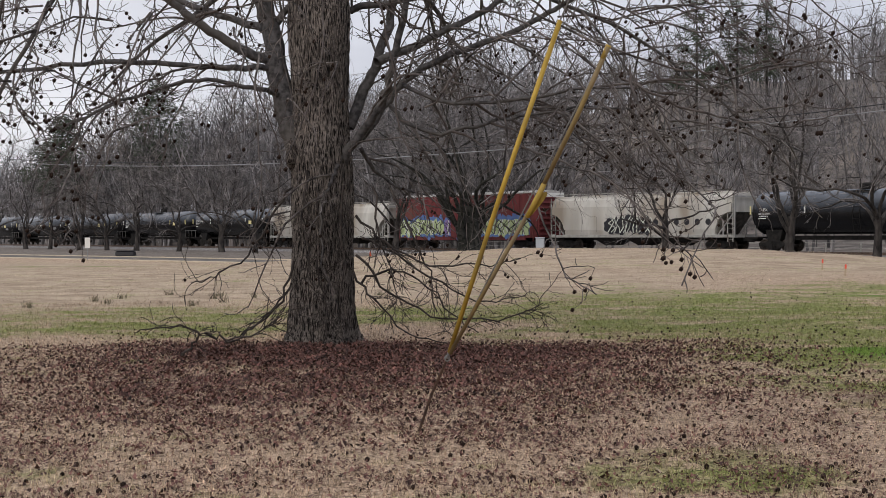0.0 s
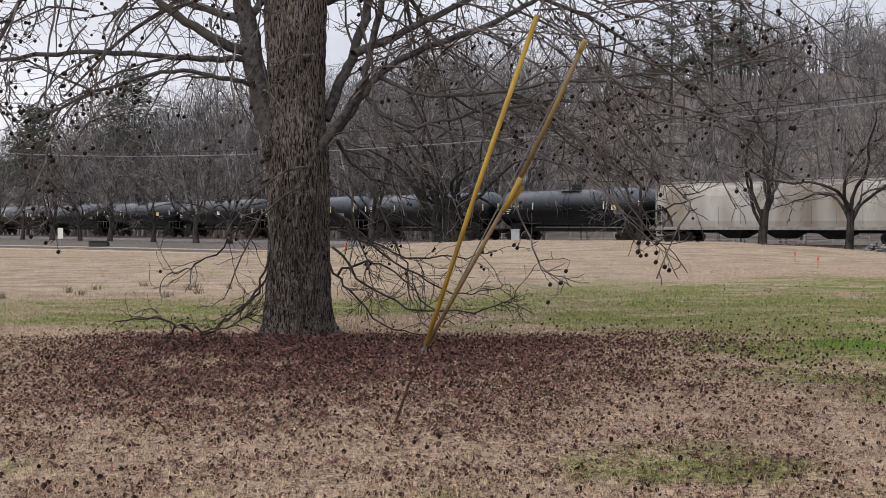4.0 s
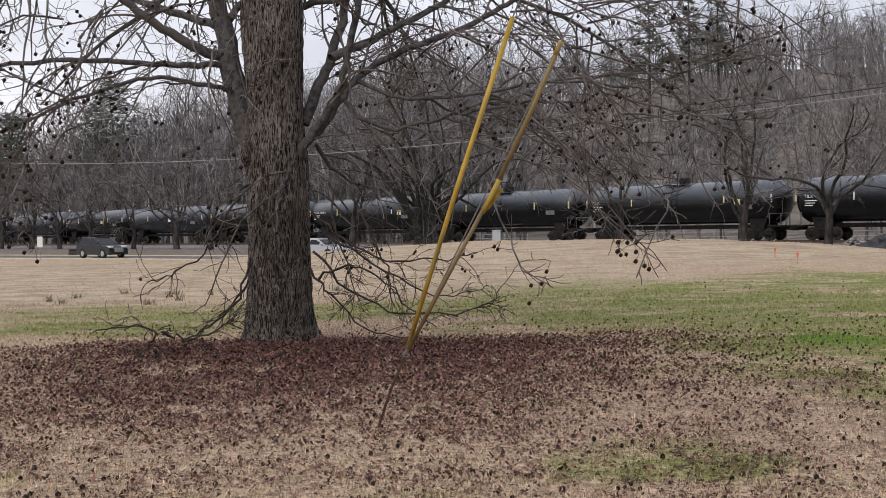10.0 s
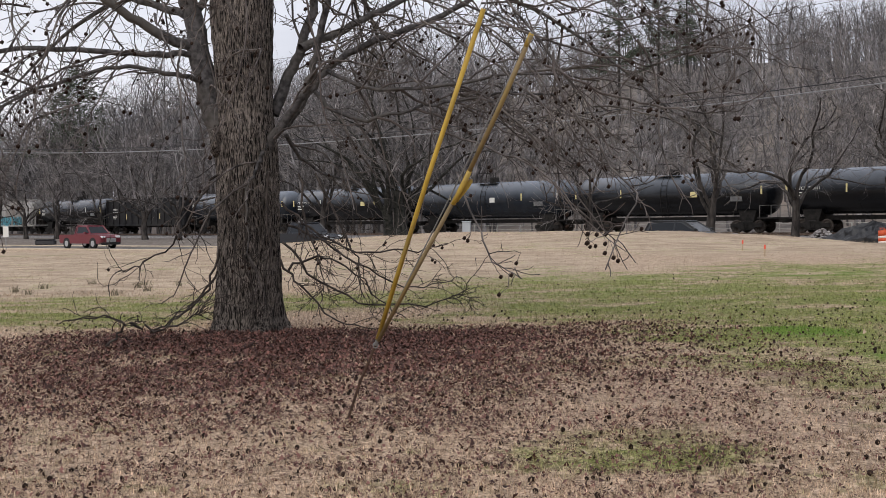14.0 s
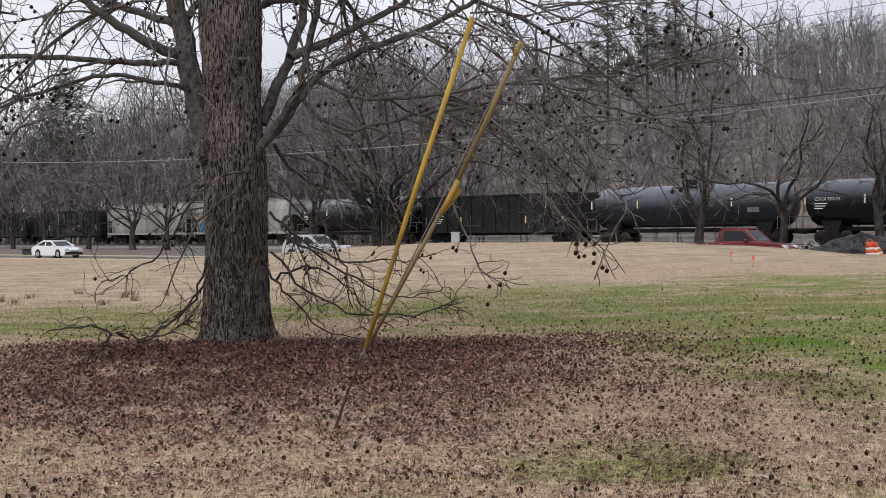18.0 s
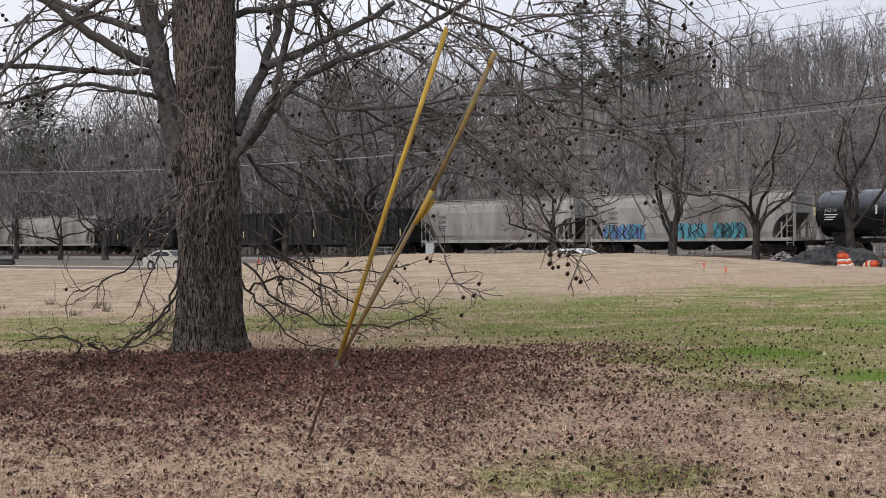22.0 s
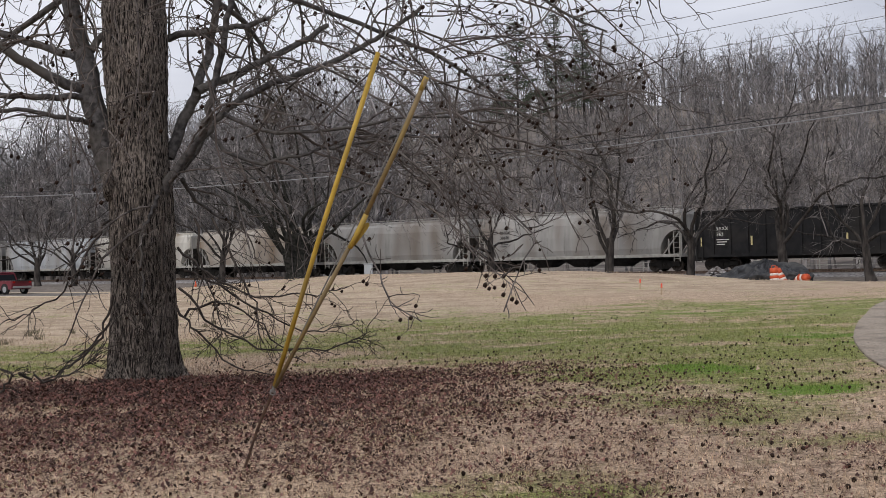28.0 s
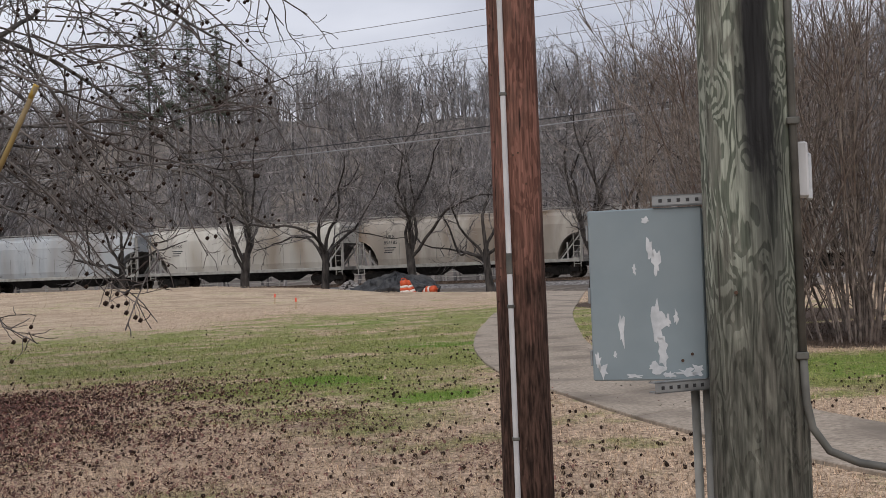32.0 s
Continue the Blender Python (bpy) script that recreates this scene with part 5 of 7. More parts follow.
def build_roadside():
    for x, y, h in ((13.6, 41.3, 0.4), (13.1, 37.5, 0.4)):
        s = thing("survey_stake", "short wooden survey stake with orange-red painted top", "stake", "survey stakes", m=Matrix.Translation(on_land(x, y)) @ pose(0, 0, 0, 0, 3, 20))
        part("shaft", Shape().box(-0.028, -0.012, -0.1, 0.028, 0.012, h * 0.62).mesh("shaft", M_STAKE), s)
        part("painted_top", Shape().prism([(-0.028, h * 0.62), (0.028, h * 0.62), (0.028, h - 0.03), (0, h), (-0.028, h - 0.03)], -0.013, 0.013).mesh("painted_top", M_PAINT_PINK), s)
    # heap of stone and tarpaulin beside the road
    rnd = random.Random(2)
    hp = on_land(*(ROAD_U * -20.6 + ROAD_N * 65.0))
    sh = Shape()
    n, k = 110, 26
    rings = []
    for i in range(k):
        f = i / (k - 1)
        ring = []
        for j in range(n):
            a = 2 * math.pi * j / n
            r = (1 - f ** 2.6) * (1 + 0.2 * noise.noise(Vector((math.cos(a) * 1.5, math.sin(a) * 1.5, f * 3))) + 0.1 * noise.noise(Vector((math.cos(a) * 7, math.sin(a) * 7, f * 5)))) + 0.02
            fold = 0.16 * noise.noise(Vector((3 * math.cos(a), 3 * math.sin(a), f * 4 + 5))) + 0.3 * abs(noise.noise(Vector((7 * math.cos(a), 7 * math.sin(a), f * 5)))) + 0.16 * abs(noise.noise(Vector((17 * math.cos(a), 17 * math.sin(a), f * 9))))
            ring.append((2.75 * r * math.cos(a), 1.5 * r * math.sin(a), -0.1 + 1.3 * f + fold * (0.3 + 0.7 * min(1, 3 * f))))
        rings.append(ring)
    heap = thing("tarp_heap", "heap of spoil under a crumpled black tarpaulin", "heap", m=Matrix.Translation(hp) @ pose(0, 0, 0, 0, 0, ROAD_TURN))
    part("tarpaulin", sh.loft(rings).mesh("tarpaulin", M_TARP), heap)
    gv = Shape()
    for _ in range(260):
        a, r = rnd.uniform(0, 6.28), rnd.random() ** 0.6
        x, y = -2.9 + 1.5 * r * math.cos(a), 1.0 * r * math.sin(a)
        z = 0.95 * (1 - r) + rnd.uniform(0, 0.05)
        q = rnd.uniform(0.05, 0.12)
        gv.box(x - q, y - q, z - 0.5 * q, x + q, y + q, z + q, q * 0.5)
    gravel = tagged(new("gravel_heap", gv.mesh("gravel_heap", M_GRAVEL)), "small heap of grey crushed stone", "gravel heap", kind="stuff")
    gravel.matrix_basis = Matrix.Translation(hp) @ pose(0, 0, 0, 0, 0, ROAD_TURN)

    def drum(m, lying):
        d = thing("traffic_drum", "orange plastic traffic drum, " + ("lying on its side" if lying else "standing tilted"), "traffic drum", "orange traffic drums", m=m)
        z = 0.0
        for i, (h, mat_, nm) in enumerate(((0.26, M_ORANGE, "body"), (0.11, M_BAND, "band"), (0.14, M_ORANGE, "body"), (0.11, M_BAND, "band"), (0.26, M_ORANGE, "body"))):
            r0, r1 = 0.28 - 0.1 * z, 0.28 - 0.1 * (z + h)
            part(nm, Shape().tube([(0, 0, z), (0, 0, z + h)], [r0, r1], 16).mesh(nm, mat_, True), d)
            z += h
        part("rubber_base", Shape().tube([(0, 0, -0.06), (0, 0, 0.01)], 0.33, 12).mesh("rubber_base", M_CABLE), d)
        part("handle", Shape().tube([(-0.1, 0, z), (-0.1, 0, z + 0.1), (0.1, 0, z + 0.1), (0.1, 0, z)], 0.02, 6).mesh("handle", M_ORANGE), d)
    base = on_land(*(ROAD_U * -19.9 + ROAD_N * 63.0))
    turn = pose(0, 0, 0, 0, 0, ROAD_TURN)
    drum(Matrix.Translation(base + Vector((0.5, 0, 0.06))) @ turn @ pose(0, 0, 0, 0, -5, 0) @ Matrix.Scale(1.15, 4), False)
    drum(Matrix.Translation(base + Vector((0.92, -0.15, 0.06))) @ turn @ pose(0, 0, 0, 0, -24, 0) @ Matrix.Scale(1.15, 4), False)
    drum(Matrix.Translation(base + Vector((1.7, 0.3, 0.36))) @ pose(0, 0, 0, 82, 0, 28) @ Matrix.Scale(1.1, 4), True)
    # far orange cone, white sign, dark trough, grey cabinet
    c = on_land(-5.7, 90.2)
    cone = thing("traffic_cone", "small orange traffic cone beside the road", "traffic cone", m=Matrix.Translation(c))
    part("cone", Shape().tube([(0, 0, 0.03), (0, 0, 0.75)], [0.17, 0.03], 14).mesh("cone", M_ORANGE, True), cone)
    part("base", Shape().box(-0.22, -0.22, 0, 0.22, 0.22, 0.04, 0.01).mesh("base", M_ORANGE), cone)
    s0 = on_land(*(ROAD_U * -87.9 + ROAD_N * 53.0))
    sg = thing("road_sign", "small plain white sign on a thin post by the road", "sign", m=Matrix.Translation(s0) @ pose(0, 0, 0, 0, 0, 15))
    part("post", Shape().tube([(0, 0, -0.2), (0, 0, 1.3)], 0.03, 8).mesh("post", M_ZINC), sg)
    part("board", Shape().box(-0.22, -0.05, 1.0, 0.22, -0.03, 1.9, 0.01).mesh("board", M_WHITE), sg)
    b0 = on_land(*(ROAD_U * -98.4 + ROAD_N * 63.5))
    tr = thing("trough", "low black rectangular trough beside the far verge", "trough", m=Matrix.Translation(b0) @ pose(0, 0, 0, 0, 0, 0))
    part("body", Shape().box(-0.95, -0.4, -0.05, 0.95, 0.4, 0.5, 0.12).mesh("body", M_CABLE), tr)
    part("rim", Shape().box(-1.0, -0.45, 0.5, 0.9, 0.45, 0.56, 0.02).mesh("rim", M_CABLE), tr)
    g0 = on_land(6.68, 79.16)
    cb = thing("track_cabinet", "pale grey metal signal cabinet beside the track", "cabinet", m=Matrix.Translation(g0) @ pose(0, 0, 0, 0, 0, -10))
    part("body", Shape().box(-0.28, -0.25, -0.1, 0.28, 0.25, 1.75, 0.02).mesh("body", M_HOP["blue"]), cb)
    part("cap", Shape().box(-0.32, -0.29, 1.75, 0.32, 0.29, 1.82, 0.02).mesh("cap", M_HOP["blue"]), cb)


build_roadside()


M_LINE = plain("aluminium_cable", (0.27, 0.275, 0.285), 0.5, 0.2)


def build_wires():
    """Overhead lines along the road."""
    for i, (q, h, r, sag) in enumerate(((58.0, 13.1, 0.017, 8e-4), (58.6, 12.4, 0.017, 8e-4), (57.6, 11.2, 0.015, 7.5e-4), (58.3, 10.75, 0.013, 7.5e-4), (57.8, 7.25, 0.027, 6.7e-4), (58.0, 6.95, 0.033, 6.7e-4))):
        pts = []
        for p in np.linspace(-355, 95, 91):
            span = (p + 55 + 75) % 150 - 75
            pts.append(road_point(p, q, h + sag * span * span))
        tagged(new("power_line", Shape().tube(pts, r, 5).mesh("power_line", M_LINE if i > 4 else M_CABLE if i > 3 else M_WIRE)), "pale grey overhead cable strung along the road" if i > 4 else "thin grey overhead power line", "power line", "overhead lines")


build_wires()


def build_guardrail():
    gr = thing("track_fence", "low white rail fence beyond the railway", "fence")
    for z in (0.35, 0.75):
        part("rail", Shape().loft([[track_point(s, 9.0 + o, z + dz) for o, dz in ((-0.02, -0.022), (0.02, -0.022), (0.02, 0.022), (-0.02, 0.022))] for s in (-40, 60)]).mesh("rail", M_SILL), gr)
    me = Shape().box(-0.04, -0.04, -0.7, 0.04, 0.04, 0.8).mesh("post", M_SILL)
    for k in range(35):
        v = track_point(-40 + 2.9 * k, 9.0, 0)
        part("post", me, gr, "", Matrix.Translation(v))


build_guardrail()

# ---- trees ----
def fast_mesh(name, V, Fq, material):
    """A mesh from an array of vertices and one of quads."""
    me = bpy.data.meshes.new(name)
    n, k = len(V), len(Fq)
    me.vertices.add(n)
    me.vertices.foreach_set("co", np.asarray(V, np.float32).ravel())
    w = Fq.shape[1]
    me.loops.add(k * w)
    me.loops.foreach_set("vertex_index", Fq.ravel().astype(np.int32))
    me.polygons.add(k)
    me.polygons.foreach_set("loop_start", np.arange(0, k * w, w, dtype=np.int32))
    me.polygons.foreach_set("use_smooth", np.ones(k, bool))
    me.materials.append(material)
    me.update(calc_edges=True)
    return me


class Twigs:
    """Many tapered tubes joined into arrays."""

    def __init__(self):
        self.kept = {}

    def tube(self, pts, r0, r1, sides=4):
        self.kept.setdefault((len(pts), sides), []).append((pts, r0, r1))

    def arrays(self):
        VV, FF, n = [], [], 0
        for (k, sides), rows in self.kept.items():
            P = np.array([np.asarray(r[0], float) for r in rows])
            D = np.gradient(P, axis=1)
            D /= np.linalg.norm(D, axis=2, keepdims=True) + 1e-9
            A = np.cross(D, np.array([0.31, 0.62, 0.72]))
            A /= np.linalg.norm(A, axis=2, keepdims=True) + 1e-9
            B = np.cross(D, A)
            ra, rb = np.array([r[1] for r in rows])[:, None], np.array([r[2] for r in rows])[:, None]
            R = (ra + (rb - ra) * np.linspace(0, 1, k)[None])[:, :, None, None]
            ang = np.arange(sides) * 2 * np.pi / sides
            ring = P[:, :, None, :] + R * (A[:, :, None, :] * np.cos(ang)[None, None, :, None] + B[:, :, None, :] * np.sin(ang)[None, None, :, None])
            i = np.arange(k - 1)[:, None] * sides
            j = np.arange(sides)[None, :]
            a, b = i + j, i + (j + 1) % sides
            one = np.stack([a, b, b + sides, a + sides], -1).reshape(-1, 4)
            VV.append(ring.reshape(-1, 3))
            FF.append((one[None] + (np.arange(len(rows)) * k * sides)[:, None, None]).reshape(-1, 4) + n)
            n += len(rows) * k * sides
        return np.concatenate(VV), np.concatenate(FF)

    def mesh(self, name, material):
        return fast_mesh(name, *self.arrays(), material)


def unit(v):
    return v / (math.sqrt(v[0] * v[0] + v[1] * v[1] + v[2] * v[2]) + 1e-9)


def bent(start, way, length, segs, droop, wiggle, rng):
    """A wandering line that bends down (droop > 0) or up."""
    px, py, pz = start
    x, y, z = way
    k = 1 / (math.sqrt(x * x + y * y + z * z) + 1e-9)
    x, y, z = x * k, y * k, z * k
    pts = [(px, py, pz)]
    h, g = length / segs, droop / segs
    for a, b, c in rng.normal(0, wiggle, (segs, 3)).tolist():
        x, y, z = x + a, y + b, z + c - g
        k = 1 / (math.sqrt(x * x + y * y + z * z) + 1e-9)
        x, y, z = x * k, y * k, z * k
        px, py, pz = px + x * h, py + y * h, pz + z * h
        pts.append((px, py, pz))
    return np.array(pts), np.array((x, y, z))


def side_way(d, rng, spread):
    """A way that leaves d by the angle spread."""
    n = rng.normal(0, 1, 3)
    a = unit(np.array((d[1] * n[2] - d[2] * n[1], d[2] * n[0] - d[0] * n[2], d[0] * n[1] - d[1] * n[0])))
    return d * math.cos(spread) + a * math.sin(spread)


def along(pts, f):
    x = f * (len(pts) - 1)
    i = min(int(x), len(pts) - 2)
    return pts[i] + (pts[i + 1] - pts[i]) * (x - i), unit(pts[i + 1] - pts[i])


def seen_at(px, py, dy):
    """A point of the tree from its bearing at the start, dy behind the trunk."""
    y = 17.0 + dy
    return np.array([(px - 784) / 2038 * y, y, 1.6 + (413.0 - py) / 2038 * y])


# main limbs: bearings, radii at both ends (m), depth at both ends
MAIN_LIMBS = [
    ([(530, 262), (512, 215), (500, 150), (488, 80), (470, 10), (455, -60), (430, -160)], 0.2, 0.1, 0.0, 0.3),
    ([(492, 122), (455, 118), (380, 120), (280, 108), (150, 110), (0, 125), (-90, 150)], 0.052, 0.022, 0.1, -1.0),
    ([(490, 108), (440, 92), (390, 68), (330, 20), (290, -10), (210, -60)], 0.085, 0.042, 0.1, -0.6),
    ([(488, 60), (430, 38), (350, 14), (280, -20)], 0.065, 0.04, 0.1, 0.9),
    ([(500, 168), (465, 158), (400, 142), (330, 138), (240, 165), (150, 205), (90, 230)], 0.04, 0.016, 0.0, -1.6),
    ([(492, 40), (520, 5), (560, -20)], 0.06, 0.04, 0.2, 0.5),
    ([(570, 318), (605, 282), (640, 235), (672, 195), (692, 140), (705, 70), (722, 0), (735, -70)], 0.078, 0.04, -0.1, -0.9),
    ([(618, 225), (640, 170), (665, 120), (690, 50), (705, -20), (712, -90)], 0.09, 0.05, 0.1, 0.6),
    ([(640, 245), (690, 175), (735, 130), (800, 95), (880, 72), (960, 30), (1010, 5), (1070, -40)], 0.062, 0.03, 0.1, 0.2),
    ([(668, 110), (700, 98), (760, 70), (830, 35), (900, -5)], 0.07, 0.04, 0.0, 0.8),
    ([(585, 22), (640, 12), (680, 10), (740, 0), (800, -20)], 0.06, 0.035, 0.1, 0.6),
    ([(692, 186), (720, 220), (780, 240), (860, 215), (940, 205), (1040, 190), (1120, 195)], 0.034, 0.013, -0.5, -1.2),
    ([(715, 150), (760, 175), (850, 190), (950, 170), (1080, 150), (1200, 170)], 0.034, 0.013, -0.3, -2.2),
    ([(605, 275), (597, 300), (585, 325), (572, 350), (566, 400), (570, 470)], 0.04, 0.01, -0.28, -0.75),
    ([(640, 262), (660, 300), (700, 330), (760, 350)], 0.035, 0.012, 0.2, 0.9),
]


def build_big_tree():
    rng = np.random.default_rng(11)
    tree = thing("sweetgum_tree", "large bare sweetgum with furrowed bark, drooping twigs and dark seed balls", "tree")
    # trunk: a furrowed column with a flared foot
    n, k = 170, 190
    rings = []
    for i in range(k + 1):
        z = -0.25 + 11.0 * (i / k) ** 1.25
        r = float(np.interp(z, [0, 0.3, 0.9, 1.6, 2.3, 2.75, 3.1, 3.5, 4.2, 4.7, 5.5, 8, 11], [0.5, 0.49, 0.46, 0.445, 0.455, 0.45, 0.405, 0.4, 0.43, 0.455, 0.44, 0.3, 0.2])) + 0.1 * math.exp(-max(z, 0) / 0.15)
        cx = -1.795 + 0.02 * math.sin(z * 0.9)
        ring = []
        for j in range(n):
            a = 2 * math.pi * j / n
            rid = noise.noise(Vector((math.cos(a) * 9.0, math.sin(a) * 9.0, z * 2.2))) + 0.6 * noise.noise(Vector((math.cos(a) * 17, math.sin(a) * 17, z * 4.0 + 4)))
            root = 0.06 * math.exp(-max(z, 0) / 0.2) * math.sin(5 * a + 0.7)
            q = r + 0.036 * (abs(rid) - 0.25) + root
            ring.append((cx + q * math.cos(a), 17.0 + q * math.sin(a), z))
        rings.append(ring)
    part("trunk", Shape().loft(rings).mesh("trunk", M_BARK, True), tree, "thick trunk with deeply furrowed grey-brown bark")
    part("knot", Shape().loft([[(-2.19 + 0.1 * f * math.cos(a), 16.8 + 0.15 * f * math.sin(a), 2.76 + 1.5 * z + 0.03 * math.sin(3 * a)) for a in np.linspace(0, 5.7, 12)] for f, z in ((0.3, -0.14), (0.9, -0.08), (1.0, 0.0), (0.85, 0.09), (0.3, 0.15))]).mesh("knot", M_BARK, True), tree, "dark knot under the fork")
    limbs = []
    for px, r0, r1, d0, d1 in MAIN_LIMBS:
        m = len(px)
        pts = np.array([seen_at(x, y, d0 + (d1 - d0) * i / (m - 1)) for i, (x, y) in enumerate(px)])
        u = np.linspace(0, m - 1, (m - 1) * 4 + 1)
        sm = np.c_[[np.interp(u, np.arange(m), pts[:, c]) for c in range(3)]].T
        for _ in range(3):
            sm[1:-1] = (sm[:-2] + 2 * sm[1:-1] + sm[2:]) / 4
        sm[2:] += rng.normal(0, 0.016, sm[2:].shape)
        limbs.append((sm, r0, r1))
    # limbs higher up, spreading to all sides and arching over
    for i in range(29):
        a = i * 2.399 + rng.uniform(-0.3, 0.3)
        z = 5.7 + 2.8 * (i / 29) + rng.uniform(-0.2, 0.2)
        way = np.array([math.cos(a), math.sin(a), rng.uniform(-0.05, 0.4)])
        start = np.array([-1.8 + 0.3 * math.cos(a), 17.0 + 0.3 * math.sin(a), z])
        pts, _ = bent(start, way, rng.uniform(5.5, 9.0) if way[1] < 0.3 else rng.uniform(4.5, 7.0), 18, rng.uniform(0.5, 1.3), 0.085, rng)
        limbs.append((pts, rng.uniform(0.045, 0.08), 0.014))
    twigs, balls = Twigs(), []

    def hang(at, d):
        for _ in range(1 if rng.random() < 0.65 else 2):
            tip = at + np.array([rng.normal(0, 0.05), rng.normal(0, 0.05), -rng.uniform(0.03, 0.12)])
            twigs.tube([at, (at + tip) / 2 + rng.normal(0, 0.004, 3), tip], 0.0035, 0.003, 3)
            balls.append(tip)

    def twig(start, way, length, r, level):
        pts, d = bent(start, way, length, 7, 0.35 if level == 1 else -0.12, 0.22, rng)
        if pts[:, 2].min() < 0.12:
            return
        twigs.tube(pts, r, max(r * 0.45, 0.004), 4 if level == 1 else 3)
        if level < 3:
            for _ in range(rng.integers(1, 4) if level == 1 else rng.integers(0, 2)):
                q, dq = along(pts, rng.uniform(0.25, 0.98))
                twig(q, side_way(dq, rng, rng.uniform(0.5, 1.1)), length * rng.uniform(0.3, 0.55), r * 0.6, level + 1)
        if level > 1 and rng.random() < 0.11 and 1.0 < pts[-1][2] < 6.5:
            hang(pts[-1], d)

    for i, (pts, r0, r1) in enumerate(limbs):
        t = Twigs()
        t.tube(pts, r0, r1, 10 if r0 > 0.05 else 7)
        part("limb", t.mesh("limb", M_LIMB), tree)
        length = np.linalg.norm(np.diff(pts, axis=0), axis=1).sum()
        hand = i < len(MAIN_LIMBS)
        count = int(length * ((1.5 if 1 <= i <= 4 else 2.6 if r0 < 0.12 else 0.8) if hand else 1.7))
        for k in range(count):
            f = (0.15 if hand else 0.42) + (0.85 if hand else 0.58) * (k + rng.random()) / count
            q, d = along(pts, f)
            if q[2] > 7.5 or (q[0] < -3.4 and q[2] > 3.6 and rng.random() < 0.45):
                continue
            w = side_way(d, rng, rng.uniform(0.5, 1.1))
            w = unit(w + np.array([0, 0, -0.12]))
            sub, dd = bent(q, w, rng.uniform(0.8, 2.3) * (1.15 - 0.4 * f), 9, rng.uniform(0.0, 1.0), 0.14, rng)
            if sub[:, 2].min() < 0.3:
                continue
            rr = rng.uniform(0.014, 0.022)
            twigs.tube(sub, rr, 0.007, 5)
            for _ in range(rng.integers(3, 6)):
                qq, dq = along(sub, rng.uniform(0.15, 1.0))
                twig(qq, side_way(dq, rng, rng.uniform(0.45, 1.0)), rng.uniform(0.25, 0.75), 0.0085, 1)
    def whip(sm, fruit):
        """A long hanging shoot with short crooked spurs, some ending in seed balls."""
        twigs.tube(sm, 0.014, 0.006, 5)
        reach = np.linalg.norm(np.diff(sm, axis=0), axis=1).sum()
        for f in np.arange(0.06, 1.0, min(0.2, max(0.05, 0.13 / reach))):
            qq, dq = along(sm, min(f + rng.uniform(-0.02, 0.02), 0.99))
            L = rng.uniform(0.1, 0.5)
            sp, dl = bent(qq, side_way(dq, rng, rng.uniform(0.5, 1.2)), L, 4, rng.uniform(-0.5, 0.3), 0.24, rng)
            twigs.tube(sp, 0.006, 0.0045, 3)
            if rng.random() < fruit:
                hang(sp[-1], dl)
            if L > 0.25:
                qz, dz = along(sp, rng.uniform(0.3, 0.8))
                twigs.tube(bent(qz, side_way(dz, rng, 0.8), 0.2, 3, -0.2, 0.2, rng)[0], 0.005, 0.004, 3)

    # long whips hanging from the outer crown
    for k in range(95):
        a = rng.uniform(-2.6, 0.45)
        rad = rng.uniform(2.2, 7.4 if -1.5 < a < -0.4 else 6.4)
        q = np.array([-1.76 + rad * math.cos(a), 17.0 + rad * math.sin(a), rng.uniform(3.4, 6.4) - 0.12 * rad])
        out = np.array([math.cos(a), math.sin(a), rng.uniform(-0.5, 0.3)])
        sm, dd = bent(q, out + rng.normal(0, 0.5, 3) * [1, 1, 0.3], rng.uniform(1.4, 3.2), 12, rng.uniform(0.4, 1.6), 0.16, rng)
        if sm[:, 2].min() < 0.9 or sm[:, 1].min() < (8.5 if sm[:, 0].min() > 0.6 else 10.5):
            continue
        whip(sm, 0.2)
    # the longest sprays that arch out over the lawn
    for px, d in (([(880, 60), (1000, 130), (1090, 200), (1160, 290), (1215, 330)], -5.5), ([(1030, 20), (1110, 120), (1170, 200), (1220, 300), (1260, 330)], -6.2), ([(900, 250), (1000, 290), (1060, 310), (1110, 350), (1180, 420), (1240, 425)], -5.0),
                  ([(940, 20), (1060, 80), (1180, 120), (1290, 140), (1400, 110), (1470, 115)], -6.4), ([(1100, 140), (1200, 190), (1300, 215), (1390, 225), (1440, 215)], -6.8), ([(940, 330), (975, 420), (1002, 495), (1055, 522)], -5.4),
                  ([(1060, 0), (1160, 40), (1240, 60), (1330, 40), (1420, 60)], -5.0), ([(330, 120), (240, 150), (150, 200), (100, 260), (60, 300)], -5.0), ([(200, 60), (150, 130), (110, 200), (70, 240)], -4.6), ([(90, 0), (60, 80), (30, 150), (20, 210)], -5.4), ([(150, 280), (135, 350), (132, 400), (105, 430)], -5.2), ([(40, -30), (30, 40), (70, 100), (60, 160), (80, 190)], -4.0), ([(180, -20), (170, 60), (190, 120), (150, 170), (160, 200)], -4.4), ([(270, 20), (230, 70), (235, 130), (205, 190)], -3.6),
                  ([(420, -10), (440, 60), (430, 130), (410, 190)], -3.0), ([(330, 60), (360, 110), (330, 170), (300, 230), (290, 290)], -3.8)):
        m = len(px)
        pts = np.array([seen_at(x, y, d * (0.75 + 0.25 * j / (m - 1))) for j, (x, y) in enumerate(px)])
        u = np.linspace(0, m - 1, (m - 1) * 4 + 1)
        sm = np.c_[[np.interp(u, np.arange(m), pts[:, c]) for c in range(3)]].T
        sm[1:-1] += rng.normal(0, 0.012, sm[1:-1].shape)
        whip(sm, 0.75 if px[0][0] < 300 else 0.45)
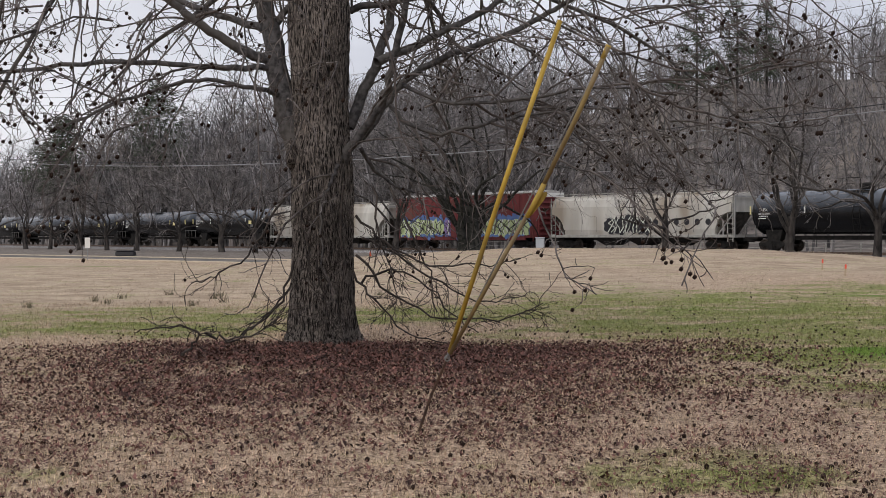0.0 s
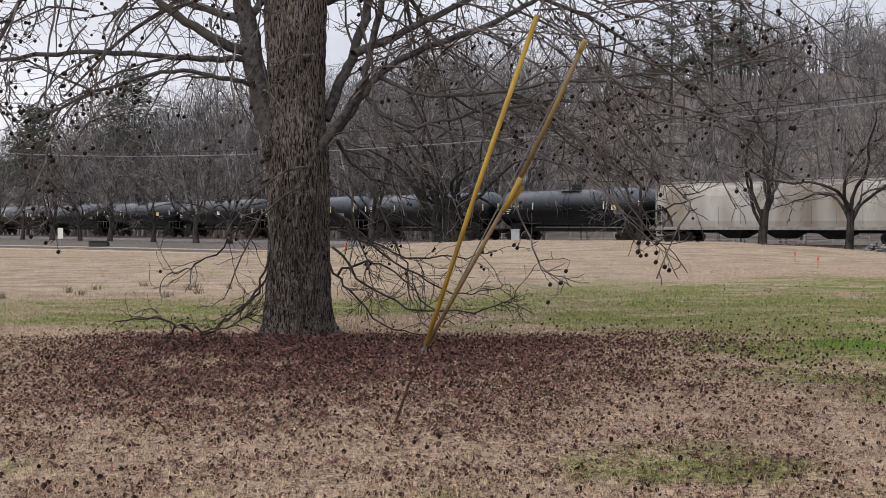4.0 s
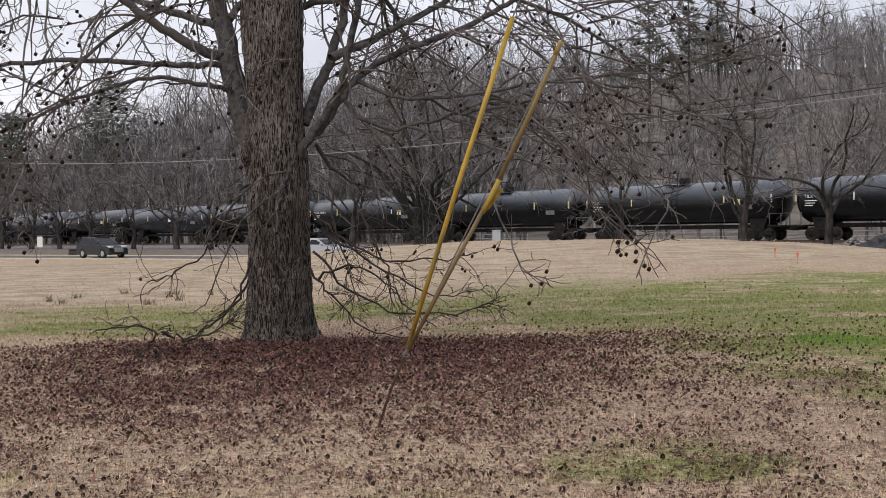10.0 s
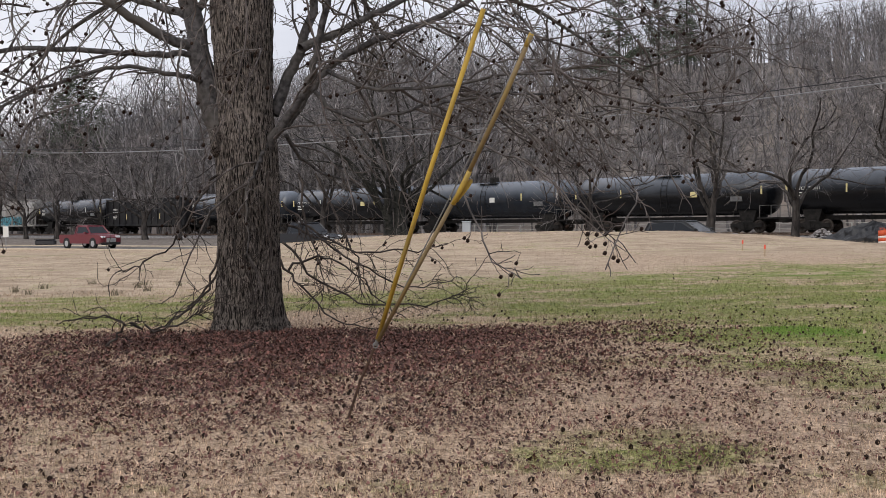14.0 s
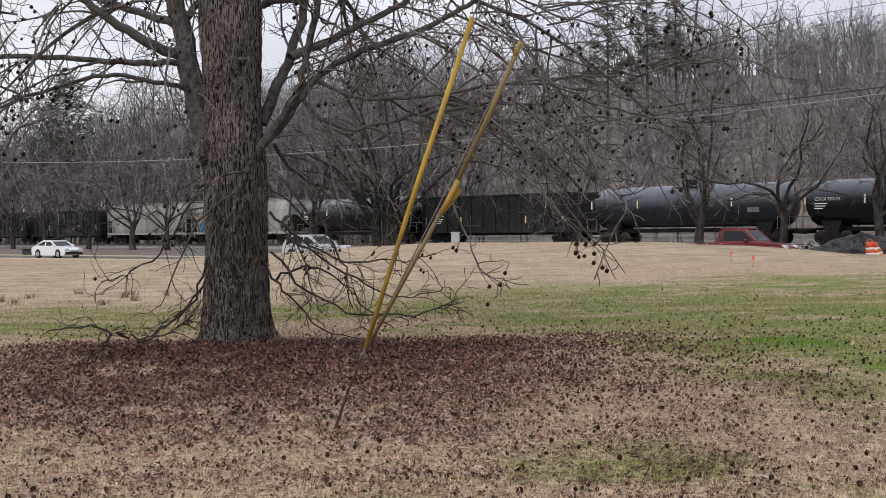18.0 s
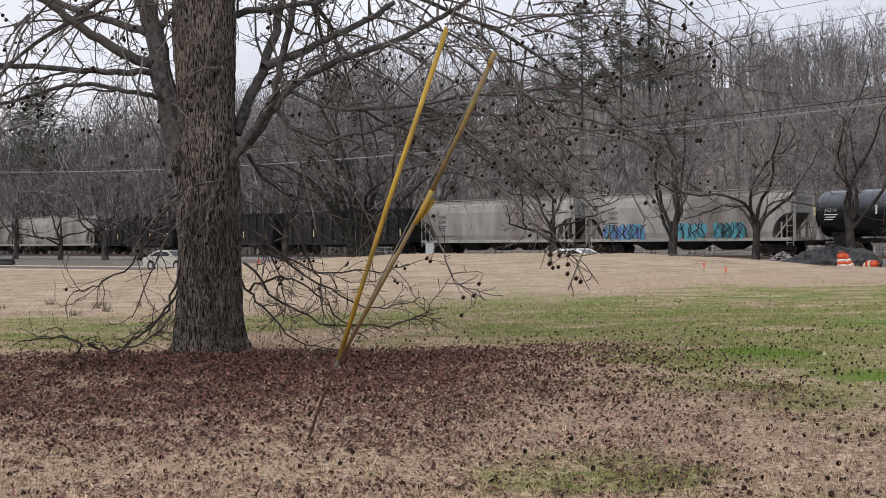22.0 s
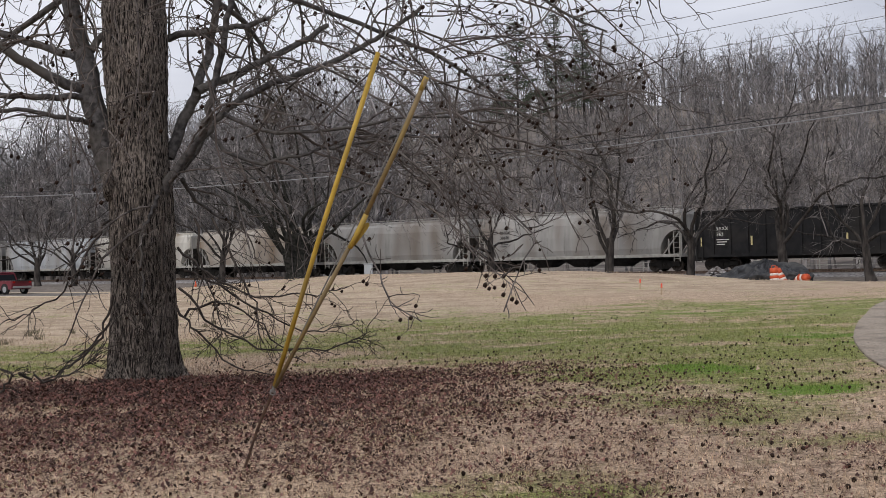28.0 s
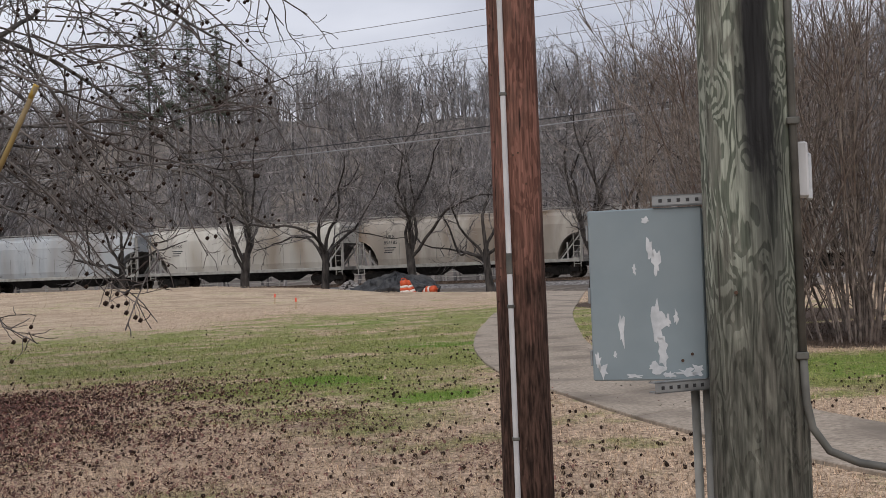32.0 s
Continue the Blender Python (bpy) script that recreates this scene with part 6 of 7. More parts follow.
    # the last spray over the slope and its cluster of seed balls
    tip = np.array([seen_at(x, y, -6.3) for x, y in ((1060, 305), (1110, 345), (1150, 398), (1188, 432), (1215, 455), (1245, 476))])
    twigs.tube(tip, 0.009, 0.004, 5)
    for f, dx, dz in ((0.58, -0.05, -0.07), (0.6, 0.02, -0.06), (0.66, 0.06, -0.02), (0.7, 0.04, -0.09), (0.78, -0.02, -0.13), (0.8, 0.03, -0.16), (0.84, 0.05, -0.17)):
        at, _ = along(tip, f)
        end = at + np.array([dx, rng.normal(0, 0.03), dz])
        twigs.tube([at, (at + end) / 2 + [0.01, 0, 0], end], 0.0035, 0.003, 3)
        balls.append(end)
    crown_twigs, twigs = twigs, Twigs()
    # low drooping shoots round the trunk's foot
    for px, d in (([(640, 500), (690, 475), (740, 490), (800, 560), (850, 590)], -1.0), ([(640, 420), (700, 450), (780, 500), (860, 540), (930, 520)], -0.8), ([(630, 380), (680, 430), (760, 470), (850, 470), (920, 455)], -1.3),
                  ([(625, 480), (660, 530), (720, 590), (790, 610)], -1.0), ([(630, 450), (690, 520), (760, 560), (880, 570), (960, 540)], -0.7), ([(520, 460), (500, 520), (470, 560), (430, 590), (380, 610)], -0.8), ([(515, 500), (490, 545), (440, 580), (400, 600)], -1.1),
                  ([(520, 330), (480, 380), (440, 450), (380, 490), (340, 500)], -0.9), ([(312, 650), (332, 612), (362, 586), (300, 572), (236, 590)], -2.4), ([(362, 586), (400, 600), (450, 590), (500, 560)], -2.0), ([(690, 330), (730, 420), (760, 480), (770, 550)], -1.5),
                  ([(660, 330), (665, 400), (690, 470), (700, 540)], -0.9), ([(560, 330), (570, 400), (560, 480), (580, 560), (570, 610)], -0.75), ([(610, 320), (600, 400), (612, 470), (596, 540), (606, 600)], -0.8), ([(545, 300), (535, 380), (548, 450), (540, 540)], -0.72)):
        m = len(px)
        pts = np.array([seen_at(x, y, d * min(1, 0.6 + 0.4 * j / (m - 1)) if d > -1.6 else d) for j, (x, y) in enumerate(px)])
        u = np.linspace(0, m - 1, (m - 1) * 4 + 1)
        sm = np.c_[[np.interp(u, np.arange(m), pts[:, c]) for c in range(3)]].T
        sm[1:-1] = (sm[:-2] + 2 * sm[1:-1] + sm[2:]) / 4
        sm[1:] += rng.normal(0, 0.02, sm[1:].shape)
        sm[:, 2] = np.maximum(sm[:, 2], 0.03)
        twigs.tube(sm, 0.02, 0.007, 5)
        for _ in range(16):
            qq, dq = along(sm, rng.uniform(0.1, 1.0))
            twig(qq, unit(side_way(dq, rng, 0.7) + np.array([0, 0, -0.1])), rng.uniform(0.25, 0.75), 0.0065, 1)
    part("shoot_mass", twigs.mesh("shoot_mass", M_SHOOT), tree, "dark crooked shoots round the foot of the trunk", kind="stuff")
    twigs = crown_twigs
    part("twig_mass", twigs.mesh("twig_mass", M_TWIG), tree, "grey-brown drooping twigs", kind="stuff")
    # spiky seed balls
    ico = bmesh.new()
    bmesh.ops.create_icosphere(ico, subdivisions=1, radius=1.0)
    V = np.array([v.co[:] for v in ico.verts])
    F = np.array([[v.index for v in f.verts] for f in ico.faces])
    ico.free()
    rad = np.where(np.arange(len(V)) % 3 == 0, 0.029, 0.022)[:, None]
    one = fast_mesh("seed_ball", V * rad, F, M_BALL)
    balls = np.array(balls)
    order = np.argsort(balls[:, 1])
    balls = balls[order]
    for b in balls[:300]:
        part("seed_ball", one, tree, "", Matrix.Translation(Vector(b)))
    rest = balls[300:]
    if len(rest):
        VV = (V[None] * rad[None] + rest[:, None, :]).reshape(-1, 3)
        FF = (F[None] + (np.arange(len(rest)) * len(V))[:, None, None]).reshape(-1, 3)
        part("seed_ball_mass", fast_mesh("seed_ball_mass", VV, FF, M_BALL), tree, "dark spiky seed balls", kind="stuff")
    return len(balls), len(V)


build_big_tree()


def bare_tree_mesh(seed, height, spread, stems=1, fork=0.24, limbs=6, fine=1.0, r0=0.26, twig_r=0.011, up=0.9):
    """Trunk and branches of a leafless tree with a rounded, upswept crown: two meshes' worth of tubes."""
    rng = np.random.default_rng(seed)
    trunk, crown = Twigs(), Twigs()
    for s in range(stems):
        lean = rng.normal(0, 0.05 if stems == 1 else 0.2, 3)
        base = np.array([rng.normal(0, 0.25), rng.normal(0, 0.25), -0.4]) * (1 if stems > 1 else 0) + np.array([0, 0, -0.4])
        pts, d = bent(base, np.array([lean[0], lean[1], 1.0]), height * fork + 0.4, 6, 0, 0.04, rng)
        trunk.tube(np.vstack([[base], pts[1:]]), r0 * 1.1, r0 * 0.8, 9)
        trunk.tube([base + [0, 0, 0.2], base + [0, 0, 0.5], pts[2]], r0 * 1.5, r0, 9)
        for k in range(limbs):
            a = 2 * math.pi * (k + rng.uniform(-0.35, 0.35)) / limbs
            q, _ = along(pts, rng.uniform(0.6, 1.0))
            sp = spread * rng.uniform(0.5, 1.25) if k else 0.15
            way = np.array([math.cos(a) * sp, math.sin(a) * sp, up])
            L = height * rng.uniform(0.6, 0.85)
            lp, _ = bent(q, way, L, 12, rng.uniform(-0.6, 0.5), 0.22, rng)
            trunk.tube(lp, r0 * rng.uniform(0.36, 0.5), 0.025, 6)
            for _ in range(int(13 * fine)):
                qq, dq = along(lp, rng.uniform(0.12, 1.0))
                f = rng.uniform(0.45, 1.0)
                bp, _ = bent(qq, side_way(dq, rng, rng.uniform(0.5, 1.1)), L * 0.42 * f, 7, rng.uniform(-0.5, 0.45), 0.22, rng)
                if bp[-1][2] < height * 0.36 and rng.random() < 0.85:
                    continue
                crown.tube(bp, 0.045 * f, twig_r, 4)
                for _ in range(int(8 * fine)):
                    q3, d3 = along(bp, rng.uniform(0.1, 1.0))
                    tp, _ = bent(q3, side_way(d3, rng, rng.uniform(0.4, 1.1)), rng.uniform(0.5, 1.5), 4, -0.05, 0.18, rng)
                    crown.tube(tp, twig_r, twig_r * 0.5, 3)
                    for _ in range(1):
                        q4, d4 = along(tp, rng.uniform(0.2, 1.0))
                        tp2, _ = bent(q4, side_way(d4, rng, 0.7), rng.uniform(0.3, 0.8), 2, 0, 0.16, rng)
                        crown.tube(tp2, twig_r * 0.7, twig_r * 0.5, 3)
    return trunk, crown


ROW_S = (-119, -108.5, -100.9, -92.3, -85, -77.7, -68.1, -59.5, -53.3, -31.9, -3.8, 5.6, 11.3, 17.3, 22.2, 28.3, 36.0)


def build_row_trees():
    kinds = []
    for seed, h, sp, lm, r in ((1, 11.8, 0.8, 6, 0.25), (2, 12.6, 0.68, 6, 0.28), (3, 11.0, 0.9, 6, 0.24), (4, 12.2, 0.75, 7, 0.3)):
        trunk, crown = bare_tree_mesh(seed, h, sp, 1, 0.23, lm, 1.25, r, 0.013)
        t = thing("street_tree", "bare grey-brown street tree with upswept limbs behind the road", "tree", "row of trees along the track")
        part("trunk", trunk.mesh("trunk", M_ROW_BARK), t)
        part("crown", crown.mesh("crown", M_ROW_TWIG), t, "fine leafless twigs")
        kinds.append(t)
    rnd = random.Random(3)
    for i, s in enumerate(ROW_S):
        v = track_point(s, -9.9)
        m = Matrix.Translation(on_land(v.x, v.y)) @ pose(0, 0, 0, 0, 0, rnd.uniform(0, 360)) 
        if i < len(kinds):
            kinds[i].matrix_basis = m
        else:
            copy_thing(kinds[i % 4], m)
    # the old multi-stemmed tree by the cabinet
    trunk, crown = bare_tree_mesh(21, 16.0, 0.55, 3, 0.2, 6, 1.05, 0.42, 0.014, 1.0)
    t = thing("old_tree", "old bare multi-stemmed tree with dark ivy-clad trunk", "tree")
    M_OLD = surf("ivy_dark_bark", (0.01, 0.011, 0.009), (0.05, 0.047, 0.041), 4.0, 0.95, 0.6)
    part("trunk", trunk.mesh("trunk", M_OLD), t)
    part("crown", crown.mesh("crown", M_ROW_TWIG), t, "dense leafless twigs")
    rng = np.random.default_rng(5)
    foot = Twigs()
    for a in np.linspace(0, 6.28, 10)[:-1]:
        foot.tube([(1.15 * math.cos(a), 1.15 * math.sin(a), -0.2), (0.75 * math.cos(a), 0.75 * math.sin(a), 0.5), (0.5 * math.cos(a), 0.5 * math.sin(a), 1.6), (0.4 * math.cos(a), 0.4 * math.sin(a), 4.0)], 0.34, 0.28, 7)
    part("root_flare", foot.mesh("root_flare", M_OLD), t)
    v = track_point(-23.0, -9.6)
    t.matrix_basis = Matrix.Translation(on_land(v.x, v.y))


build_row_trees()


def ribbon_quads(rows):
    """Thin far twigs: one narrow quad each, from start, end and width."""
    P, Q, w = np.array([r[0] for r in rows]), np.array([r[1] for r in rows]), np.array([r[2] for r in rows])[:, None]
    side = np.cross(Q - P, np.array([0.55, 0.83, 0.1]))
    side /= np.linalg.norm(side, axis=1)[:, None] + 1e-9
    V = np.stack([P - side * w, P + side * w, Q + side * w * 0.5, Q - side * w * 0.5], 1).reshape(-1, 3)
    return V, np.arange(len(V)).reshape(-1, 4)


def wood_tree(rng, thick=1.0, limbs=9, subs=5, twigs=3):
    """One far leafless tree: a slim trunk that breaks up into rising limbs and a broad fan of fine twigs."""
    tw, thin = Twigs(), []
    h = rng.uniform(14, 19)
    pts, _ = bent((0, 0, -0.5), rng.normal(0, 0.08, 3) + [0, 0, 1], h * 0.66, 5, 0, 0.07, rng)
    tw.tube(pts, 0.15 * thick, 0.06, 4)
    for k in range(limbs):
        f = 0.25 + 0.75 * (k + rng.random()) / limbs
        q, d = along(pts, f)
        bp, _ = bent(q, side_way(d, rng, rng.uniform(0.3, 0.95)), h * 0.42 * (1.2 - 0.45 * f) * rng.uniform(0.7, 1.1), 3, -0.4, 0.18, rng)
        tw.tube(bp, 0.06 * thick, 0.018, 3)
        for _ in range(subs):
            q2, d2 = along(bp, rng.uniform(0.2, 1.0))
            w2 = side_way(d2, rng, rng.uniform(0.35, 1.0))
            e2 = q2 + w2 * rng.uniform(0.9, 2.4)
            thin.append((q2, e2, 0.022 * thick))
            for _ in range(twigs):
                q3 = q2 + (e2 - q2) * rng.uniform(0.25, 1.0)
                thin.append((q3, q3 + side_way(w2, rng, rng.uniform(0.4, 0.9)) * rng.uniform(0.4, 1.3), 0.015 * thick))
    V, F = tw.arrays()
    V2, F2 = ribbon_quads(thin)
    return np.concatenate([V, V2]), np.concatenate([F, F2 + len(V)])


def build_woods():
    """Leafless woods on the hillside beyond the railway, and a thick belt along its brow."""
    rng = np.random.default_rng(17)
    kinds = [wood_tree(rng, 1.25) for _ in range(10)]
    brow = [wood_tree(rng, 1.9, 7, 5, 2) for _ in range(6)]
    VV, FF, n = [], [], 0

    def plant(kind, x, y, s):
        nonlocal n
        V, F = kind
        a = rng.uniform(0, 6.28)
        c, q = math.cos(a) * s, math.sin(a) * s
        VV.append(np.c_[V[:, 0] * c - V[:, 1] * q + x, V[:, 0] * q + V[:, 1] * c + y, V[:, 2] * s + float(land(x, y))])
        FF.append(F + n)
        n += len(V)

    count = 0
    while count < 1950:
        az = radians(rng.uniform(-27, 4) if count % 9 < 4 else rng.uniform(2, 57))
        low = count % 4 == 0
        d = 84 + (60 if low else 125 if az > 0 else 110) * rng.random() ** (0.85 if az > 0.05 else 1.9)
        u = np.array([math.sin(az), math.cos(az)])
        r = d / max(TRACK_N.x * u[0] + TRACK_N.y * u[1], 0.25)
        x, y = u * r
        if TRACK_N.x * x + TRACK_N.y * y < 86 or r > 420:
            continue
        plant(kinds[rng.integers(0, 10)], x, y, rng.uniform(0.25, 0.5) if low else rng.uniform(0.5, 0.95) if az > 0.05 else rng.uniform(0.9, 1.5))
        count += 1
    for k in range(1080):
        az = radians(rng.uniform(-4, 57))
        u = np.array([math.sin(az), math.cos(az)])
        d = rng.uniform(150, 225) if k % 2 else rng.uniform(178, 206)
        x, y = u * d / (TRACK_N.x * u[0] + TRACK_N.y * u[1])
        if math.hypot(x, y) < 420:
            plant(brow[rng.integers(0, 6)], x, y, rng.uniform(0.5, 0.85) if k % 2 else rng.uniform(0.2, 0.5))
    for k in range(190):
        az = radians(rng.uniform(-17, 6.5))
        u = np.array([math.sin(az), math.cos(az)])
        x, y = u * rng.uniform(87, 125) / (TRACK_N.x * u[0] + TRACK_N.y * u[1])
        plant(kinds[rng.integers(0, 10)], x, y, rng.uniform(1.2, 1.75))
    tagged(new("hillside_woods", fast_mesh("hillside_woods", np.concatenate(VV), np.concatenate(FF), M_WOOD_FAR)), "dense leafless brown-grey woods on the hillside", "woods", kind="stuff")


build_woods()


def build_pines():
    rng = np.random.default_rng(9)
    for az, r, top, wide in ((12.4, 172, 420, 0.13), (14.3, 178, 430, 0.09), (15.7, 176, 418, 0.07), (-13.6, 190, 262, 0.2), (-18.6, 196, 200, 0.2)):
        a = radians(az)
        x, y = r * math.sin(a), r * math.cos(a)
        z = float(land(x, y))
        h = max(12.0, 1.6 + top / 2038 * r - z)
        t = thing("pine_tree", "tall dark green pine standing above the bare woods", "pine tree", "pines on the hillside", m=Matrix.Translation((x, y, z)))
        tw = Twigs()
        pts, _ = bent((0, 0, -0.5), (0.02, 0, 1), h, 8, 0, 0.02, rng)
        tw.tube(pts, 0.28, 0.05, 7)
        V, F, n = [], [], 0
        many = 34 if az > 0 else 75
        for k in range(many):
            f0 = 0.38
            f = f0 + (1 - f0) * (k + rng.random()) / many
            q, d = along(pts, f)
            w = unit(np.array([math.cos(k * 2.4), math.sin(k * 2.4), rng.uniform(-0.1, 0.4)]))
            L = (1.08 - f) * h * wide * 2.6 * rng.uniform(0.5, 1.15) + 0.4
            bp, _ = bent(q, w, L, 5, -0.25, 0.08, rng)
            tw.tube(bp, 0.045, 0.015, 3)
            for _ in range(int(8 + 12 * L)):
                c, _ = along(bp, rng.uniform(0.35, 1.0))
                c = c + rng.normal(0, 0.3 if az > 0 else 0.5, 3)
                for _ in range(5):
                    e1, e2 = rng.normal(0, 0.3, 3), rng.normal(0, 0.03, 3)
                    e1[2] = abs(e1[2]) * 0.6
                    V += [c - e2, c + e2, c + e1 + e2 * 0.4, c + e1 - e2 * 0.4]
                    F.append((n, n + 1, n + 2, n + 3))
                    n += 4
        part("trunk", tw.mesh("trunk", M_ROW_BARK), t)
        part("needles", fast_mesh("needles", np.array(V), np.array(F), M_PINE), t, "dark green needle tufts")


build_pines()


def build_shrubs():
    """Tall multi-stemmed leafless shrubs at the far side of the walkway."""
    M_STEM = surf("shrub_stem", (0.085, 0.068, 0.06), (0.3, 0.248, 0.218), 6.0, 0.9, 0.1, stain=(0.12, 0.085, 0.068))
    for i, (x, y, h) in enumerate(((14.6, 16.2, 6.8), (15.2, 14.4, 7.2), (16.6, 15.4, 7.5), (17.5, 12.5, 7.0), (15.6, 18.6, 7.0), (19.0, 22.0, 8.0), (21.0, 27.0, 8.5), (22.5, 30.5, 8.0), (16.5, 10.5, 6.5))):
        rng = np.random.default_rng(40 + i)
        sh = thing("shrub", "dense leafless reddish-brown multi-stemmed shrub", "shrub", "shrubs beyond the walkway", m=Matrix.Translation(on_land(x, y)))
        stems, tw = Twigs(), Twigs()
        for _ in range(14 if 5 <= i <= 7 else 36):
            a, r = rng.uniform(0, 6.28), rng.uniform(0, 0.9)
            lean = 0.45 * r
            pts, _ = bent((r * math.cos(a), r * math.sin(a), -0.1), (lean * math.cos(a), lean * math.sin(a), 1), h * rng.uniform(0.6, 1.0), 9, 0.12, 0.06, rng)
            stems.tube(pts, rng.uniform(0.011, 0.03), 0.007, 5)
            for _ in range(9):
                q, d = along(pts, rng.uniform(0.12, 1.0))
                bp, _ = bent(q, side_way(d, rng, rng.uniform(0.3, 0.8)), rng.uniform(0.6, 1.8), 5, 0, 0.1, rng)
                tw.tube(bp, 0.01, 0.004, 3)
                for _ in range(3):
                    q2, d2 = along(bp, rng.uniform(0.2, 1.0))
                    b2, _ = bent(q2, side_way(d2, rng, 0.6), rng.uniform(0.3, 0.8), 3, 0, 0.12, rng)
                    tw.tube(b2, 0.005, 0.003, 3)
        part("stem_clump", stems.mesh("stem_clump", M_STEM), sh, kind="stuff")
        part("twig_mass", tw.mesh("twig_mass", M_STEM), sh, kind="stuff")


build_shrubs()


# ---- ground cover ----
def scatter():
    rng = np.random.default_rng(23)
    # grass blades on the near lawn
    N = 215000
    r = np.where(rng.random(N) < 0.7, 6.2 + 22 * rng.random(N) ** 1.6, 16 + 44 * rng.random(N) ** 1.3)
    az = np.radians(rng.uniform(-25, 52, N))
    x, y = r * np.sin(az), r * np.cos(az)
    keep = ~((x > np.interp(y, [p[1] for p in LEFT_EDGE[::-1]], [p[0] for p in LEFT_EDGE[::-1]]) - 0.05) & (x < np.interp(y, [p[1] for p in RIGHT_EDGE[::-1]], [p[0] for p in RIGHT_EDGE[::-1]]) + 0.05) & (y < 30))
    keep &= np.hypot((x + 1.76), y - 17) > 0.6
    x, y = x[keep], y[keep]
    z = land(x, y)
    n = len(x)
    a = rng.uniform(0, 2 * np.pi, n)
    h = rng.uniform(0.018, 0.05, n) * np.clip(1.2 - r[keep] / 90, 0.6, 1)
    w = rng.uniform(0.0014, 0.003, n) * (0.75 + r[keep] / 12)
    lx, ly = rng.normal(0, 0.017, n), rng.normal(0, 0.017, n)
    V = np.stack([np.c_[x - w * np.cos(a), y - w * np.sin(a), z - 0.004], np.c_[x + w * np.cos(a), y + w * np.sin(a), z - 0.004], np.c_[x + lx + w * 0.4 * np.cos(a), y + ly + w * 0.4 * np.sin(a), z + h], np.c_[x + lx - w * 0.4 * np.cos(a), y + ly - w * 0.4 * np.sin(a), z + h]], 1).reshape(-1, 3)
    tagged(new("grass", fast_mesh("grass", V, np.arange(4 * n).reshape(-1, 4), M_BLADE)), "short dormant straw and green grass blades", "grass", kind="stuff")

    # fallen leaves: star-lobed, curled, thick round the trunk and thinning outwards
    def leaves(name, label, px, py, size, material, lift):
        k = len(px)
        V, F = [], []
        t = np.radians([0, 65, 115, 180, 235, 300])
        rad = np.array([1.1, 0.55, 1.0, 0.6, 1.05, 0.5])
        base = np.c_[rad * np.cos(t), rad * np.sin(t), 0.22 * rad ** 2]
        spin, tilt = rng.uniform(0, 6.28, k), rng.normal(0, 0.45, (k, 2))
        c, s = np.cos(spin)[:, None], np.sin(spin)[:, None]
        X = (base[None, :, 0] * c - base[None, :, 1] * s) * size[:, None]
        Y = (base[None, :, 0] * s + base[None, :, 1] * c) * size[:, None]
        curl = rng.uniform(-0.8, 1.6, k)[:, None]
        Z = base[None, :, 2] * size[:, None] * curl + X * tilt[:, :1] + Y * tilt[:, 1:]
        Z = Z - Z.min(1, keepdims=True) + lift[:, None]
        V = np.stack([X + px[:, None], Y + py[:, None], Z + land(px, py)[:, None]], -1).reshape(-1, 3)
        tagged(new(name, fast_mesh(name, V, np.arange(6 * k).reshape(-1, 6), material)), label, "leaf litter", kind="stuff")

    k = 120000
    px, py = rng.normal(-0.9, 2.35, k), 16.6 - np.abs(rng.normal(0, 3.7, k)) + rng.normal(0, 0.35, k)
    clump = np.array([0.7 * noise.noise(Vector((u * 1.3, v * 1.3, 0.0))) + 0.7 * noise.noise(Vector((u * 3.5, v * 3.5, 2.0))) + 0.8 * noise.noise(Vector((u * 8.5, v * 7.0, 5.0))) for u, v in zip(px.tolist(), py.tolist())])
    ok = (np.hypot(px + 1.76, py - 17) > 0.6) & (0.9 * clump + 0.62 > rng.random(k))
    px, py = px[ok], py[ok]
    leaves("fallen_leaves", "dark maroon fallen sweetgum leaves round the trunk", px, py, rng.uniform(0.01, 0.024, len(px)), M_LEAF, rng.uniform(0.0, 0.035, len(px)))
    # looser drifts out on the open lawn
    k = 100000
    px, py = rng.uniform(-5.5, 5.0, k), rng.uniform(6.2, 12.5, k)
    clump = np.array([noise.noise(Vector((u * 0.7, v * 0.9, 7.0))) + 0.7 * noise.noise(Vector((u * 2.6, v * 2.6, 4.0))) + 0.9 * noise.noise(Vector((u * 9.0, v * 7.5, 3.0))) for u, v in zip(px.tolist(), py.tolist())])
    ok = 1.4 * clump + 0.3 - 0.09 * np.clip(px - 1.5, 0, 9) > rng.random(k)
    px, py = px[ok], py[ok]
    leaves("drifted_leaves", "loose drifts of maroon-brown leaves in the straw grass", px, py, rng.uniform(0.006, 0.0155, len(px)), M_LEAF, rng.uniform(0.0, 0.025, len(px)))
    k = 6500
    px, py = np.where(rng.random(k) < 0.7, rng.normal(-0.5, 3.2, k), rng.uniform(-8, 14, k)), 6.5 + 12 * rng.random(k) ** 1.2
    leaves("scattered_leaves", "brown leaves scattered over the lawn", px, py, rng.uniform(0.007, 0.015, k), M_LEAF, rng.uniform(0, 0.02, k))
    k = 170
    px, py = rng.uniform(-6, 8, k), 6.8 + 12 * rng.random(k)
    leaves("pale_leaves", "few pale dry leaves on the lawn", px, py, rng.uniform(0.016, 0.032, k), M_LEAF_PALE, rng.uniform(0.01, 0.03, k))
    # fallen seed balls
    ico = bmesh.new()
    bmesh.ops.create_icosphere(ico, subdivisions=1, radius=1.0)
    V = np.array([v.co[:] for v in ico.verts])
    F = np.array([[v.index for v in f.verts] for f in ico.faces])
    ico.free()
    k = 4000
    py = np.where(rng.random(k) < 0.93, 6.4 + 13 * rng.random(k) ** 1.3, 18 + 12 * rng.random(k))
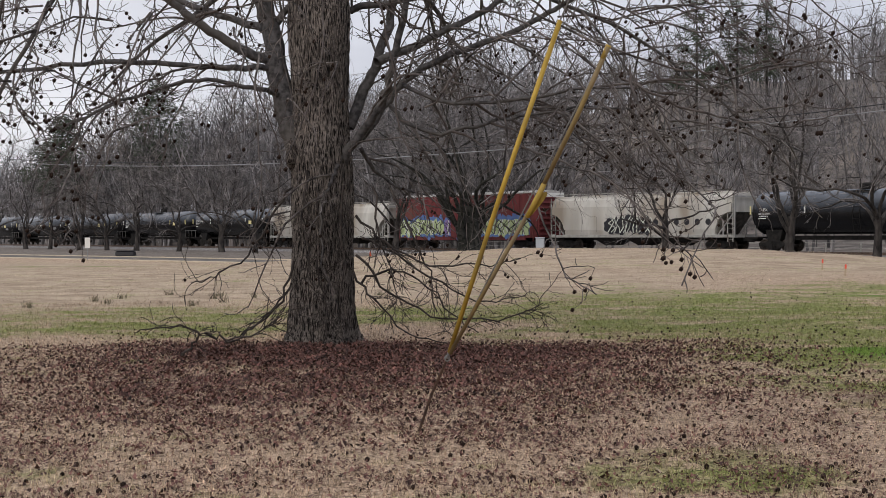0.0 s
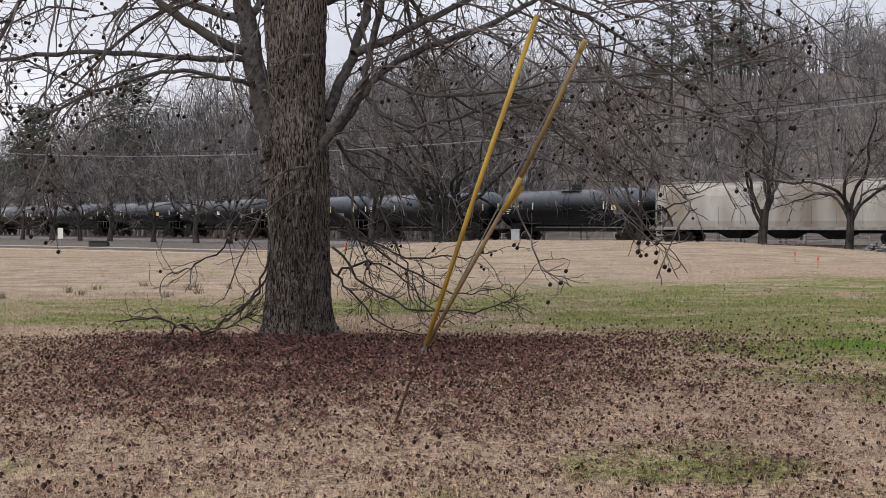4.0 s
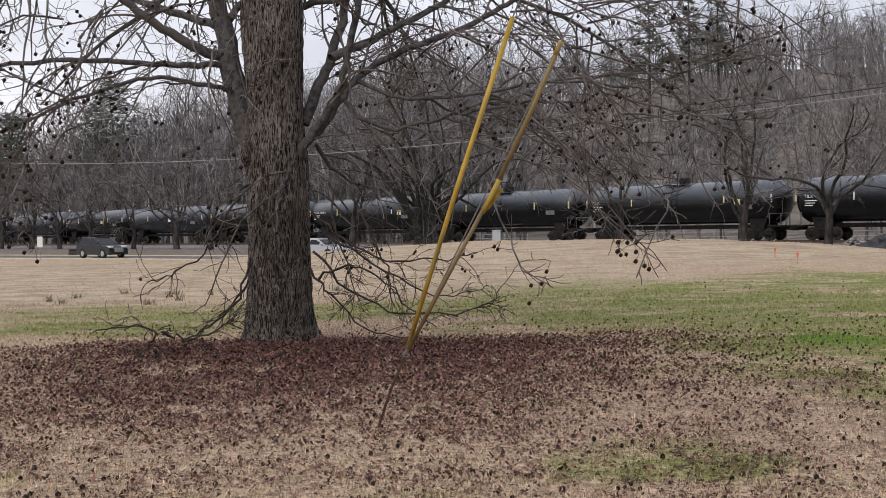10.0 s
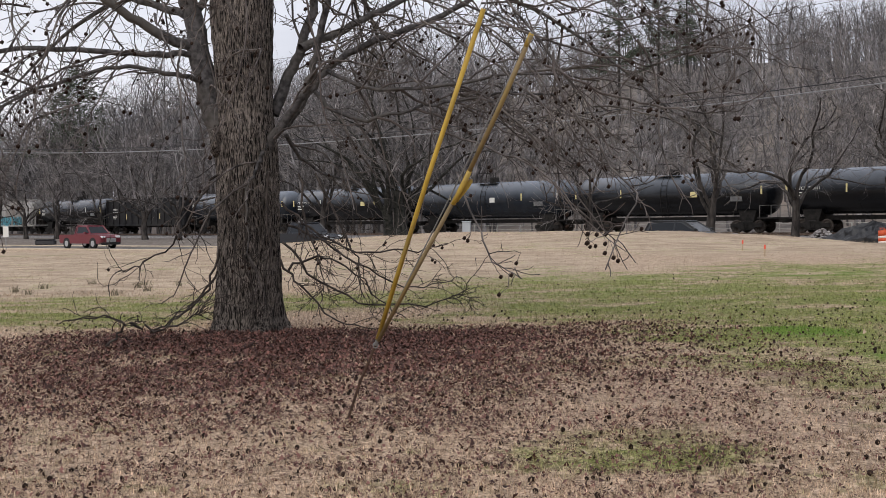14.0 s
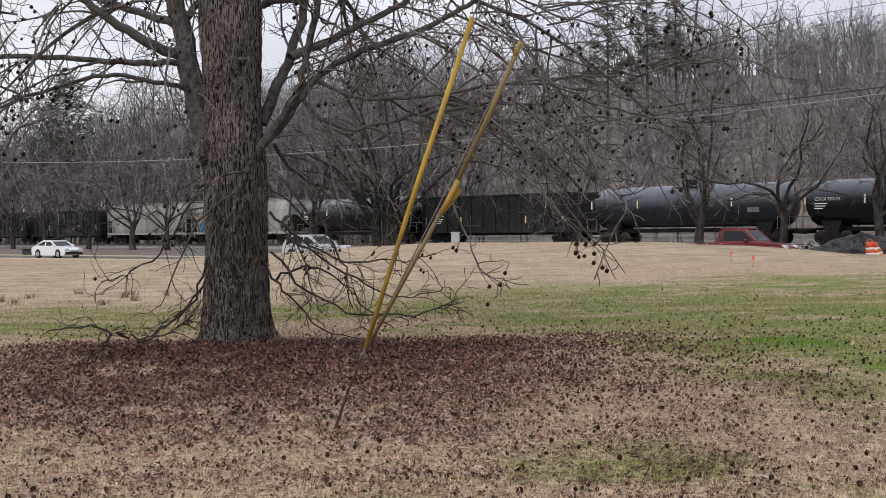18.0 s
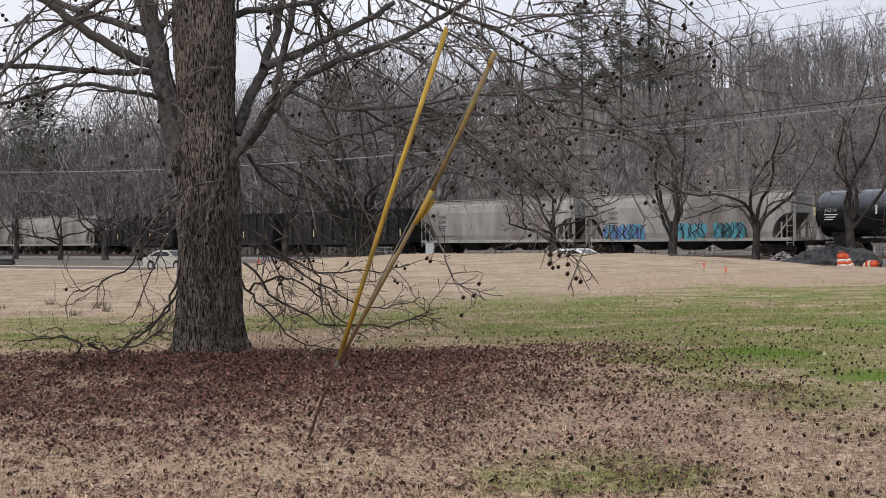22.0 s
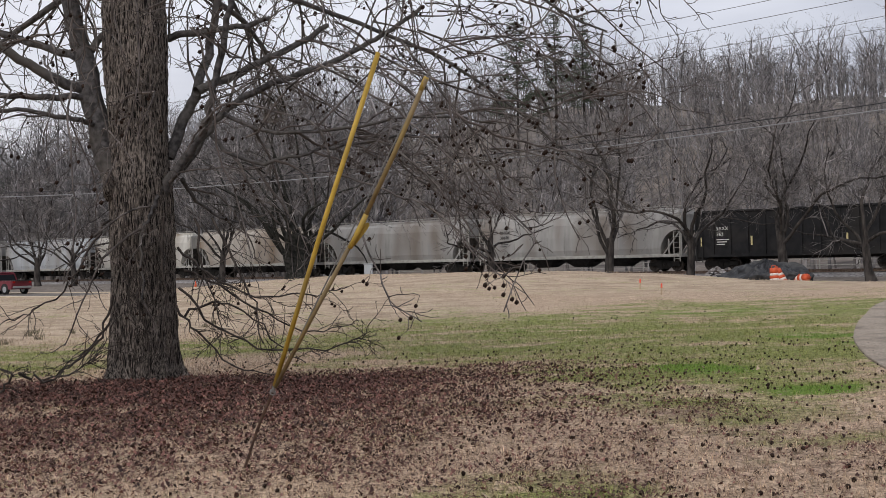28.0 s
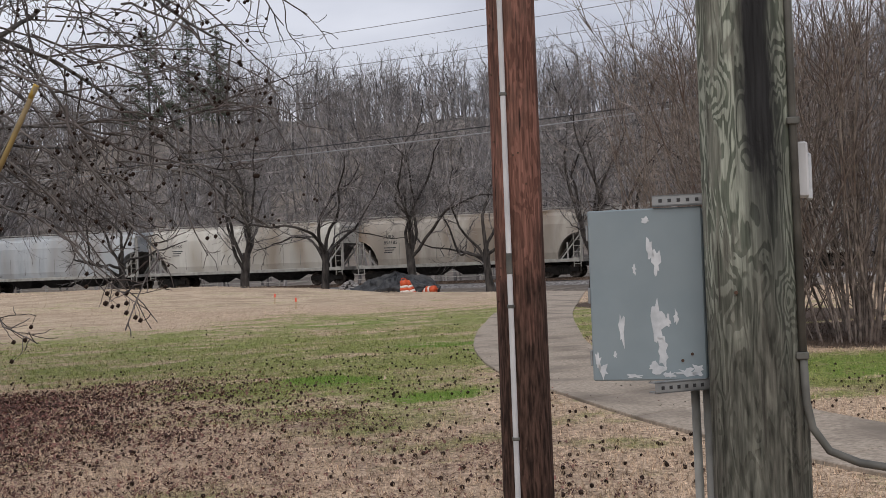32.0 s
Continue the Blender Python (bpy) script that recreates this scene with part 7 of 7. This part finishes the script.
    px = rng.uniform(-9, 11, k) + 0.35 * py - 3
    close = rng.random(k) < 0.45
    px[close], py[close] = rng.normal(-0.6, 2.6, close.sum()), 16.9 - np.abs(rng.normal(0, 3.4, close.sum()))
    q = rng.uniform(0.012, 0.021, k)
    P = np.c_[px, py, land(px, py) + q * 0.9]
    VV = (V[None] * q[:, None, None] + P[:, None, :]).reshape(-1, 3)
    FF = (F[None] + (np.arange(k) * len(V))[:, None, None]).reshape(-1, 3)
    tagged(new("fallen_seed_balls", fast_mesh("fallen_seed_balls", VV, FF, M_BALL)), "dark seed balls fallen all over the lawn", "seed balls", kind="stuff")


scatter()


def build_tufts():
    M_TUFT = surf("tuft_grass", (0.1, 0.085, 0.055), (0.2, 0.17, 0.11), 8.0, 0.95, 0.0, island=0.3)
    for i, (px, py) in enumerate(((215, 527), (167, 532), (190, 537), (300, 522), (378, 530), (388, 526), (393, 535), (340, 540), (449, 527), (48, 545), (685, 520), (672, 524))):
        d = 1.62 * 2038 / (py - 413)
        x = (px - 784) / 2038 * d
        rng = np.random.default_rng(60 + i)
        tw = Twigs()
        for _ in range(22):
            a, L = rng.uniform(0, 6.28), rng.uniform(0.08, 0.2)
            b = np.array([rng.normal(0, 0.06), rng.normal(0, 0.06), -0.02])
            tw.tube([b, b + [0.2 * L * math.cos(a), 0.2 * L * math.sin(a), 0.6 * L], b + [0.5 * L * math.cos(a), 0.5 * L * math.sin(a), L]], 0.008, 0.002, 3)
        ob = tagged(new("grass_tuft", tw.mesh("grass_tuft", M_TUFT)), "small dark tuft of taller dry grass", "grass tuft", "tufts in the lawn")
        ob.matrix_basis = Matrix.Translation(on_land(x, d))


build_tufts()


# ---- traffic on the road ----
M_GLASS = plain("car_glass", (0.012, 0.014, 0.017), 0.12, 0.0, 0.3)
M_TYRE = plain("tyre_rubber", (0.02, 0.02, 0.02), 0.85)
M_RIM = plain("alloy_rim", (0.45, 0.46, 0.47), 0.35, 0.7)
M_LAMP_W = plain("headlight_lens", (0.7, 0.72, 0.74), 0.15)
M_LAMP_R = plain("tail_light_lens", (0.4, 0.02, 0.02), 0.25)


def paint(name, c):
    return plain(name, c, 0.3, 0.1, 0.6)


PAINTS = dict(silver=paint("silver_paint", (0.4, 0.42, 0.45)), black=paint("black_paint", (0.012, 0.013, 0.015)), navy=paint("dark_blue_paint", (0.008, 0.01, 0.015)), red=paint("red_paint", (0.15, 0.012, 0.024)), white=paint("white_paint", (0.75, 0.76, 0.77)), maroon=paint("maroon_paint", (0.13, 0.012, 0.02)), beige=paint("beige_paint", (0.42, 0.4, 0.37)), pearl=paint("pearl_paint", (0.45, 0.465, 0.485)))


def car_body(kind):
    """Side outline of the lower body and of the cabin, front towards +x."""
    if kind == "sedan":
        low = [(-2.35, 0.32), (-2.38, 0.75), (-2.25, 0.95), (-1.6, 1.0), (0.9, 0.95), (2.0, 0.82), (2.32, 0.66), (2.36, 0.35), (2.2, 0.22), (-2.2, 0.22)]
        cab = [(-1.85, 0.97), (-1.05, 1.38), (-0.5, 1.45), (0.2, 1.42), (1.15, 0.94)]
        return low, cab, 0.9, 1.42, 0.33, 1.45
    if kind == "suv":
        low = [(-2.35, 0.4), (-2.4, 0.9), (-2.3, 1.08), (-1.6, 1.1), (1.0, 1.06), (2.1, 0.96), (2.38, 0.78), (2.4, 0.42), (2.2, 0.28), (-2.2, 0.28)]
        cab = [(-2.25, 1.08), (-2.0, 1.62), (-1.4, 1.74), (0.1, 1.7), (1.15, 1.05)]
        return low, cab, 0.94, 1.45, 0.37, 1.74
    low = [(-2.85, 0.55), (-2.88, 1.12), (-0.75, 1.14), (1.25, 1.16), (2.6, 1.08), (2.85, 0.9), (2.88, 0.5), (2.6, 0.4), (-2.7, 0.42)]
    cab = [(-0.72, 1.13), (-0.62, 1.78), (-0.3, 1.88), (0.75, 1.84), (1.45, 1.15)]
    return low, cab, 0.98, 1.8, 0.4, 1.88


def road_car(kind, colour, label):
    low, cab, hw, wheel_x, wr, top = car_body(kind)
    if colour == "red" and kind == "pickup":
        low, cab, wheel_x = [(x * 0.88, z * 0.97) for x, z in low], [(x * 0.88, z * 0.95) for x, z in cab], wheel_x * 0.88
        top *= 0.95
    ob = thing("car" if kind != "pickup" else "pickup_truck", label, "car" if kind != "pickup" else "pickup", "traffic on the road")
    n = len(low)
    sh = Shape().loft([[(x * 0.985, y, z + dz) for x, z in low] for y, dz in ((-hw, 0.0),)] + [[(x, -hw + 0.08, z) for x, z in low], [(x, hw - 0.08, z) for x, z in low], [(x * 0.985, hw, z) for x, z in low]])
    part("body", sh.mesh("body", PAINTS[colour]), ob)
    cx = sum(x for x, _ in cab) / len(cab)
    rings = []
    for y, k in ((-hw + 0.05, 1.0), (hw - 0.05, 1.0)):
        rings.append([(cx + (x - cx) * k, y * (1.0 if z < 1.2 else 0.8), z) for x, z in cab])
    part("cabin", Shape().loft(rings).mesh("cabin", PAINTS[colour]), ob)
    zb, zt = min(z for _, z in cab), max(z for _, z in cab)
    zm = (zb + zt) / 2

    def wide(z):
        return (hw - 0.05) * (1 - 0.2 * min(1.0, max(0.0, (z - zb) / (zt - zb))))
    for s in (-1, 1):
        pane = [(cx + (x - cx) * 0.82, zm + (z - zm) * 0.7) for x, z in cab]
        part("side_window", Shape().loft([[(x, s * wide(z) * 0.95, z) for x, z in pane], [(x, s * (wide(z) + 0.014), z) for x, z in pane]]).mesh("side_window", M_GLASS), ob, "dark side glass")
    for name, (xa, za), (xb, zb2) in (("windscreen", cab[4], cab[3]), ("rear_window", cab[0], cab[1])):
        nx, nz = (zb2 - za), (xa - xb)
        if (nx > 0) != (xa > cx):
            nx, nz = -nx, -nz
        k = 1 / math.hypot(nx, nz)
        lo, hi = (xa + (xb - xa) * 0.14, za + (zb2 - za) * 0.14), (xa + (xb - xa) * 0.88, za + (zb2 - za) * 0.88)
        ring_of = lambda o: [(lo[0] + nx * k * o, -wide(lo[1]) * 0.9, lo[1] + nz * k * o), (lo[0] + nx * k * o, wide(lo[1]) * 0.9, lo[1] + nz * k * o), (hi[0] + nx * k * o, wide(hi[1]) * 0.88, hi[1] + nz * k * o), (hi[0] + nx * k * o, -wide(hi[1]) * 0.88, hi[1] + nz * k * o)]
        part(name, Shape().loft([ring_of(-0.03), ring_of(0.012)]).mesh(name, M_GLASS), ob, "dark glass")
    t0, t1 = cab[1], cab[3]
    part("roof", Shape().box(t0[0], -hw * 0.76, top - 0.06, t1[0] + 0.05, hw * 0.76, top + 0.015, 0.03).mesh("roof", PAINTS[colour]), ob)
    for s in (-1, 1):
        for (xa, za), (xb, zb) in (((cab[0][0], cab[0][1]), (cab[1][0], cab[1][1])), ((cab[4][0], cab[4][1]), (cab[3][0], cab[3][1])), ((-0.45, 0.98 if kind == "sedan" else 1.1), (-0.42, top - 0.05))):
            part("pillar", Shape().tube([(xa, s * (hw - 0.04), za), (xb, s * (hw - 0.04) * 0.8, zb)], 0.045, 6).mesh("pillar", PAINTS[colour]), ob)
        for k, x in enumerate((-wheel_x, wheel_x)):
            part("wheel_arch", Shape().tube([(x, s * (hw - 0.06), wr + 0.03), (x, s * (hw + 0.003), wr + 0.03)], wr * 1.17, 20).mesh("wheel_arch", M_TYRE), ob)
            w = part("wheel", Shape().tube([(0, -0.11, 0), (0, 0.11, 0)], wr, 20).mesh("wheel", M_TYRE, True), ob, "", pose(x, s * (hw - 0.1), wr))
            part("rim", Shape().tube([(0, -0.125, 0), (0, 0.125, 0)], wr * 0.62, 14).mesh("rim", M_RIM), w)
        part("mirror", Shape().box(0.75, s * (hw + 0.06) - 0.08, 1.0 if kind == "sedan" else 1.2, 0.95, s * (hw + 0.06) + 0.08, 1.13 if kind == "sedan" else 1.34, 0.03).mesh("mirror", PAINTS[colour]), ob)
        part("headlight", Shape().box(low[5][0] * 0.9, s * hw * 0.72 - 0.18, 0.66 if kind == "sedan" else 0.85, low[6][0] + 0.02, s * hw * 0.72 + 0.18, 0.8 if kind == "sedan" else 1.02, 0.03).mesh("headlight", M_LAMP_W), ob)
        part("tail_light", Shape().box(low[1][0] - 0.01, s * hw * 0.78 - 0.14, 0.75 if kind == "sedan" else 0.9, low[1][0] + 0.15, s * hw * 0.78 + 0.14, 0.9 if kind == "sedan" else 1.08, 0.02).mesh("tail_light", M_LAMP_R), ob)
    part("bumper", Shape().box(low[-3][0] - 0.12, -hw * 0.92, 0.3, low[-3][0] + 0.06, hw * 0.92, 0.5, 0.04).mesh("bumper", M_TYRE), ob)
    part("grille", Shape().box(low[-3][0] - 0.02, -hw * 0.45, 0.5, low[-3][0] + 0.075, hw * 0.45, 0.64 if kind == "sedan" else 0.84, 0.02).mesh("grille", M_RIM), ob)
    if kind == "pickup":
        part("rear_bumper", Shape().box(low[0][0] - 0.1, -hw * 0.9, low[0][1] - 0.05, low[0][0] + 0.05, hw * 0.9, low[0][1] + 0.13, 0.03).mesh("rear_bumper", M_RIM), ob, "chrome rear bumper")
        part("bed_void", Shape().box(-2.7, -hw + 0.12, 1.1, -0.85, hw - 0.12, 1.146).mesh("bed_void", M_TYRE), ob, "open cargo bed")
    return ob


# kind, colour, speed along the road (m/s), place at the start, lane, words
TRAFFIC = [("sedan", "silver", 14.99, -207.7, -1.7, "silver sedan driving along the road"), ("suv", "black", 14.16, -225.9, -1.7, "black estate car driving along the road"),
           ("pickup", "navy", 13.45, -244.9, -1.7, "dark blue pickup truck driving along the road"), ("pickup", "maroon", 14.28, -281.3, -1.7, "dark red crew-cab pickup truck driving along the road"),
           ("suv", "pearl", 12.92, -286.9, -1.7, "silver estate car driving along the road"), ("sedan", "white", 13.05, -319.1, -1.7, "white sedan driving along the road"),
           ("sedan", "beige", 12.13, -333.1, -1.7, "silver-beige sedan driving along the road"), ("pickup", "red", -16.0, 364.9, 1.7, "dark red pickup driving along the far lane")]
CARS = [(road_car(kind, colour, label), speed, p0, lane) for kind, colour, speed, p0, lane, label in TRAFFIC]


def motions():
    for car, s0 in TRAIN:
        rows = []
        for t in (0.0, 8.0, 16.0, 24.0, 32.0):
            v = track_point(s0 + TRAIN_SPEED * t, 0, RAIL_Z)
            rows.append((t, pose(v.x, v.y, v.z, 0, 0, TRACK_TURN)))
        walk(car, rows)
    for car, speed, p0, lane in CARS:
        rows = []
        for t in (0.0, 8.0, 16.0, 24.0, 32.0):
            v = road_point(p0 + speed * t, ROAD_Q + lane, ROAD_Z + 0.004)
            rows.append((t, pose(v.x, v.y, v.z, 0, 0, ROAD_TURN + (180 if speed < 0 else 0))))
        walk(car, rows)


motions()
